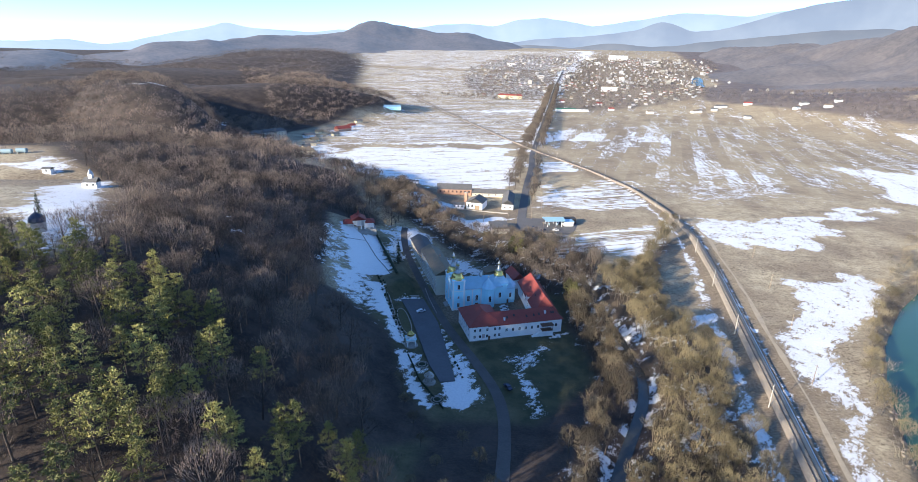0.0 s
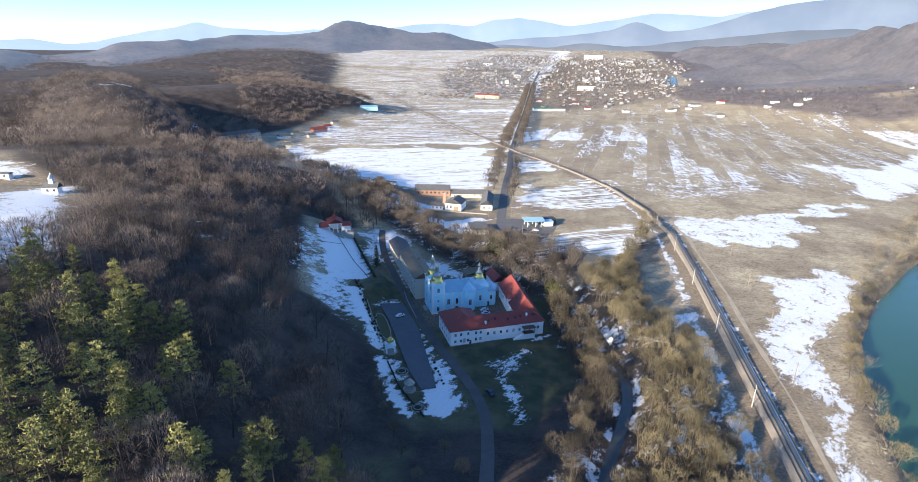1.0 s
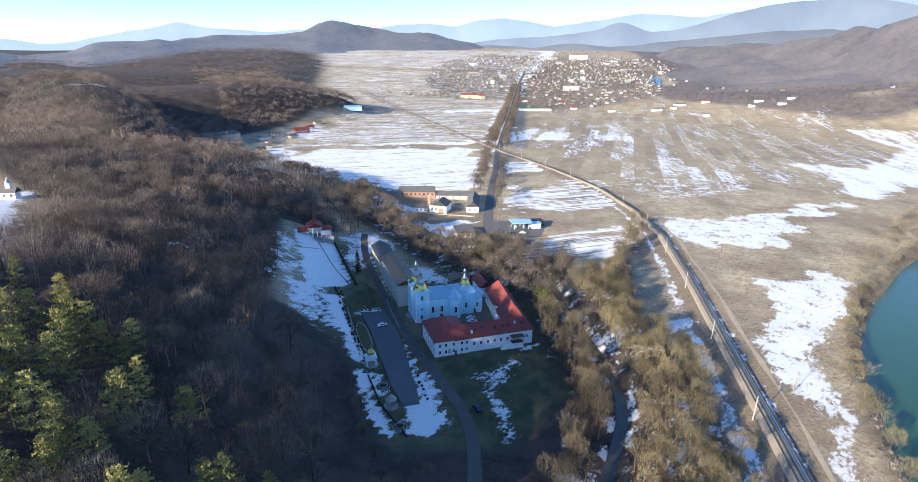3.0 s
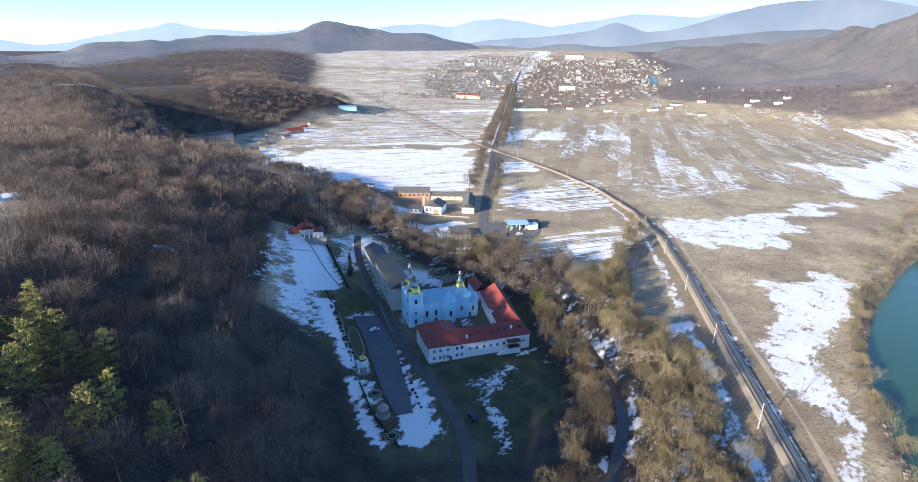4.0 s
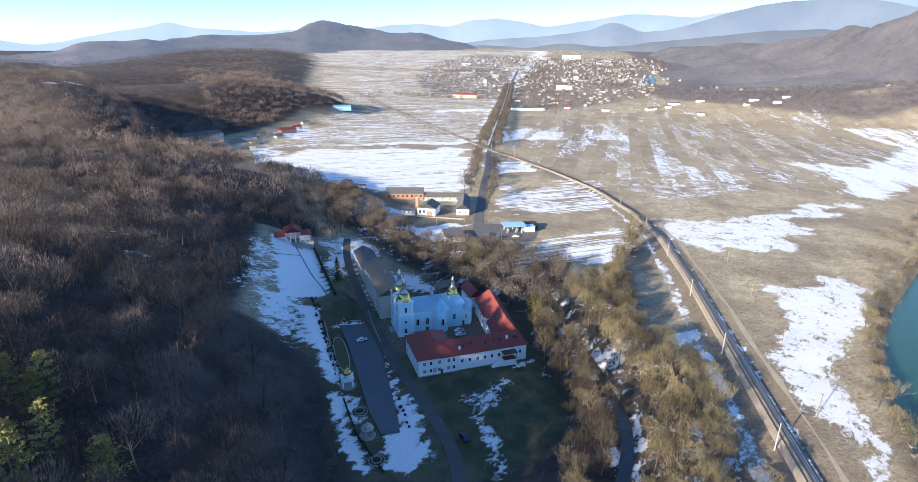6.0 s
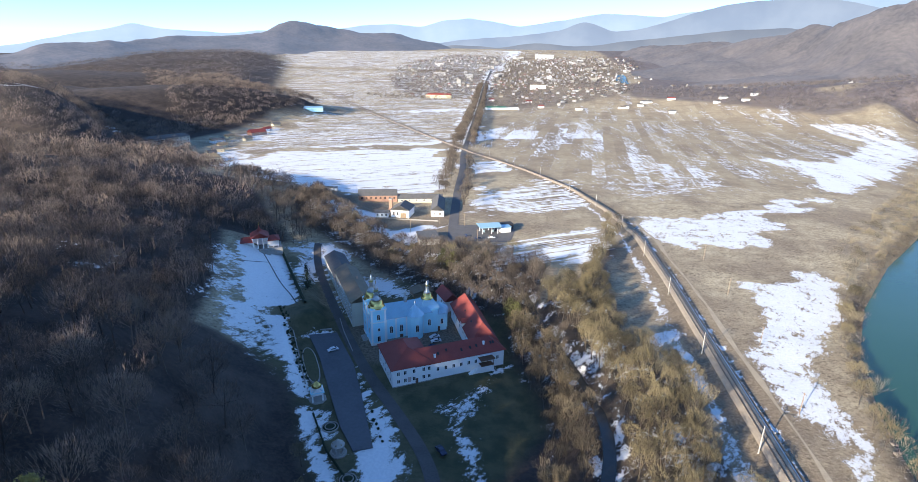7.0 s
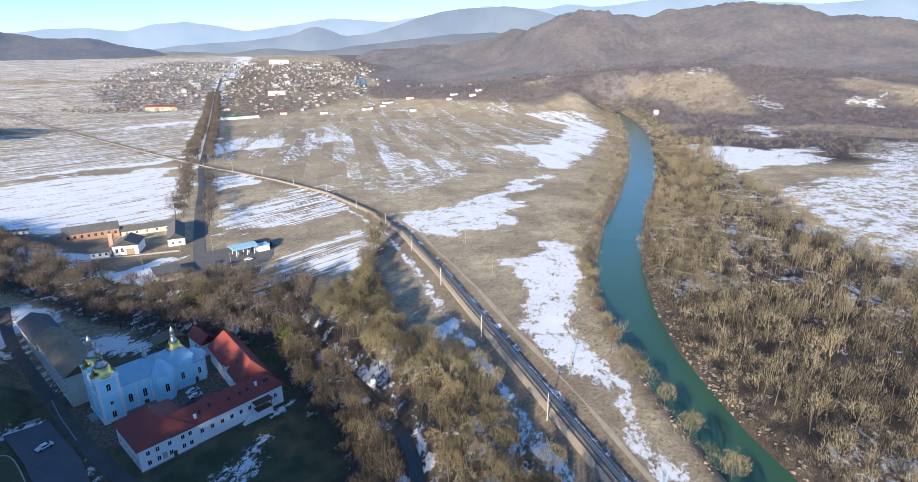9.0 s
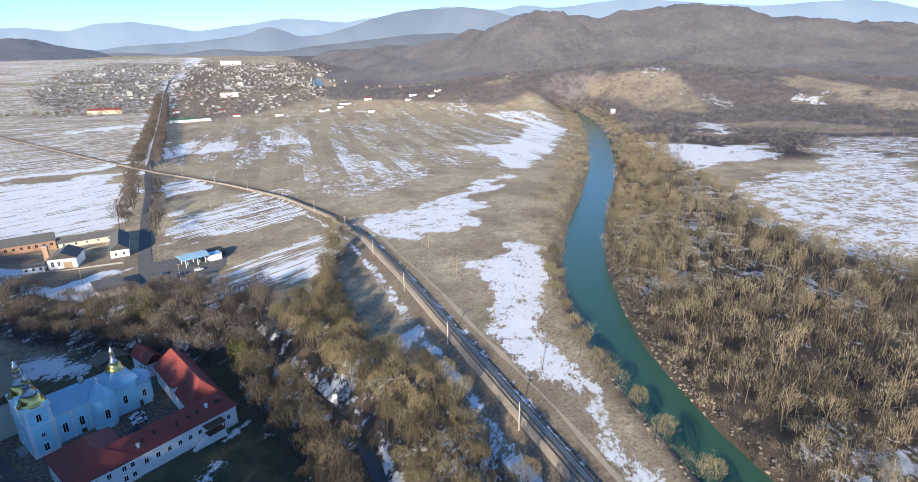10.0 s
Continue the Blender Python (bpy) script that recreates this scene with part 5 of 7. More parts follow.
def long_house(name, u0, u1, v0, v1, eave, rise, wall, roof, label, rows, step, hip=0.0, second_roof=None, gable_rows=()):
    root = thing(name, at_mon(u0, v0), label, "building")
    w, d = u1 - u0, v1 - v0
    part("wall", boxes((0, w, 0, d, -2.5, eave)), wall, root)
    part("cornice", boxes((-0.15, w + 0.15, -0.15, d + 0.15, eave - 0.35, eave)), wall, root)
    part("roof", roof_mesh(0, w, 0, d, eave + 0.08, rise, 0.6, hip, hip, 0.2, True), roof, root)
    gbm = bmesh.new()
    for y in (0.0, d):
        a, b, c = gbm.verts.new((0, y, eave)), gbm.verts.new((w, y, eave)), gbm.verts.new((w / 2, y, eave + rise * 0.92))
        gbm.faces.new((a, b, c))
    if not hip:
        part("gable", gbm, wall, root)
    else:
        gbm.free()
    n = int((d - 2) / step)
    for z in rows:
        for k in range(n):
            window(root, 0, 2 + k * step, z, 1.3, 1.7, -90)
    for z in gable_rows:
        for x in (w * 0.56, w * 0.82):
            window(root, x, 0, z, 1.2, 1.8, 0)
    return root


school = long_house("dormitory", -4, 6, 50.5, 90, 11.6, 3.2, BEIGE_WALL, TAN_ROOF, "long three-storey beige dormitory with weathered pitched roof", (1.2, 4.8, 8.3), 3.4, 0.0, None, (1.0, 4.8, 8.3))
part("roof_shadow_slope", boxes((5.2, 10.4, 12.5, 39.5, -1.0, 8.2)), BEIGE_WALL, school, "lower beige back range")
part("back_roof", boxes((5.0, 10.8, 12.0, 39.8, 8.2, 8.5)), DARK_ROOF, school)
part("chimney", boxes((6.2, 7.0, 20, 20.8, 12.5, 15.2)), BRICK_WALL, school)
part("door", boxes((5.4, 7.0, -0.15, 0.05, 0, 2.4)), WOOD, school)
long_house("workshop_range", -4, 6, 90.6, 124, 7.0, 3.0, BEIGE_WALL, GREY_ROOF, "beige workshop range with dark grey pitched roof", (3.0,), 4.2)
long_house("gatehouse", 39, 45, 50, 62, 5.6, 3.2, WHITE_WALL, RED_ROOF, "small white house with steep red roof", (2.4,), 3.5)
long_house("woodshed", 30, 40, 70, 77, 2.4, 1.2, PALE_WOOD, TAN_ROOF, "low timber woodshed with weathered brown roof", (), 9)


def pavilion():
    x, y = mon(-36.5, 136)
    z = float(land(x, y)) + 0.5
    root = thing("open_chapel", pose(x, y, z, 0, 0, MTURN) @ Matrix.Scale(1.35, 4), "white columned open-air chapel with red roof", "chapel")
    part("terrace", boxes((-8, 8, -4.5, 4, -3, 0), (-3.4, 3.4, -6, -4.5, -3, -0.3), (-3.4, 3.4, -6.6, -6, -3, -0.6)), STONE, root)
    part("wall", boxes((-7, -2.8, -1.6, 3, 0, 3.0), (2.8, 7, -1.6, 3, 0, 3.0), (-2.8, 2.8, 1.8, 3, 0, 4.2)), WHITE_WALL, root)
    for cx in (-2.7, -1.0, 1.0, 2.7):
        part("column", lathe([(0.32, 0), (0.32, 0.2), (0.22, 0.3), (0.2, 3.8), (0.32, 4.0), (0.32, 4.15)], 10, cx, -3.2), WHITE_WALL, root)
    for cx in (-6.6, -4.8, 4.8, 6.6):
        part("column", lathe([(0.2, 0), (0.16, 0.2), (0.15, 2.8), (0.22, 3.0)], 8, cx, -3.0), WHITE_WALL, root)
    part("entablature", boxes((-3.2, 3.2, -3.6, 3, 4.15, 4.6)), WHITE_WALL, root)
    bm = bmesh.new()
    a, b, c = (bm.verts.new(p) for p in ((-3.2, -3.55, 4.6), (3.2, -3.55, 4.6), (0, -3.55, 6.3)))
    bm.faces.new((a, b, c))
    part("pediment", bm, WHITE_WALL, root)
    part("roof", roof_mesh(-3.2, 3.2, -3.7, 3.2, 4.65, 1.9, 0.35, 0, 0, 0.16, True), RED_ROOF, root)
    part("side_roof", roof_mesh(-7.2, -2.9, -3.4, 3.2, 3.05, 1.3, 0.3, 2.2, 0.2), RED_ROOF, root)
    part("side_roof", roof_mesh(2.9, 7.2, -3.4, 3.2, 3.05, 1.3, 0.3, 0.2, 2.2), RED_ROOF, root)
    part("spire", lathe([(0.9, 6.2), (0.7, 7.0), (0.2, 8.2), (0.05, 9.0)], 8, 0, 0), RED_ROOF, root)
    cross(root, 0, 0, 8.9, 1.2)
    return root


pavilion()


def gazebo(u, v, size, label):
    x, y = mon(u, v)
    root = thing("well_house", pose(x, y, max(float(land(x, y)), -6.0), 0, 0, MTURN), label, "gazebo")
    h = size / 2
    part("base", lathe([(size * 0.95, -0.4), (size * 0.95, 0.15), (size * 0.85, 0.3)], 8, 0, 0, math.pi / 8), STONE, root)
    for sx in (-h, h):
        for sy in (-h, h):
            part("pillar", boxes((sx - 0.25, sx + 0.25, sy - 0.25, sy + 0.25, 0, 2.9)), WHITE_WALL, root)
    for span in ((-h - 0.25, h + 0.25, -h - 0.25, -h + 0.25), (-h - 0.25, h + 0.25, h - 0.25, h + 0.25), (-h - 0.25, -h + 0.25, -h + 0.25, h - 0.25), (h - 0.25, h + 0.25, -h + 0.25, h - 0.25)):
        part("arch", boxes((*span, 2.5, 3.5)), WHITE_WALL, root)
    part("eaves", boxes((-h - 0.6, h + 0.6, -h - 0.6, h + 0.6, 3.5, 3.75)), BLUE_WALL, root)
    for turn in range(4):
        bm = bmesh.new()
        a, b, c = (bm.verts.new(p) for p in ((-h, -h - 0.4, 3.75), (h, -h - 0.4, 3.75), (0, -h - 0.4, 5.0)))
        d = bm.verts.new((0, 0, 5.0))
        for f in ((a, b, c), (b, d, c), (d, a, c)):
            bm.faces.new(f)
        g = part("gable", bm, WHITE_WALL, root)
        g.matrix_basis = pose(0, 0, 0, 0, 0, 90 * turn)
    part("drum", lathe([(h * 0.8, 3.7), (h * 0.8, 4.9)], 12), WHITE_WALL, root)
    part("dome", lathe([(h * 0.85, 4.8), (h * 1.0, 5.2), (h * 0.95, 5.7), (h * 0.6, 6.3), (h * 0.2, 6.8), (0.06, 7.2)], 14), GOLD, root, "gilded dome")
    cross(root, 0, 0, 7.1, 1.0)
    return root


gazebo(-25.8, 2.5, 3.4, "white well house with gilded dome and four gables")


def shrine(u, v):
    x, y = mon(u, v)
    root = thing("fountain_shrine", pose(x, y, float(land(x, y)), 0, 0, MTURN), "grey stone fountain shrine with small gilded finials", "shrine")
    part("base", lathe([(2.6, -0.5), (2.6, 0.5), (2.2, 0.6), (2.2, 1.0)], 10), STONE, root)
    for k in range(6):
        q = math.pi * k / 3
        part("pier", boxes((1.5 * math.cos(q) - 0.2, 1.5 * math.cos(q) + 0.2, 1.5 * math.sin(q) - 0.2, 1.5 * math.sin(q) + 0.2, 0.9, 3.2)), STONE, root)
        part("finial", lathe([(0.2, 3.2), (0.25, 3.5), (0.05, 4.1)], 8, 1.5 * math.cos(q), 1.5 * math.sin(q)), GOLD, root)
    part("canopy", lathe([(2.1, 3.2), (1.9, 3.5), (0.8, 4.4), (0.1, 5.2)], 10), CONCRETE, root)
    return root


shrine(-23.8, -26.5)


def flower_bed(u, v, r):
    x, y = mon(u, v)
    root = thing("flower_bed", pose(x, y, float(land(x, y)) + 0.1, 0, 0, 0), "round winter flower bed with stone rings", "flower bed", "round beds of the garden")
    part("soil_mound", lathe([(r, -0.3), (r * 0.98, 0.15), (r * 0.5, 0.4), (0.3, 0.55)], 18), HEDGE, root)
    for k, q in enumerate((1.0, 0.62)):
        bm = lathe([(r * q + 0.25, -0.2), (r * q + 0.25, 0.35 + 0.2 * k), (r * q, 0.38 + 0.2 * k), (r * q - 0.05, 0.1)], 18)
        part("stone_ring", bm, STONE, root)


flower_bed(-24.1, -13.8, 2.4)
flower_bed(-23.2, -38, 2.2)

# oval lawn with a stone kerb, beside the forecourt
oval = thing("oval_lawn", at_mon(-25.0, 24.5, 0.95), "long oval lawn island with a pale stone kerb", "lawn")
bm = bmesh.new()
ov = [(2.3 * math.cos(2 * math.pi * k / 28), 12.6 * (abs(math.sin(2 * math.pi * k / 28)) ** 0.7) * (1 if math.sin(2 * math.pi * k / 28) >= 0 else -1)) for k in range(28)]
inner = [bm.verts.new((x, y, 0.16)) for x, y in ov]
outer = [bm.verts.new((x * 1.14, y * 1.03, 0.18)) for x, y in ov]
foot = [bm.verts.new((x * 1.16, y * 1.035, -1.8)) for x, y in ov]
for k in range(28):
    j = (k + 1) % 28
    bm.faces.new((inner[k], outer[k], outer[j], inner[j]))
    bm.faces.new((outer[k], foot[k], foot[j], outer[j]))
part("kerb", bm, CONCRETE, oval)
bm = bmesh.new()
bm.faces.new([bm.verts.new((x, y, 0.12)) for x, y in ov])
part("turf", bm, material("winter_turf", (0.10, 0.095, 0.045), 0.95, scale=1.5, vary=0.35, bump_height=0.05), oval)


def hedge(pts, wide, high, label, seed):
    """A clipped, uneven hedge along a line."""
    rng = np.random.default_rng(seed)
    px, py = np.array([p[0] for p in pts]), np.array([p[1] for p in pts])
    run_ = np.concatenate([[0], np.cumsum(np.hypot(np.diff(px), np.diff(py)))])
    at = np.arange(0, run_[-1], 0.8)
    sx, sy = np.interp(at, run_, px), np.interp(at, run_, py)
    h = np.arctan2(np.gradient(sy), np.gradient(sx))
    v, f, k = [], [], 6
    for i in range(len(at)):
        w, t = wide * rng.uniform(0.8, 1.2), high * rng.uniform(0.75, 1.2)
        z = max(float(land(sx[i], sy[i])), -6.2)
        for off, up in ((-w / 2, -0.3), (-w / 2 * 1.05, t * 0.6), (-w / 4, t), (w / 4, t * 1.02), (w / 2 * 1.05, t * 0.6), (w / 2, -0.3)):
            v.append((sx[i] - math.sin(h[i]) * off + rng.uniform(-0.08, 0.08), sy[i] + math.cos(h[i]) * off + rng.uniform(-0.08, 0.08), z + up))
    for i in range(len(at) - 1):
        for j in range(k):
            f.append((i * k + j, (i + 1) * k + j, (i + 1) * k + (j + 1) % k, i * k + (j + 1) % k))
    return tagged(part("hedge", quads("hedge", v, f, HEDGE), None), label, "hedge", "garden hedges")


hedge([mon(-25.5, 132), mon(-23.4, 100), mon(-21.6, 68)], 1.1, 1.3, "dark clipped hedge along the snowy meadow", 1)
hedge([mon(-28.2, -5), mon(-27.0, -24), mon(-22, -44)], 0.5, 0.5, "low dark hedge beside the garden walk", 5)


def shrub_shape(seed):
    """A small rounded evergreen shrub of ragged leaf sprays round a knobbly core."""
    g = np.random.default_rng(seed)
    bm = bmesh.new()
    bmesh.ops.create_icosphere(bm, subdivisions=2, radius=0.5)
    for v in bm.verts:
        v.co *= g.uniform(0.75, 1.2)
        v.co.z = v.co.z * 0.9 + 0.4
    for _ in range(60):
        d = g.normal(0, 1, 3)
        d /= np.linalg.norm(d)
        side = np.cross(d, g.normal(0, 1, 3))
        c = d * 0.45 + (0, 0, 0.42)
        bm.faces.new([bm.verts.new(p) for p in (c - side * 0.07, c + side * 0.07, c + d * g.uniform(0.15, 0.3))])
    return bm


shrub = thing("shrub", pose(0, 0, -450), "small dark evergreen shrub beside the snowy garden walk", "shrub", "shrubs along the garden walk")
part("foliage", shrub_shape(3), HEDGE, shrub)
shrub_rng = np.random.default_rng(14)
for (u0, v0), (u1, v1), count in (((-32.4, 68), (-28.9, 8), 24), ((-30.6, 68), (-27.6, 14), 20), ((-27.2, 36), (-27.4, 12), 8), ((-10.2, -12), (-11, -30), 6)):
    for k in range(count):
        q = (k + shrub_rng.uniform(-0.35, 0.35)) / count
        x, y = mon(u0 + (u1 - u0) * q + shrub_rng.uniform(-0.4, 0.4), v0 + (v1 - v0) * q)
        size = shrub_rng.uniform(0.5, 1.15)
        copy_thing(shrub, pose(x, y, max(float(land(x, y)), -6.2), 0, 0, shrub_rng.uniform(0, 360)) @ Matrix.Scale(size, 4))


def wall_run(pts, thick, high, mat, label, name="retaining_wall"):
    bm = bmesh.new()
    for (ax, ay), (bx, by) in zip(pts, pts[1:]):
        length, a = math.hypot(bx - ax, by - ay), math.atan2(by - ay, bx - ax)
        z = min(float(land(ax, ay)), float(land(bx, by)))
        geo = bmesh.ops.create_cube(bm, size=1)["verts"]
        bmesh.ops.transform(bm, verts=geo, matrix=Matrix.Translation(((ax + bx) / 2, (ay + by) / 2, z + high / 2 - 0.3)) @ Matrix.Rotation(a, 4, "Z") @ Matrix.Diagonal((length + thick, thick, high + 0.6, 1)))
    return tagged(part(name, bm, mat), label, "wall")


wall_run([mon(-28.6, 62), mon(-28.6, 48), mon(-28.6, 30), mon(-28.6, 12)], 0.4, 0.9, CONCRETE, "low pale retaining wall of the garden walk")
wall_run([mon(-27.5, 62), mon(-20, 52), mon(-13, 51)], 0.35, 0.7, CONCRETE, "low pale wall of the upper terrace")
wall_run([mon(-7.8, 60), mon(-8.4, 48), mon(-8.2, 30)], 0.3, 0.5, STONE, "low stone kerb wall beside the lane")


def car(m, paint, label, group="parked cars"):
    root = thing("car", m, label, "car", group)
    bm = bmesh.new()
    prof = [(-2.15, 0.35), (-2.2, 0.75), (-1.35, 0.9), (-0.75, 1.4), (0.75, 1.42), (1.45, 0.95), (2.1, 0.85), (2.2, 0.4)]
    sides = []
    for y, k in ((-0.86, 1.0), (0.86, 1.0)):
        sides.append([bm.verts.new((x, y * (0.82 if z > 1.2 else 1.0), z)) for x, z in prof])
    bm.faces.new(sides[0])
    bm.faces.new(sides[1][::-1])
    for i in range(len(prof)):
        j = (i + 1) % len(prof)
        bm.faces.new((sides[0][j], sides[0][i], sides[1][i], sides[1][j]))
    bmesh.ops.recalc_face_normals(bm, faces=bm.faces)
    body = part("body", bm, paint, root)
    part("windscreen", boxes((0.83, 1.32, -0.66, 0.66, 1.0, 1.36)), GLASS, body)
    part("side_glass", boxes((-0.9, 0.95, -0.875, 0.875, 0.98, 1.3)), GLASS, body)
    for x in (-1.35, 1.35):
        for y in (-0.8, 0.8):
            w = part("wheel", lathe([(0.3, -0.1), (0.32, -0.06), (0.32, 0.06), (0.3, 0.1)], 12), RUBBER, root)
            w.matrix_basis = pose(x, y, 0.32, 90, 0, 0)
    return root


def car_at(u, v, turn, paint, label, lift=0.0):
    x, y = mon(u, v)
    z = -5.72 if inside(LOT_EDGE, np.array(x), np.array(y)) > 0 else float(land(x, y)) + lift
    return car(pose(x, y, z, 0, 0, MTURN + turn), paint, label)


car_at(-15.5, 32.5, 12, PAINT_WHITE, "white saloon car parked on the dark forecourt")
car_at(26.2, 29.4, 6, PAINT_WHITE, "white estate car parked in the courtyard")
car_at(25.6, 25.8, -6, PAINT_WHITE, "white hatchback parked in the courtyard")
car_at(22.2, 21.8, 20, PAINT_DARK, "dark car parked in the courtyard")
car_at(4.6, -37, 100, PAINT_DARK, "dark blue car standing beside the lane", 0.25)


# ---- trees ----
def bare_tree(seed, height, spread, limbs, twigs, width, droop=0.0, multi=1, middle=0.64, tall=0.27, fine=(0.16, 0.34), stray=0.55):
    """A leafless tree: tapered trunk and limbs, and a crown of fine twigs. Returns (wood corners, faces), (twig corners, faces)."""
    rng = np.random.default_rng(seed)
    wood_v, wood_f, tw = [], [], []

    def cone(a, b, r0, r1, sides):
        a, b = np.array(a), np.array(b)
        d = (b - a) / np.linalg.norm(b - a)
        u = np.cross(d, (0.3, 1, 0.2))
        u /= np.linalg.norm(u)
        w = np.cross(d, u)
        base = len(wood_v)
        for c, r in ((a, r0), (b, r1)):
            for k in range(sides):
                q = 2 * math.pi * k / sides
                wood_v.append(c + (u * math.cos(q) + w * math.sin(q)) * r)
        for k in range(sides):
            j = (k + 1) % sides
            wood_f.append((base + k, base + j, base + sides + j, base + sides + k))
    ends = []
    for m in range(multi):
        lean = rng.uniform(-0.06, 0.06, 2) * height + (rng.uniform(-0.2, 0.2, 2) * height if multi > 1 else 0)
        fork = np.array([lean[0], lean[1], height * rng.uniform(0.42, 0.55)])
        r = height * 0.012 + 0.04
        foot = np.array([0.0, 0.0, -0.6])
        cone(foot, fork, r, r * 0.6, 5)
        top = fork + np.array([lean[0] * 0.5, lean[1] * 0.5, height * 0.36])
        cone(fork, top, r * 0.6, r * 0.2, 4)
        ends.append((fork, top))
        for k in range(limbs):
            q = 2 * math.pi * (k + rng.uniform(-0.3, 0.3)) / limbs
            start = foot + (fork - foot) * rng.uniform(0.55, 1.0)
            reach = spread * rng.uniform(0.45, 0.95)
            end = np.array([fork[0] + math.cos(q) * reach, fork[1] + math.sin(q) * reach, height * rng.uniform(0.6, 0.92)])
            cone(start, end, r * 0.42, r * 0.1, 3)
            ends.append((start, end))
    starts = np.array([e[0] for e in ends])
    stops = np.array([e[1] for e in ends])
    # some twigs grow from the limbs, the rest form the domed outer shell of the crown
    pick = rng.integers(0, len(ends), twigs)
    t = rng.uniform(0.35, 1.0, twigs)[:, None]
    on_limb = starts[pick] * (1 - t) + stops[pick] * t + rng.normal(0, 0.08 * spread, (twigs, 3))
    ball = rng.normal(0, 1, (twigs, 3))
    ball /= np.linalg.norm(ball, axis=1)[:, None]
    ball[:, 2] = np.where(ball[:, 2] < -0.3, -ball[:, 2], ball[:, 2])
    ball *= rng.uniform(0.5, 1.0, twigs)[:, None] ** 0.45
    lobes = 0.86 + 0.24 * np.sin(3 * np.arctan2(ball[:, 1], ball[:, 0]) + seed) * np.cos(2.3 * ball[:, 2] + seed) + 0.1 * np.sin(7 * np.arctan2(ball[:, 1], ball[:, 0]) + 2 * seed)
    shell = np.stack([ball[:, 0] * spread * 0.8 * lobes, ball[:, 1] * spread * 0.8 * lobes, height * middle + ball[:, 2] * height * tall * lobes], 1)
    p = np.where(rng.uniform(0, 1, twigs)[:, None] < 0.3, on_limb, shell)
    out = p - np.array([0, 0, height * 0.36])
    out /= np.linalg.norm(out, axis=1)[:, None] + 1e-6
    way = out * 0.8 + np.array([0, 0, 0.45 - droop]) + rng.normal(0, stray, (twigs, 3))
    way /= np.linalg.norm(way, axis=1)[:, None]
    size = spread * rng.uniform(fine[0], fine[1], twigs)[:, None]
    side = np.cross(way, rng.normal(0, 1, (twigs, 3)))
    side /= np.linalg.norm(side, axis=1)[:, None]
    w = width * rng.uniform(0.6, 1.3, twigs)[:, None]
    tv = np.stack([p - side * w / 2, p + side * w / 2, p + way * size], 1).reshape(-1, 3)
    tf = np.arange(twigs * 3).reshape(-1, 3)
    return (np.array(wood_v), np.array(wood_f)), (tv, tf)


def conifer(seed, height, spread, whorls, boughs, dense=5, start=0.25, flat=0.0):
    """A trunk with whorls of drooping boughs of needle sprays."""
    rng = np.random.default_rng(seed)
    wv, wf, nv = [], [], []
    for z, r in ((-0.6, height * 0.018 + 0.05), (height, 0.03)):
        wv += [(r * math.cos(2 * math.pi * k / 6), r * math.sin(2 * math.pi * k / 6), z) for k in range(6)]
    wf = [(k, (k + 1) % 6, 6 + (k + 1) % 6, 6 + k) for k in range(6)]
    for i in range(whorls):
        f = i / (whorls - 1)
        z = height * (start + (1 - start) * f)
        reach = spread * ((1 - f) ** 0.75 if flat == 0 else (1 - f ** 2.2) ** 0.6) * rng.uniform(0.85, 1.1) + 0.25
        for b in range(boughs):
            q = 2 * math.pi * (b + rng.uniform(-0.4, 0.4) + 0.5 * (i % 2)) / boughs
            length = reach * rng.uniform(0.7, 1.1)
            lift = rng.uniform(-0.22, 0.12) * length + flat * length
            for d in range(dense):
                s = (d + rng.uniform(0.1, 0.9)) / dense * 0.9 + 0.12
                c = np.array([math.cos(q) * length * s, math.sin(q) * length * s, z + lift * s - 0.12 * length * s * s])
                size = (0.26 + 0.085 * spread * (1.15 - s)) * rng.uniform(0.8, 1.35)
                for _ in range(2):
                    a = rng.normal(0, 1, 3)
                    a[2] *= 0.45
                    a /= np.linalg.norm(a)
                    bvec = np.cross(a, rng.normal(0, 1, 3))
                    bvec /= np.linalg.norm(bvec)
                    nv += [c - a * size, c + a * size * 0.7 + bvec * size * 0.55, c + a * size * 0.5 - bvec * size * 0.6]
    return (np.array(wv), np.array(wf)), (np.array(nv), np.arange(len(nv)).reshape(-1, 3))


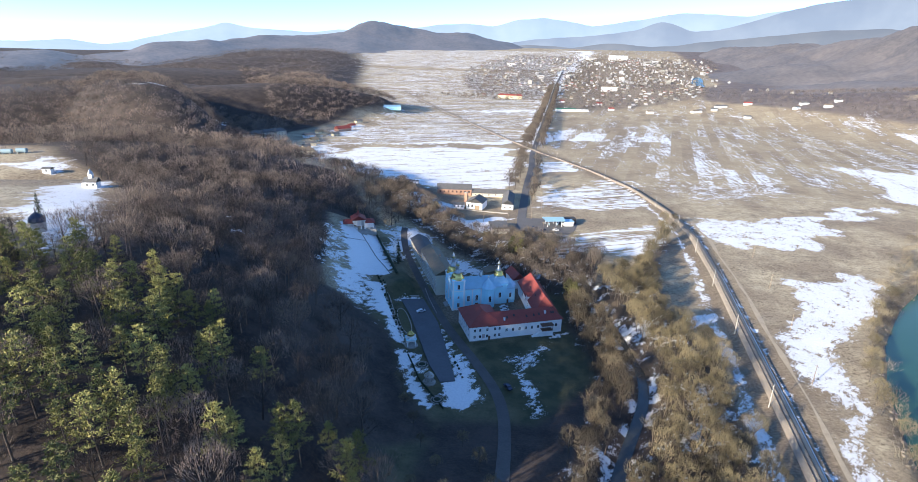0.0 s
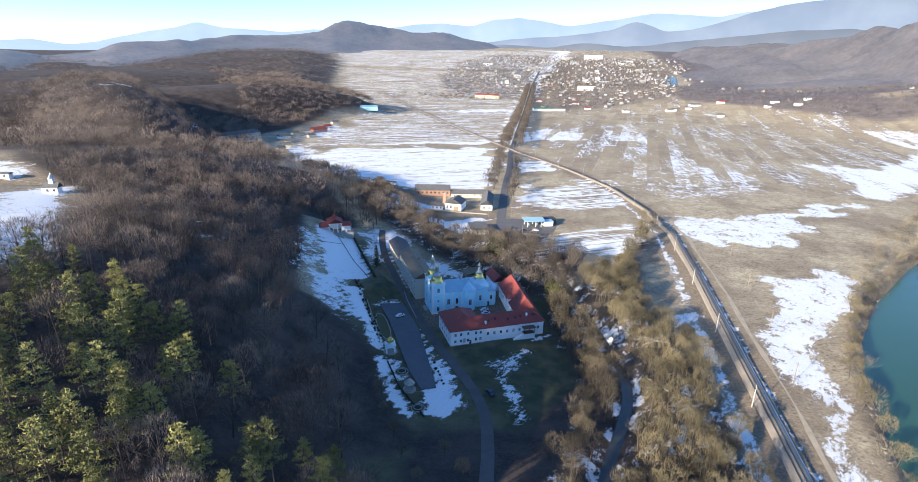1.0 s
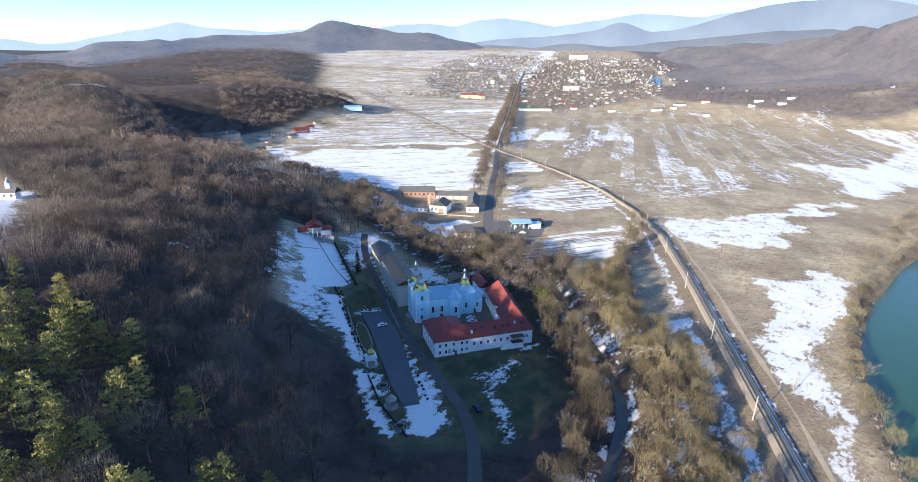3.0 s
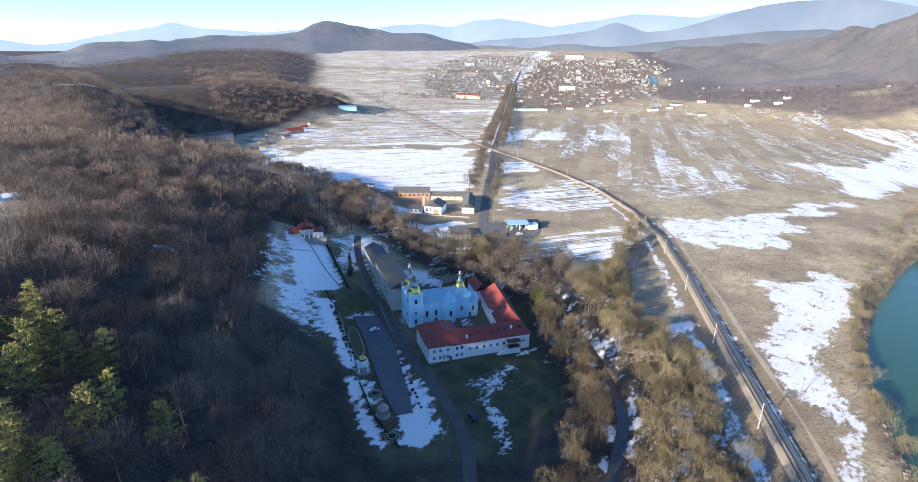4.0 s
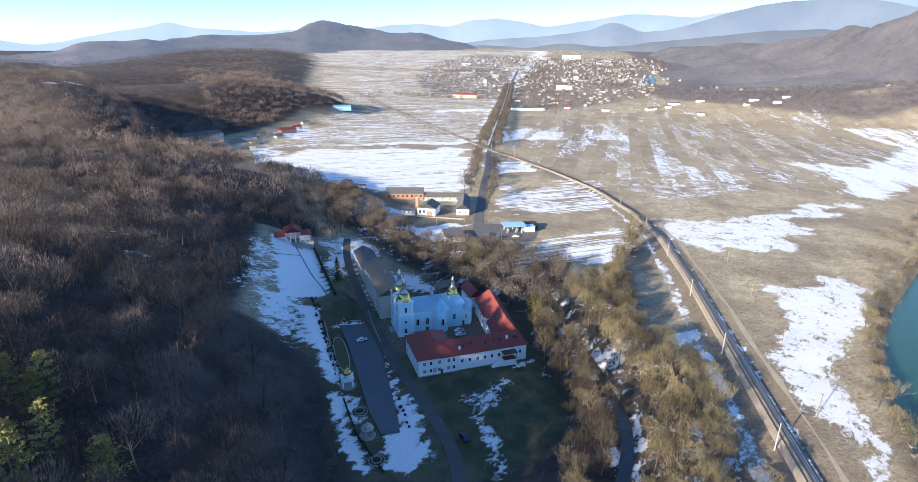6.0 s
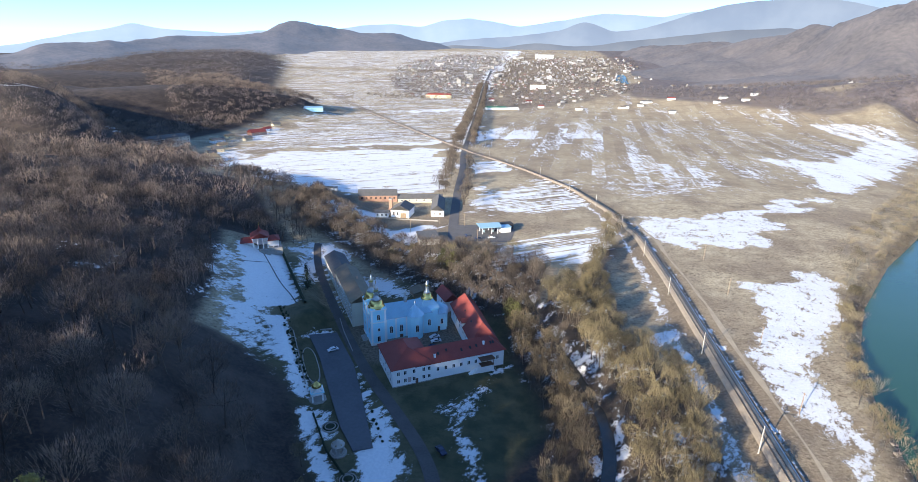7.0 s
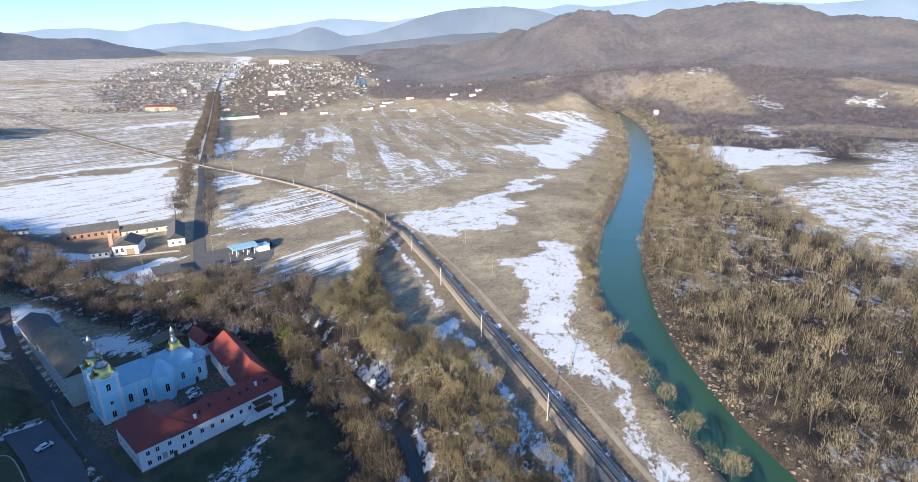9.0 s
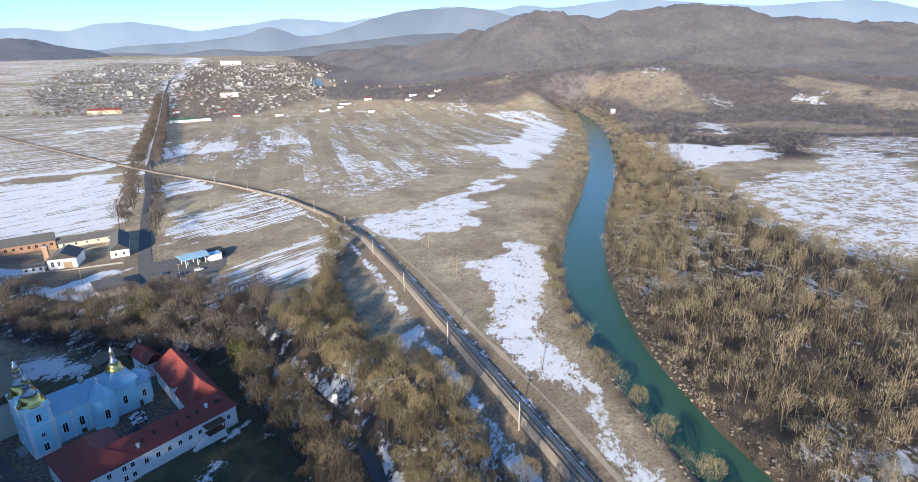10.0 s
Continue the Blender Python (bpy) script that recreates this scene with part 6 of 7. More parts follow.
def scots_pine(seed, height, spread, boughs=30, low=0.34):
    """A bare lower trunk, and irregular layers of boughs that end in flat clumps of needle sprays."""
    rng = np.random.default_rng(seed)
    wv, wf, nv = [], [], []

    def stick(a, b, r0, r1, sides):
        a, b = np.array(a, float), np.array(b, float)
        d = (b - a) / np.linalg.norm(b - a)
        u = np.cross(d, (0.3, 1, 0.2))
        u /= np.linalg.norm(u)
        w = np.cross(d, u)
        base = len(wv)
        for c, r in ((a, r0), (b, r1)):
            wv.extend(c + (u * math.cos(2 * math.pi * k / sides) + w * math.sin(2 * math.pi * k / sides)) * r for k in range(sides))
        wf.extend((base + k, base + (k + 1) % sides, base + sides + (k + 1) % sides, base + sides + k) for k in range(sides))
    lean = rng.uniform(-0.03, 0.03, 2) * height
    stick((0, 0, -0.6), (lean[0], lean[1], height * 0.6), 0.2, 0.13, 6)
    stick((lean[0], lean[1], height * 0.6), (lean[0] * 1.3, lean[1] * 1.3, height * 0.97), 0.13, 0.04, 5)
    for i in range(boughs):
        f = (i + rng.uniform(0, 1)) / boughs
        z = height * (low + (0.98 - low) * f)
        reach = (spread * (1 - f ** 1.7) * rng.uniform(0.55, 1.1) + 0.4) * (0.7 + 0.6 * min(f * 3, 0.5))
        q = i * 2.4 + rng.uniform(-0.5, 0.5)
        root = np.array([lean[0] * f, lean[1] * f, z - 0.25 * reach])
        tip = np.array([lean[0] * f + math.cos(q) * reach, lean[1] * f + math.sin(q) * reach, z + rng.uniform(-0.1, 0.25) * reach])
        stick(root, tip, 0.05, 0.02, 3)
        for share in (0.5, 0.78, 1.0):
            c = root + (tip - root) * share
            wide = (0.42 + 0.12 * spread) * rng.uniform(0.75, 1.2) * (0.8 + 0.3 * share)
            for _ in range(13):
                o = c + rng.normal(0, 0.5, 3) * (wide, wide, wide * 0.4)
                a = np.array([math.cos(q), math.sin(q), 0.9]) * 0.6 + rng.normal(0, 0.75, 3)
                a /= np.linalg.norm(a)
                b = np.cross(a, rng.normal(0, 1, 3))
                b /= np.linalg.norm(b)
                size = rng.uniform(0.26, 0.46)
                nv += [o - b * size * 0.42, o + b * size * 0.42, o + a * size * 1.5]
    return (np.array(wv), np.array(wf)), (np.array(nv), np.arange(len(nv)).reshape(-1, 3))


def tree_thing(name, shape, crown_mat, label, category, group):
    (wv, wf), (tv, tf) = shape
    root = thing(name, pose(0, 0, -500), label, category, group)
    part("trunk", quads("trunk", wv, wf, BARK), None, root)
    part("crown", quads("crown", tv, tf, crown_mat), None, root)
    return root


def scatter(step, lo, hi, keep, seed):
    """Points on a jittered grid where keep(x, y) is more than chance."""
    rng = np.random.default_rng(seed)
    x, y = np.meshgrid(np.arange(lo[0], hi[0], step), np.arange(lo[1], hi[1], step))
    x, y = x.ravel() + rng.uniform(-0.48, 0.48, x.size) * step, y.ravel() + rng.uniform(-0.48, 0.48, y.size) * step
    ok = keep(x, y) > rng.uniform(0, 1, x.size)
    return x[ok], y[ok]


def woodland(name, shapes, x, y, low, high, mat, label, seed, category="trees"):
    """Many trees in one mesh: each a turned, scaled copy of one of the shapes, with a tone of its own."""
    rng = np.random.default_rng(seed)
    z = land(x, y)
    verts, faces, tones, base = [], [], [], 0
    flat, grain = [], []
    for (wv, wf), (tv, tf) in shapes:
        tri = np.concatenate([wf[:, [0, 1, 2]], wf[:, [0, 2, 3]], tf + len(wv)]) if len(wf) else tf
        flat.append((np.concatenate([wv, tv]) if len(wf) else tv, tri))
        grain.append(np.concatenate([np.full(len(wv), -0.3), np.repeat(rng.uniform(-0.35, 0.35, len(tf)), 3)]))
    pick, turn, size, tone = rng.integers(0, len(shapes), len(x)), rng.uniform(0, 6.283, len(x)), rng.uniform(low, high, len(x)), rng.uniform(0, 1, len(x))
    for k in range(len(x)):
        v, f = flat[pick[k]]
        c, s = math.cos(turn[k]) * size[k], math.sin(turn[k]) * size[k]
        verts.append(np.stack([v[:, 0] * c - v[:, 1] * s + x[k], v[:, 0] * s + v[:, 1] * c + y[k], v[:, 2] * size[k] * (0.85 + 0.3 * tone[k]) + z[k]], 1))
        faces.append(f + base)
        tones.append(tone[k] + grain[pick[k]])
        base += len(v)
    mesh = quads(name, np.concatenate(verts), np.concatenate(faces), mat, np.concatenate(tones))
    return tagged(new(name, mesh), label, category, kind="stuff")


def crown_only(shape):
    return (np.zeros((0, 3)), np.zeros((0, 4), int)), shape[1]


# near slope of the wooded hill
RAIL_GLADE = [(44, 322), (62, 340), (66, 288), (65, 236), (47, 224), (40, 240), (38, 265), (37, 293)]
PINES = [(-172, 96), (-150, 116), (-130, 116), (-96, 100), (-60, 92), (-44, 84), (-30, 30), (-60, -10), (-172, 10)]


def near_wood(x, y):
    return wooded(x, y) * (y > 34) * (1 - smooth(-225, -245, x) * smooth(185, 165, y)) * (1 - 0.3 * smooth(-6, 6, inside(PINES, x, y)))


hx, hy = scatter(7.4, (-330, 10), (20, 330), lambda x, y: near_wood(x, y) * ((y < 190) & (x > -190)), 1)
woodland("hill_wood", [bare_tree(10 + k, 13.5, 6.4, 7, 1000, 0.08, -0.05, 1, 0.6, 0.31, (0.08, 0.23), 0.28) for k in range(7)], hx, hy, 0.5, 1.3, TWIG_HILL, "dense leafless grey-brown hillside wood", 2)
hx, hy = scatter(7.4, (-330, 10), (20, 330), lambda x, y: near_wood(x, y) * ((y >= 190) | (x <= -190)), 33)
woodland("hill_wood", [bare_tree(17 + k, 14, 6.6, 5, 540, 0.115, -0.05, 1, 0.6, 0.3, (0.07, 0.2), 0.3) for k in range(6)], hx, hy, 0.5, 1.25, TWIG_HILL, "dense leafless grey-brown wood over the monastery", 34)
hx, hy = scatter(8.6, (-760, 140), (-60, 720), lambda x, y: wooded(x, y) * ((x < -330) | (y > 330)), 3)
woodland("hill_wood", [crown_only(bare_tree(20 + k, 14, 6.8, 5, 84, 0.34, -0.05, 1, 0.6, 0.3, (0.14, 0.34), 0.3)) for k in range(4)], hx, hy, 0.75, 1.2, TWIG_HILL, "dense leafless grey-brown wood on the hill's far end", 4)


def far_density(x, y):
    rise = land(x, y) - rise_of_floor(x, y)
    return np.maximum(smooth(9, 20, rise), smooth(-5, 5, inside(WEST_FOOT, x, y))) * (1 - smooth(-20, 20, inside(FAR_MEADOW, x, y))) * (wooded(x, y) < 0.5)


fx, fy = scatter(8.8, (-1300, 300), (-330, 1400), far_density, 5)
woodland("hill_wood", [crown_only(bare_tree(30 + k, 14, 7.2, 3, 46, 0.5, -0.1, 1, 0.6, 0.3, (0.2, 0.4), 0.3)) for k in range(5)], fx, fy, 0.75, 1.2, TWIG_HILL, "leafless wood on the next hill", 6)
fx, fy = scatter(23, (-2300, 700), (-560, 2500), lambda x, y: smooth(0, 120, -x - 560 - 0.4 * np.maximum(y - 1100, 0)) * ((x < -1300) | (y > 1400)), 205)
woodland("hill_wood", [crown_only(bare_tree(35 + k, 13, 13, 3, 26, 1.1, -0.1, 1, 0.45, 0.35, (0.16, 0.34), 0.3)) for k in range(4)], fx, fy, 0.7, 1.1, TWIG_FAR, "leafless woods on the rolling western hills", 206)
# right-hand slopes and flats beyond the river


def east_density(x, y):
    return east_wood(x, y) * smooth(640, 700, np.hypot(x, y)) * (1 - smooth(-3, 3, inside(THICKET, x, y)))


ex, ey = scatter(11.8, (250, 150), (1500, 1750), lambda x, y: east_density(x, y) * smooth(1750, 1550, np.hypot(x, y)), 13)
woodland("valley_wood", [crown_only(bare_tree(70 + k, 12, 5.2, 3, 30, 0.5, -0.5, 1, 0.5, 0.4, (0.3, 0.7), 0.35)) for k in range(4)], ex, ey, 0.6, 1.15, TWIG_FAR, "leafless woods on the slopes beyond the river", 14)
# thicket on the far bank
tx, ty = scatter(5.3, (110, 40), (580, 680), lambda x, y: smooth(-3, 3, inside(THICKET, x, y)) * (0.4 + 0.8 * smooth(0.3, 0.52, fbm(x, y, 30, 3, 31))) * smooth(750, 500, y), 7)
woodland("thicket", [bare_tree(40 + k, 11.5, 4.2, 5, 230, 0.125, -0.25, 1, 0.52, 0.42, (0.1, 0.34), 0.28) for k in range(6)], tx, ty, 0.6, 1.25, TWIG_BANK, "dense olive-brown leafless willow thicket by the river", 8)


def bank_density(x, y):
    r, k = along(RIVER, x, y)
    half = np.interp(k, range(len(RIVER)), RIVER_HALF)
    left = smooth(half - 1.5, half + 1, r) * smooth(half + 9 + 24 * smooth(250, 420, y), half + 5 + 18 * smooth(250, 420, y), r) * (0.45 + 0.55 * smooth(195, 240, y))
    right = smooth(half - 2.5, half - 0.5, -r) * smooth(half + 44, half + 34, -r)
    return np.maximum(left, right) * 0.9


bx, by = scatter(5.5, (80, 60), (460, 620), bank_density, 9)
woodland("bank_scrub", [crown_only(bare_tree(50 + k, 8.5, 3.9, 5, 170, 0.1, -0.5, 2, 0.42, 0.4, (0.22, 0.55), 0.35)) for k in range(5)], bx, by, 0.4, 1.1, TWIG_BANK, "tawny leafless scrub along the river banks", 10)


def edge_density(x, y):
    r, k = along(RIVER, x, y)
    off = np.abs(r) - np.interp(k, range(len(RIVER)), RIVER_HALF)
    return smooth(-1.0, 0.3, off) * smooth(8, 5, off) * np.where(r > 0, 0.3 + 0.5 * smooth(200, 260, y), 1.0)


bx, by = scatter(2.7, (80, 80), (330, 440), edge_density, 109)
woodland("bank_scrub", [crown_only(bare_tree(250 + k, 5, 2.3, 4, 110, 0.085, -0.4, 3, 0.4, 0.42, (0.2, 0.5), 0.4)) for k in range(5)], bx, by, 0.5, 1.2, TWIG_GREY, "dark leafless brush at the water's edge", 110)
bx, by = scatter(7, (400, 560), (760, 1150), bank_density, 35)
woodland("bank_scrub", [crown_only(bare_tree(55 + k, 9, 4.5, 4, 40, 0.35, -0.5, 2, 0.45, 0.42, (0.3, 0.7), 0.3)) for k in range(4)], bx, by, 0.5, 1.1, TWIG_BANK, "tawny leafless scrub along the upper river", 36)
# undergrowth of the woods by the stream
wx, wy = scatter(3.6, (-60, 30), (70, 370), lambda x, y: smooth(-2, 2, inside(WOODS_SOUTH, x, y)) * smooth(5, 7, np.abs(along(STREAM, x, y)[0])) * smooth(2, -4, inside(RAIL_GLADE, x, y)) * 0.6, 11)
woodland("undergrowth", [bare_tree(60 + k, 5, 2.2, 4, 80, 0.07, -0.1, 3) for k in range(4)], wx, wy, 0.35, 0.9, TWIG_GREY, "leafless undergrowth along the stream", 12)
# avenue on both sides of the far road, hedgerow on the near one


def avenue(x, y):
    d = along(ROAD, x, y)[0]
    return smooth(4.2, 5.5, np.abs(d)) * np.where(d > 0, smooth(20, 13, d), smooth(14, 9, -d)) * smooth(685, 720, y) * smooth(1900, 1700, y) + smooth(7, 9, d) * smooth(20, 13, d) * smooth(440, 470, y) * smooth(655, 630, y) * 0.95 + smooth(5, 6, -d) * smooth(10, 8, -d) * smooth(400, 430, y) * smooth(640, 600, y) * 0.55


ax_, ay_ = scatter(5.2, (-260, 400), (-20, 1900), avenue, 15)
woodland("avenue", [bare_tree(80 + k, 14, 6.4, 5, 150, 0.3, -0.15, 1, 0.56, 0.36, (0.14, 0.36), 0.4) for k in range(4)], ax_, ay_, 0.7, 1.2, TWIG_GREY, "rows of bare trees along the straight road", 16)


# single trees by the stream, on the banks and round the monastery
def plant(makers, x, y, low, high, seed):
    rng = np.random.default_rng(seed)
    z = land(x, y)
    for k in range(len(x)):
        size = rng.uniform(low, high)
        m = pose(x[k], y[k], z[k], 0, 0, rng.uniform(0, 360)) @ Matrix.Diagonal((size, size, size * rng.uniform(0.9, 1.1), 1))
        copy_thing(makers[rng.integers(0, len(makers))], m)


tawny = [tree_thing("tree", bare_tree(100 + k, 12.5, 5.0, 10, 1350, 0.085, -0.1, 1, 0.58, 0.36, (0.07, 0.22), 0.4), TWIG_TREE, "leafless tawny tree in the woods by the stream", "tree", "trees by the stream") for k in range(6)]
px_, py_ = scatter(5.5, (-70, 60), (68, 370), lambda x, y: smooth(-2, 1, inside(WOODS_SOUTH, x, y)) * smooth(4.5, 6, np.abs(along(STREAM, x, y)[0])) * smooth(2, -4, inside(RAIL_GLADE, x, y)) * 0.97, 17)
west_side = along(STREAM, px_, py_)[0] < 0
plant(tawny, px_[~west_side], py_[~west_side], 0.7, 1.15, 18)
# grey-brown trees whose twig colour also holds the shade of the hill
dusky = [tree_thing("tree", bare_tree(106 + k, 12.5, 5.0, 10, 1350, 0.085, -0.1, 1, 0.58, 0.36, (0.07, 0.22), 0.4), TWIG_DUSK, "grey-brown leafless tree, darkened as if in hill shade, between the monastery and the stream", "tree", "trees beside the monastery") for k in range(4)]
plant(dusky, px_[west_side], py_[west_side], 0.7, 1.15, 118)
bank = [tree_thing("tree", bare_tree(120 + k, 9.5, 4.6, 10, 1500, 0.075, -0.1, 1, 0.58, 0.38, (0.07, 0.22), 0.36), TWIG_TREE, "leafless tawny tree leaning over the river bank", "tree", "trees on the river bank") for k in range(3)]
bank_at = np.array([(103, 150), (105, 163), (104.5, 176), (107, 186), (110, 199), (115, 212), (122, 228), (101, 132), (99, 118), (129, 246), (136, 262), (152, 285)], float)
plant(bank, bank_at[:, 0] + 0.3, bank_at[:, 1], 0.8, 1.2, 19)
qx_, qy_ = scatter(4.6, (-170, 245), (12, 425), lambda x, y: smooth(-2, 1, inside(WOODS_NORTH, x, y)) * (np.abs(along(ROAD, x, y)[0]) > 5) * 0.9, 27)
woodland("north_wood", [bare_tree(200 + k, 13, 5.6, 6, 480, 0.09, -0.1, 1, 0.6, 0.32, (0.16, 0.4), 0.38) for k in range(5)], qx_, qy_, 0.6, 1.05, TWIG_GREY, "grey-brown leafless wood behind the church", 28)
NORTH_SLOPE = [(-250, 462), (-190, 425), (-163, 395), (-146, 362), (-128, 340), (-112, 326), (-120, 318), (-140, 300), (-170, 310), (-210, 380)]
sx_, sy_ = scatter(6.4, (-260, 290), (-90, 470), lambda x, y: smooth(-3, 2, inside(NORTH_SLOPE, x, y)) * (1 - wooded(x, y)), 127)
woodland("hill_wood", [bare_tree(210 + k, 13, 5.4, 6, 380, 0.1, -0.05, 1, 0.6, 0.32, (0.16, 0.4), 0.38) for k in range(4)], sx_, sy_, 0.6, 1.1, TWIG_GREY, "leafless wood on the foot of the hill behind the meadow", 128)
slope = np.array([(-42, 118), (-34, 108), (-48, 128), (-28, 96), (-22, 112), (-38, 98), (-55, 138), (-16, 100), (-30, 124), (-60, 150), (-20, 82), (-8, 92)], float)
plant(tawny, slope[:, 0], slope[:, 1], 0.45, 0.8, 29)
lone = np.array([(-74, 330), (-66, 318), (-40, 300), (-28, 310), (-62, 300), (-50, 296), (-75, 310), (-96, 330), (-110, 350), (-120, 372), (-8, 318), (4, 300), (-20, 292), (52, 385), (58, 372), (60, 392), (50, 372)], float)
plant(tawny, lone[:, 0], lone[:, 1], 0.7, 1.1, 20)
pines = [tree_thing("pine", scots_pine(140 + k, 16 + k, 3.3 + 0.25 * (k % 3)), NEEDLES, "yellow-green pine standing on the hillside", "pine", "pines on the hillside") for k in range(5)]
nx_, ny_ = scatter(7.2, (-200, 0), (-40, 135), lambda x, y: smooth(-4, 4, inside(PINES, x, y)) * 0.72 * (y > 34) * wooded(x, y), 21)
plant(pines, nx_, ny_, 0.75, 1.15, 22)
spruces = [tree_thing("spruce", conifer(160 + k, 14, 3.0, 15, 8, 4, 0.08), DARK_NEEDLES, "dark green spruce with dense drooping boughs", "spruce", "spruces") for k in range(3)]
dark_at = np.array([(-196, 104), (-204, 110), (-190, 98), (-199, 96), (-212, 118), (-184, 92), (-178, 86), (-222, 152), (-205, 121), mon(-18.5, 84)], float)
plant(spruces, dark_at[:, 0], dark_at[:, 1], 0.7, 1.05, 23)
green_at = np.array([(-6, 246), (-3, 240), (-44, 296), (-38, 292)], float)
olive = [tree_thing("pine", scots_pine(150 + k, 13, 4.4, 46, 0.15), OLIVE_NEEDLES, "dark olive-green pine beside the monastery", "pine", "pines by the monastery") for k in range(2)]
plant(olive, green_at[:, 0], green_at[:, 1], 0.85, 1.05, 24)


# ---- the valley's buildings ----
def place(x, y, turn=0.0, lift=0.0):
    return pose(x, y, float(land(x, y)) + lift, 0, 0, turn)


def house(name, m, w, d, eave, rise, wall, roof, label, category="house", group="", hip=0.0, windows=(2, 2), rows=(1.0,), chimney=True, size=(1.1, 1.4)):
    """A plain house, ridge along its own x, centred on m."""
    root = thing(name, m, label, category, group)
    part("wall", boxes((-w / 2, w / 2, -d / 2, d / 2, -2.0, eave)), wall, root)
    if not hip:
        bm = bmesh.new()
        for x in (-w / 2, w / 2):
            bm.faces.new([bm.verts.new(p) for p in ((x, -d / 2, eave), (x, d / 2, eave), (x, 0, eave + rise * 0.95))])
        part("gable", bm, wall, root)
    part("roof", roof_mesh(-w / 2, w / 2, -d / 2, d / 2, eave + 0.05, rise, 0.45, hip, hip, 0.16), roof, root)
    if chimney:
        part("chimney", boxes((w * 0.18, w * 0.18 + 0.6, -0.3, 0.3, eave + rise * 0.6, eave + rise + 0.9)), BRICK_WALL, root)
    for z in rows:
        for k in range(windows[0]):
            window(root, -w / 2 + w * (k + 0.5) / windows[0], -d / 2, z, size[0], size[1], 0)
        for k in range(windows[1]):
            window(root, w / 2, -d / 2 + d * (k + 0.5) / windows[1], z, size[0], size[1], 90)
    return root


# depot beside the road
depot = thing("brick_warehouse", place(-116, 426, 15), "long orange brick warehouse with grey slate roof", "warehouse")
part("wall", boxes((-15, 14, -7, 7, -1.5, 4.7)), BRICK_WALL, depot)
part("roof", roof_mesh(-15, 14, -7, 7, 4.75, 3.4, 0.5), GREY_ROOF, depot)
for k in range(9):
    part("buttress", boxes((-14.6 + k * 3.5, -14.0 + k * 3.5, -7.25, -6.95, 0, 4.5)), BRICK_WALL, depot)
for k in range(8):
    window(depot, -12.5 + k * 3.5, -7, 1.9, 1.3, 1.6, 0, BRICK_WALL)
house("grey_range", place(-84, 430, 14), 34, 9, 3.2, 2.6, BEIGE_WALL, GREY_ROOF, "low beige range with grey slate roof", "warehouse", "", 0, (6, 2), (1.2,), False)
shed = house("workshop", place(-89, 388, 8), 15, 13, 5.4, 3.4, WHITE_WALL, GREY_ROOF, "white gabled workshop with grey roof", "workshop", "", 0, (0, 0), (), False)
shed.matrix_world = place(-88, 389, 88)
for x in (-4.4, -1.6):
    window(shed, -7.5, -x, 1.6, 1.3, 2.4, -90, WHITE_WALL)
part("gate", boxes((-7.65, -7.45, -4.4, -0.4, 0, 3.4)), PALE_WOOD, shed, "ochre timber gate")
house("lean_to", place(-101, 383, 8), 9, 8, 3.0, 1.0, WHITE_WALL, GREY_ROOF, "low white lean-to beside the workshop", "workshop", "", 0, (3, 1), (1.0,), False)
stack = thing("chimney_stack", place(-99, 398), "square orange brick chimney stack", "chimney")
part("shaft", boxes((-1.1, 1.1, -1.1, 1.1, -1, 8.2, ), (-1.4, 1.4, -1.4, 1.4, -1, 2.0)), BRICK_WALL, stack)
part("cap", boxes((-1.25, 1.25, -1.25, 1.25, 8.2, 8.6)), CONCRETE, stack)
gab = house("roadside_store", place(-66, 408, 98), 34, 9, 4.4, 3.6, WHITE_WALL, GREY_ROOF, "long white gabled store with dark grey roof", "warehouse", "", 0, (0, 0), (), False)
window(gab, -17, -2, 1.2, 1.2, 1.4, -90)
window(gab, -17, 2, 1.2, 1.2, 1.4, -90)
window(gab, -17, 0, 5.0, 1.0, 1.0, -90)
wall_run([(-112, 376), (-90, 377), (-61, 379)], 0.3, 1.0, STONE, "long grey stone yard wall", "yard_wall")
ruin = thing("ruined_shed", place(-60, 338, 20), "grey concrete shed with sagging flat roof", "shed")
part("wall", boxes((-6, 6, -8, 8, -1.5, 3.4)), CONCRETE, ruin)
part("roof", boxes((-6.4, 6.4, -8.4, 8.4, 3.4, 3.75)), GREY_ROOF, ruin)
for y in (-4, 0, 4):
    window(ruin, -6, y, 1.2, 1.4, 1.4, -90)
gas = thing("filling_station", place(-24, 362, 22), "small filling station with light blue canopy roof", "filling station")
part("canopy", boxes((-8, 6, -5, 5, 4.4, 4.9)), BLUE_ROOF, gas, "light blue sheet canopy")
part("canopy_roof", roof_mesh(-8, 6, -5, 5, 4.9, 1.3, 0.1), BLUE_ROOF, gas)
for x in (-6, 0, 4):
    for y in (-3.5, 3.5):
        part("post", boxes((x - 0.15, x + 0.15, y - 0.15, y + 0.15, 0, 4.4)), WHITE_WALL, gas)
kiosk = part("kiosk", boxes((6.5, 13, -3, 3, -0.5, 3.4)), WHITE_WALL, gas)
part("kiosk_roof", boxes((6.2, 13.4, -3.4, 3.4, 3.4, 3.7)), BLUE_ROOF, gas)
part("rear_block", boxes((8, 17, 3, 9, -0.5, 3.8)), DARK_ROOF, gas, "dark flat-roofed rear block")
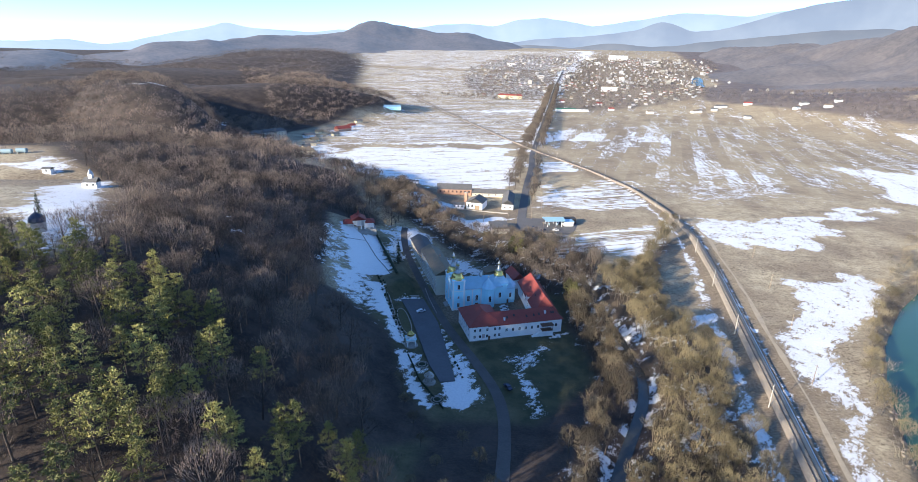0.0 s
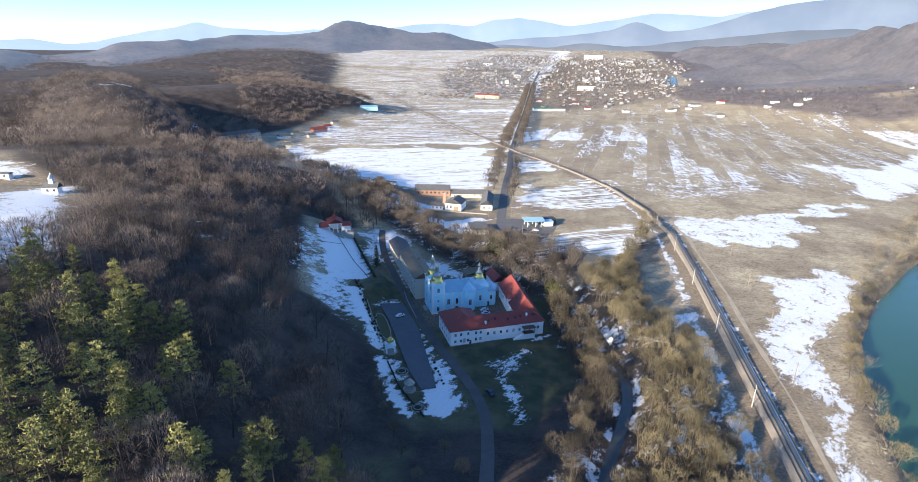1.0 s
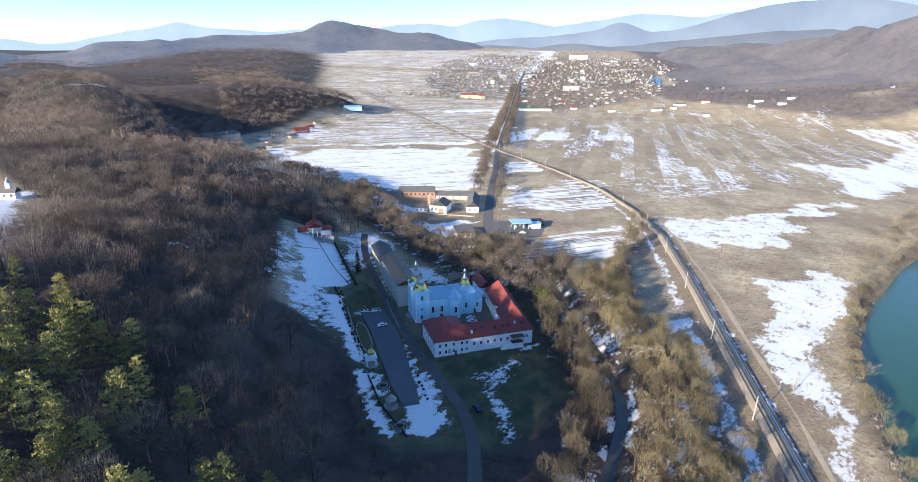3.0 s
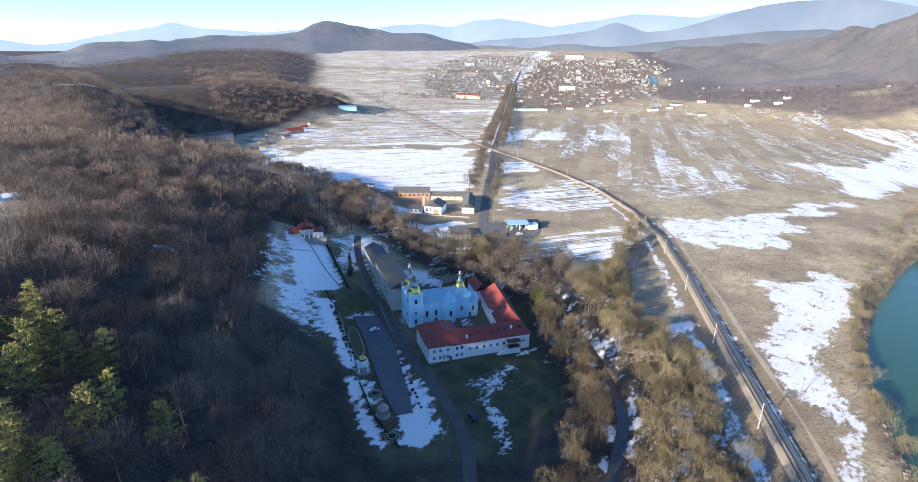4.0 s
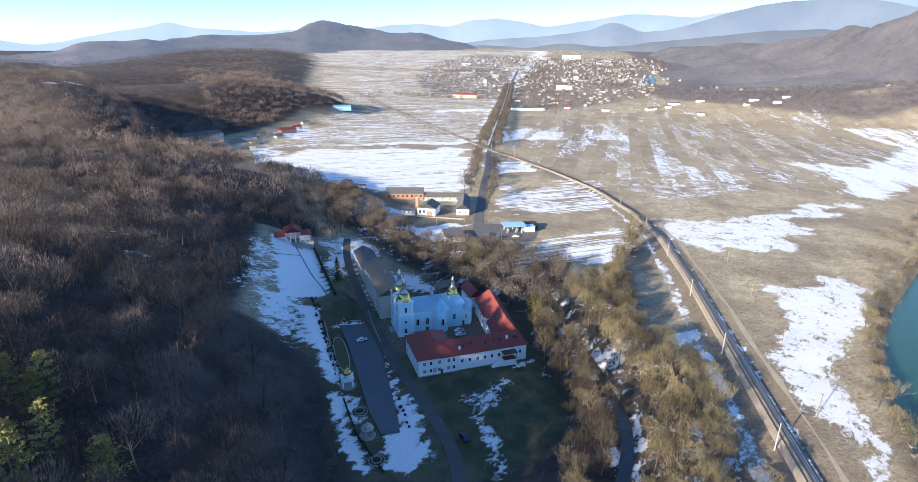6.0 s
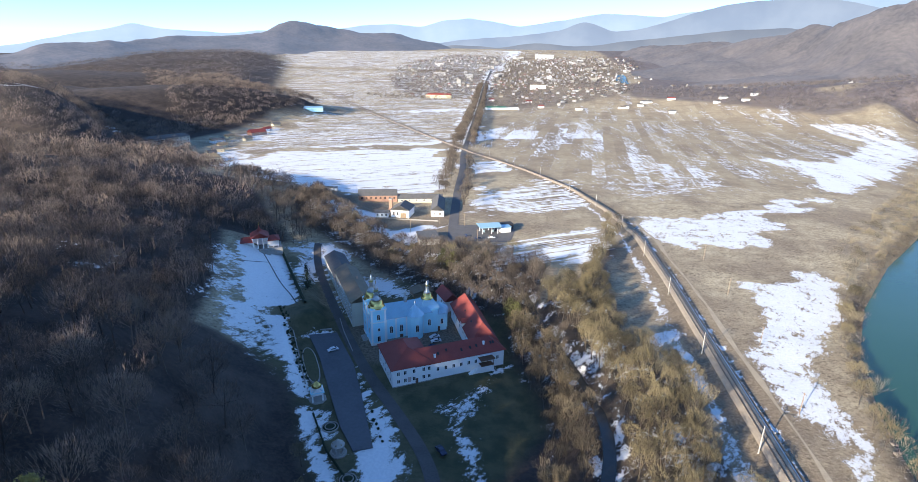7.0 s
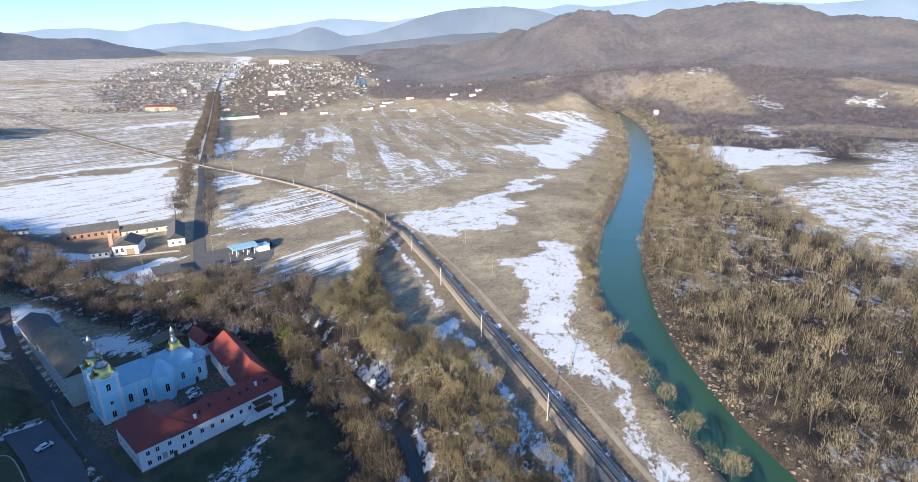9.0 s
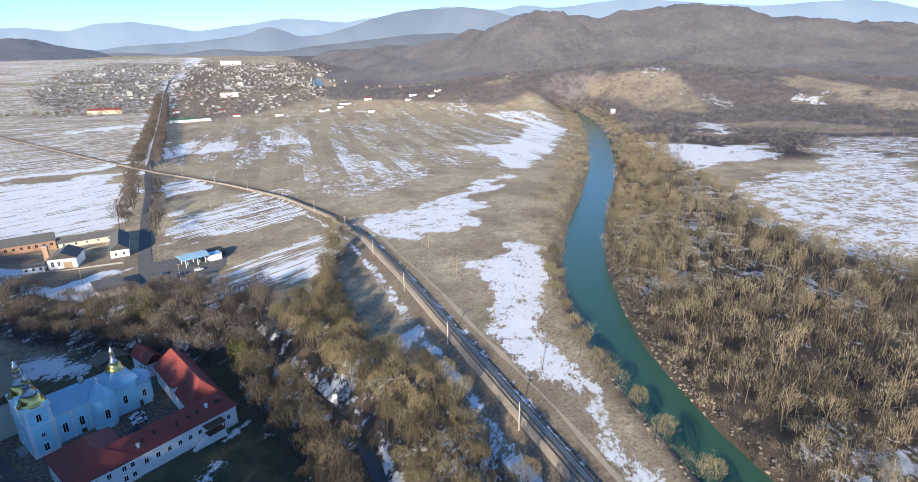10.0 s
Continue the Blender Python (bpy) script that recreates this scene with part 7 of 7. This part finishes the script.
for x in (-4, 2):
    part("pump", boxes((x - 0.3, x + 0.3, -0.5, 0.5, 0, 1.8)), PLASTIC, gas)
yard = bmesh.new()
for x, y in ((-46, 340), (-10, 344), (-8, 372), (-34, 376), (-48, 372)):
    yard.verts.new((x, y, float(land(x, y)) + 0.2))
yard.faces.new(yard.verts)
tagged(part("yard", yard, ASPHALT), "worn grey asphalt yard of the filling station", "yard", kind="structure")
car(place(-30, 346, 30, 0.2), PAINT_DARK, "dark car parked at the filling station")
car(place(-38, 349, 100, 0.2), PAINT_DARK, "dark car parked beside the road")
car(place(-22, 349, 20, 0.2), PAINT_WHITE, "white car parked at the filling station")

# houses at the foot of the hill
house("farmhouse", place(-334, 552, 40), 20, 12, 4.2, 4.0, YELLOW_WALL, TAN_ROOF, "cream farmhouse with brown hipped roof", "house", "", 4.5, (5, 3), (1.0,), True)
house("old_sanatorium", place(-432, 618, 70), 58, 14, 10, 3.5, BEIGE_WALL, GREY_ROOF, "long grey derelict three-storey building", "building", "", 3.0, (12, 3), (1.2, 4.4, 7.6), True, (1.6, 1.7))
house("white_house", place(-398, 672, 60), 16, 9, 3.6, 2.4, WHITE_WALL, GREY_ROOF, "white bungalow with grey roof", "house", "", 0, (4, 2))
house("red_house", place(-386, 752, 60), 24, 11, 4.4, 4.0, BRICK_WALL, RED_ROOF, "brick house with red-brown roof", "house", "", 0, (5, 2))
house("hall", place(-408, 1010, 30), 34, 14, 5, 3, BLUE_WALL, BLUE_ROOF, "light blue hall at the hill's tip", "hall", "", 0, (6, 2))
for x, y, w, roof in ((-360, 610, 12, GREY_ROOF), (-372, 640, 10, TAN_ROOF), (-352, 585, 9, GREY_ROOF), (-404, 712, 11, TAN_ROOF), (-372, 700, 10, GREY_ROOF), (-395, 800, 12, RED_ROOF), (-410, 860, 12, GREY_ROOF)):
    house("cottage", place(x, y, 40 + x % 30), w, 8, 3.2, 3.0, WHITE_WALL if int(x) % 2 else YELLOW_WALL, roof, "small cottage at the foot of the wooded hill", "house", "cottages below the hill", 0, (2, 1))

# on the hilltop clearing
ch = house("hill_chapel", place(-263, 213, 20), 6.4, 4.4, 3.2, 2.4, WHITE_WALL, GREY_ROOF, "small white chapel with a turret on the snowy hilltop", "chapel", "", 0, (2, 0), (1.0,), False)
part("turret", boxes((-1.0, 1.0, -1.0, 1.0, 5.0, 7.6)), WHITE_WALL, ch)
part("turret_roof", lathe([(1.5, 7.6), (0.9, 8.6), (0.3, 9.6), (0.05, 10.4)], 8), SILVER, ch)
cross(ch, 0, 0, 10.3, 1.2)
part("porch", boxes((-4.6, -3.2, -1.6, 1.6, 0, 2.6)), WHITE_WALL, ch)
part("door", boxes((-4.75, -4.55, -0.6, 0.6, 0, 2.0)), WOOD, ch)
dc = thing("domed_chapel", place(-198, 133, 10), "small grey chapel with a dark blue onion dome", "chapel")
part("wall", lathe([(2.4, -1.5), (2.4, 3.4), (2.7, 3.5), (2.7, 3.8)], 8), CONCRETE, dc)
part("dome", lathe([(2.6, 3.8), (2.8, 4.6), (2.5, 5.6), (1.5, 6.6), (0.4, 7.4), (0.08, 8.2)], 14), material("dark_blue_tin", (0.035, 0.05, 0.08), 0.4, 0.3, scale=1, vary=0.15), dc)
cross(dc, 0, 0, 8.1, 1.2)
house("store_hut", place(-321, 235, 15), 5, 3.4, 2.8, 0.8, WHITE_WALL, GREY_ROOF, "white store hut beside the snowy clearing", "hut", "", 0, (1, 0), (1.0,), False)
for k in range(4):
    t_ = thing("tank", place(-400 + 8 * k, 250 + 4 * k, 28), "pale blue-green metal tank on the hilltop", "tank", "tanks on the hilltop")
    b_ = part("shell", lathe([(1.5, -3), (1.6, -2.9), (1.6, 2.9), (1.5, 3)], 14), PLASTIC, t_)
    b_.matrix_basis = pose(0, 0, 2.0, 0, 90, 0)
    for x in (-2, 2):
        part("saddle", boxes((x - 0.2, x + 0.2, -1.4, 1.4, -0.6, 0.9)), CONCRETE, t_)
pm = thing("radio_mast", place(-392, 262), "slender lattice radio mast on the hilltop", "mast")
bm = bmesh.new()
for k in range(16):
    z0, z1, w0, w1 = k * 1.5, k * 1.5 + 1.5, 0.9 - k * 0.045, 0.9 - (k + 1) * 0.045
    for sx in (-1, 1):
        for sy in (-1, 1):
            vs = [bm.verts.new((sx * w0 + dx, sy * w0 + dy, z0)) for dx, dy in ((-0.07, -0.07), (0.07, -0.07), (0.07, 0.07), (-0.07, 0.07))]
            up = [bm.verts.new((sx * w1 + dx, sy * w1 + dy, z1)) for dx, dy in ((-0.07, -0.07), (0.07, -0.07), (0.07, 0.07), (-0.07, 0.07))]
            for i in range(4):
                j = (i + 1) % 4
                bm.faces.new((vs[i], vs[j], up[j], up[i]))
    box(bm, -w0, w0, -w0 - 0.05, -w0 + 0.05, z0, z0 + 0.1)
    box(bm, -w0, w0, w0 - 0.05, w0 + 0.05, z0, z0 + 0.1)
    box(bm, -w0 - 0.05, -w0 + 0.05, -w0, w0, z0, z0 + 0.1)
    box(bm, w0 - 0.05, w0 + 0.05, -w0, w0, z0, z0 + 0.1)
part("lattice", bm, STEEL, pm)

# ---- railway masts and roadside poles ----
first = thing("catenary_mast", pose(0, 0, -400), "tapered concrete railway mast with a steel bracket", "mast", "masts along the railway")
part("pole", lathe([(0.24, -0.8), (0.22, 0.5), (0.14, 9.2)], 8), CONCRETE, first)
part("bracket", boxes((0.1, 3.4, -0.05, 0.05, 7.5, 7.62), (0.1, 2.2, -0.04, 0.04, 8.4, 8.48)), STEEL, first)
part("insulator", lathe([(0.06, 6.9), (0.12, 7.0), (0.12, 7.3), (0.05, 7.5)], 8, 3.2, 0), CONCRETE, first)
start_m = float(np.interp(168.5, rail_path[:, 1], run))
for q in range(18):
    x, y, a = (float(np.interp(start_m + 55 * (q - 3), run, rail_path[:, j])) for j in range(3))
    x, y = x - math.sin(a) * 4.2, y + math.cos(a) * 4.2
    copy_thing(first, pose(x, y, float(land(x, y)) + 0.15, 0, 0, math.degrees(a) - 90))
pole = thing("utility_pole", pose(0, 0, -400), "grey wooden utility pole with a crossarm", "pole", "utility poles")
part("shaft", lathe([(0.16, -0.8), (0.1, 8.5)], 7), PALE_WOOD, pole)
part("crossarm", boxes((-0.9, 0.9, -0.06, 0.06, 7.8, 7.95)), PALE_WOOD, pole)
for x, y in ((-38, 400), (-42, 372), (-59, 372), (-74, 352), (-44, 450), (-52, 520), (-60, 600), (-30, 340), (-22, 330), (88, 190), (93, 235), (97, 285), (100, 335), (24, 420), (-18, 470)):
    copy_thing(pole, place(x, y, 20 + x))

# ---- the town ----
tx, ty = scatter(25, (-600, 1280), (480, 3100), lambda x, y: smooth(-4, 4, inside(TOWN, x, y)) * (np.abs(along(ROAD, x, y)[0]) > 22) * (0.26 + 0.24 * smooth(1500, 1900, y)) * (0.5 + 0.5 * (x > -140)) * (0.35 + 1.1 * smooth(0.35, 0.6, fbm(x, y, 150, 3, 53))), 61)
order = np.argsort(np.hypot(tx, ty))
tx, ty = tx[order], ty[order]
kinds = []
for k, (w, d, e, r, wall, roof) in enumerate(((10, 8, 3.4, 3.4, TOWN_WALL, TOWN_ROOF), (11, 8, 5.6, 3.4, TOWN_WALL, GREY_ROOF), (10, 8, 3.4, 3.6, TOWN_BEIGE, TAN_ROOF), (11, 9, 5.8, 3.0, TOWN_WALL, TAN_ROOF), (10, 8, 3.6, 3.4, TOWN_BEIGE, GREY_ROOF), (11, 8, 3.4, 3.2, TOWN_WALL, TOWN_ROOF))):
    kinds.append(house("house", pose(0, 0, -600 - 20 * k), w, d, e, r, wall, roof, "village house with pitched roof at the edge of town", "house", "houses of the town", 0, (2, 1), (1.0,), True))
rng = np.random.default_rng(5)
NEAR_TOWN = 130
for x, y in zip(tx[:NEAR_TOWN], ty[:NEAR_TOWN]):
    copy_thing(kinds[rng.integers(0, 6)], place(x, y, rng.choice((0, 90, 180, 270)) + rng.uniform(-8, 8) + 5) @ Matrix.Scale(rng.uniform(0.7, 0.95), 4))


def joined_houses(name, xs, ys, label, seed, big=0.06):
    """Many far houses in one mesh, with walls and roofs in three colours each."""
    g = np.random.default_rng(seed)
    v, f, mats = [], [], []
    for x, y in zip(xs, ys):
        large = g.uniform() < big
        w, d = (g.uniform(22, 50), g.uniform(11, 15)) if large else (g.uniform(6, 9), g.uniform(5, 7))
        e, r = (g.uniform(7, 13), 0.8) if large else (g.uniform(3.2, 6), g.uniform(2.6, 3.8))
        a, z = radians(g.choice((0, 90)) + g.uniform(-10, 10) + 4), float(land(x, y))
        c, s = math.cos(a), math.sin(a)
        b = len(v)
        pts_ = [(-w / 2, -d / 2, -2), (w / 2, -d / 2, -2), (w / 2, d / 2, -2), (-w / 2, d / 2, -2), (-w / 2, -d / 2, e), (w / 2, -d / 2, e), (w / 2, d / 2, e), (-w / 2, d / 2, e), (-w / 2, 0, e + r), (w / 2, 0, e + r)]
        pts_ += [(-w / 2 - 0.4, -d / 2 - 0.5, e - 0.1), (w / 2 + 0.4, -d / 2 - 0.5, e - 0.1), (w / 2 + 0.4, 0, e + r + 0.1), (-w / 2 - 0.4, 0, e + r + 0.1), (w / 2 + 0.4, d / 2 + 0.5, e - 0.1), (-w / 2 - 0.4, d / 2 + 0.5, e - 0.1)]
        v += [(px * c - py * s + x, px * s + py * c + y, pz + z) for px, py, pz in pts_]
        wall, roof = int(g.choice((0, 0, 0, 1, 2, 2))), int(g.choice((3, 4, 4, 4, 5, 5, 5)))
        for q in ((0, 1, 5, 4), (1, 2, 6, 5), (2, 3, 7, 6), (3, 0, 4, 7), (4, 7, 8, 8), (5, 9, 6, 6)):
            f.append(tuple(b + i for i in q))
            mats.append(wall)
        for q in ((10, 11, 12, 13), (13, 12, 14, 15)):
            f.append(tuple(b + i for i in q))
            mats.append(roof)
        # window bands as recessed dark strips
        n_ = 3 if not large else 8
        for k in range(n_):
            for zz in ([1.0] if e < 4.6 else list(np.arange(1.0, e - 2, 3))):
                x0 = -w / 2 + w * (k + 0.3) / n_
                b2 = len(v)
                v += [(px * c - py * s + x, px * s + py * c + y, pz + z) for px, py, pz in ((x0, -d / 2 - 0.05, zz), (x0 + w * 0.4 / n_, -d / 2 - 0.05, zz), (x0 + w * 0.4 / n_, -d / 2 - 0.05, zz + 1.4), (x0, -d / 2 - 0.05, zz + 1.4))]
                f.append((b2, b2 + 1, b2 + 2, b2 + 3))
                mats.append(6)
    mesh = bpy.data.meshes.new(name)
    mesh.from_pydata(v, [], [tuple(dict.fromkeys(q)) for q in f])
    for m in (TOWN_WALL, PALE_TOWN_WALL, TOWN_BEIGE, TOWN_ROOF, GREY_ROOF, TAN_ROOF, GLASS):
        mesh.materials.append(m)
    mesh.polygons.foreach_set("material_index", mats)
    return tagged(new(name, mesh), label, "town", kind="stuff")


joined_houses("distant_town", tx[NEAR_TOWN:], ty[NEAR_TOWN:], "hundreds of white and brown houses of the far town", 6)
vx, vy = scatter(74, (330, 1280), (1150, 2300), lambda x, y: (0.28 + 0.3 * smooth(1350, 1500, y)) * smooth(0.42, 0.58, fbm(x, y, 260, 3, 51)) * (land(x, y) < 150), 62)
joined_houses("hillside_village", vx, vy, "scattered white houses on the slopes beyond the river", 7, 0.0)
ux, uy = scatter(12, (-600, 1280), (480, 3000), lambda x, y: smooth(-30, 4, inside(TOWN, x, y)) * 0.72 * smooth(0.22, 0.5, fbm(x, y, 120, 3, 52)) * (np.abs(along(ROAD, x, y)[0]) > 8), 63)
woodland("town_trees", [crown_only(bare_tree(90 + k, 12, 5.5, 4, 36, 0.9, -0.2, 1, 0.5, 0.4, (0.25, 0.5), 0.4)) for k in range(3)], ux, uy, 0.5, 1.1, TWIG_FAR, "bare garden trees between the houses of the town", 64)
fx, fy = scatter(11, (-480, 1380), (-150, 1470), lambda x, y: 0.75 * smooth(0.35, 0.5, fbm(x, y, 90, 3, 54)) + 0 * x, 65)
woodland("town_trees", [crown_only(bare_tree(95 + k, 13, 6, 4, 40, 0.6, -0.2, 1, 0.5, 0.4, (0.25, 0.5), 0.4)) for k in range(3)], fx, fy, 0.6, 1.1, TWIG_GREY, "belt of bare trees in front of the town", 66)
house("green_depot", place(-84, 1256, 20), 44, 14, 5, 2.2, WHITE_WALL, GREEN_ROOF, "long white depot with dark green roof", "depot", "", 0, (9, 2), (1.0,), False)
house("grey_depot", place(-52, 1268, 20), 34, 12, 5, 2.0, WHITE_WALL, GREY_ROOF, "long white depot with grey roof", "depot", "", 0, (7, 2), (1.0,), False)
house("school", place(-250, 1474, 0), 66, 15, 7.5, 4.0, YELLOW_WALL, RED_ROOF, "long cream two-storey school with red roof", "school", "", 5, (12, 2), (1.2, 4.6), False)
house("large_house", place(8, 1735, 5), 46, 16, 12, 2.5, WHITE_WALL, TAN_ROOF, "large cream block with flat roof", "building", "", 3, (10, 2), (1.5, 5, 8.5), False)
house("white_block", place(38, 2910, 20), 90, 18, 22, 1.0, WHITE_WALL, GREY_ROOF, "large white apartment block in the far town", "building", "", 0, (12, 2), (2, 6, 10, 14), False, (3, 2.2))
for x, y, w, roof in ((196, 1302, 16, TAN_ROOF), (206, 1308, 10, GREY_ROOF), (260, 1370, 26, GREY_ROOF), (320, 1391, 17, RED_ROOF), (100, 1280, 14, TAN_ROOF), (286, 1222, 12, GREY_ROOF), (240, 1330, 12, GREY_ROOF), (420, 1340, 18, GREY_ROOF), (395, 1300, 12, GREY_ROOF), (450, 1290, 14, TAN_ROOF), (480, 1330, 13, GREY_ROOF), (16, 1310, 12, RED_ROOF), (-14, 1420, 14, RED_ROOF), (-108, 1438, 13, RED_ROOF)):
    house("field_house", place(x, y, x % 40), w, 9, 4.2, 2.8, WHITE_WALL, roof, "white house standing alone among the fields", "house", "houses among the fields", 0, (3, 1))
house("ruined_tower", place(700, 935, 30), 8, 7, 9, 2, WHITE_WALL, GREY_ROOF, "small white tower house on a grassy knoll", "house", "", 0, (1, 1), (2, 6), False)


# a row of low garages at the far end of the yard
for k in range(7):
    gx_, gy_ = -174 + 2.9 * k, 436.5 + 1.0 * k
    garage = thing("garage", place(gx_, gy_, 19), "small grey garage with a white door", "garage", "row of garages")
    part("wall", boxes((-1.35, 1.35, -2.6, 2.6, -0.8, 2.3)), CONCRETE, garage)
    part("roof", boxes((-1.42, 1.42, -2.8, 2.7, 2.3, 2.45)), GREY_ROOF, garage)
    part("door", boxes((-0.95, 0.95, -2.66, -2.58, 0.0, 1.9)), WHITE_WALL, garage, "white sheet-metal door")
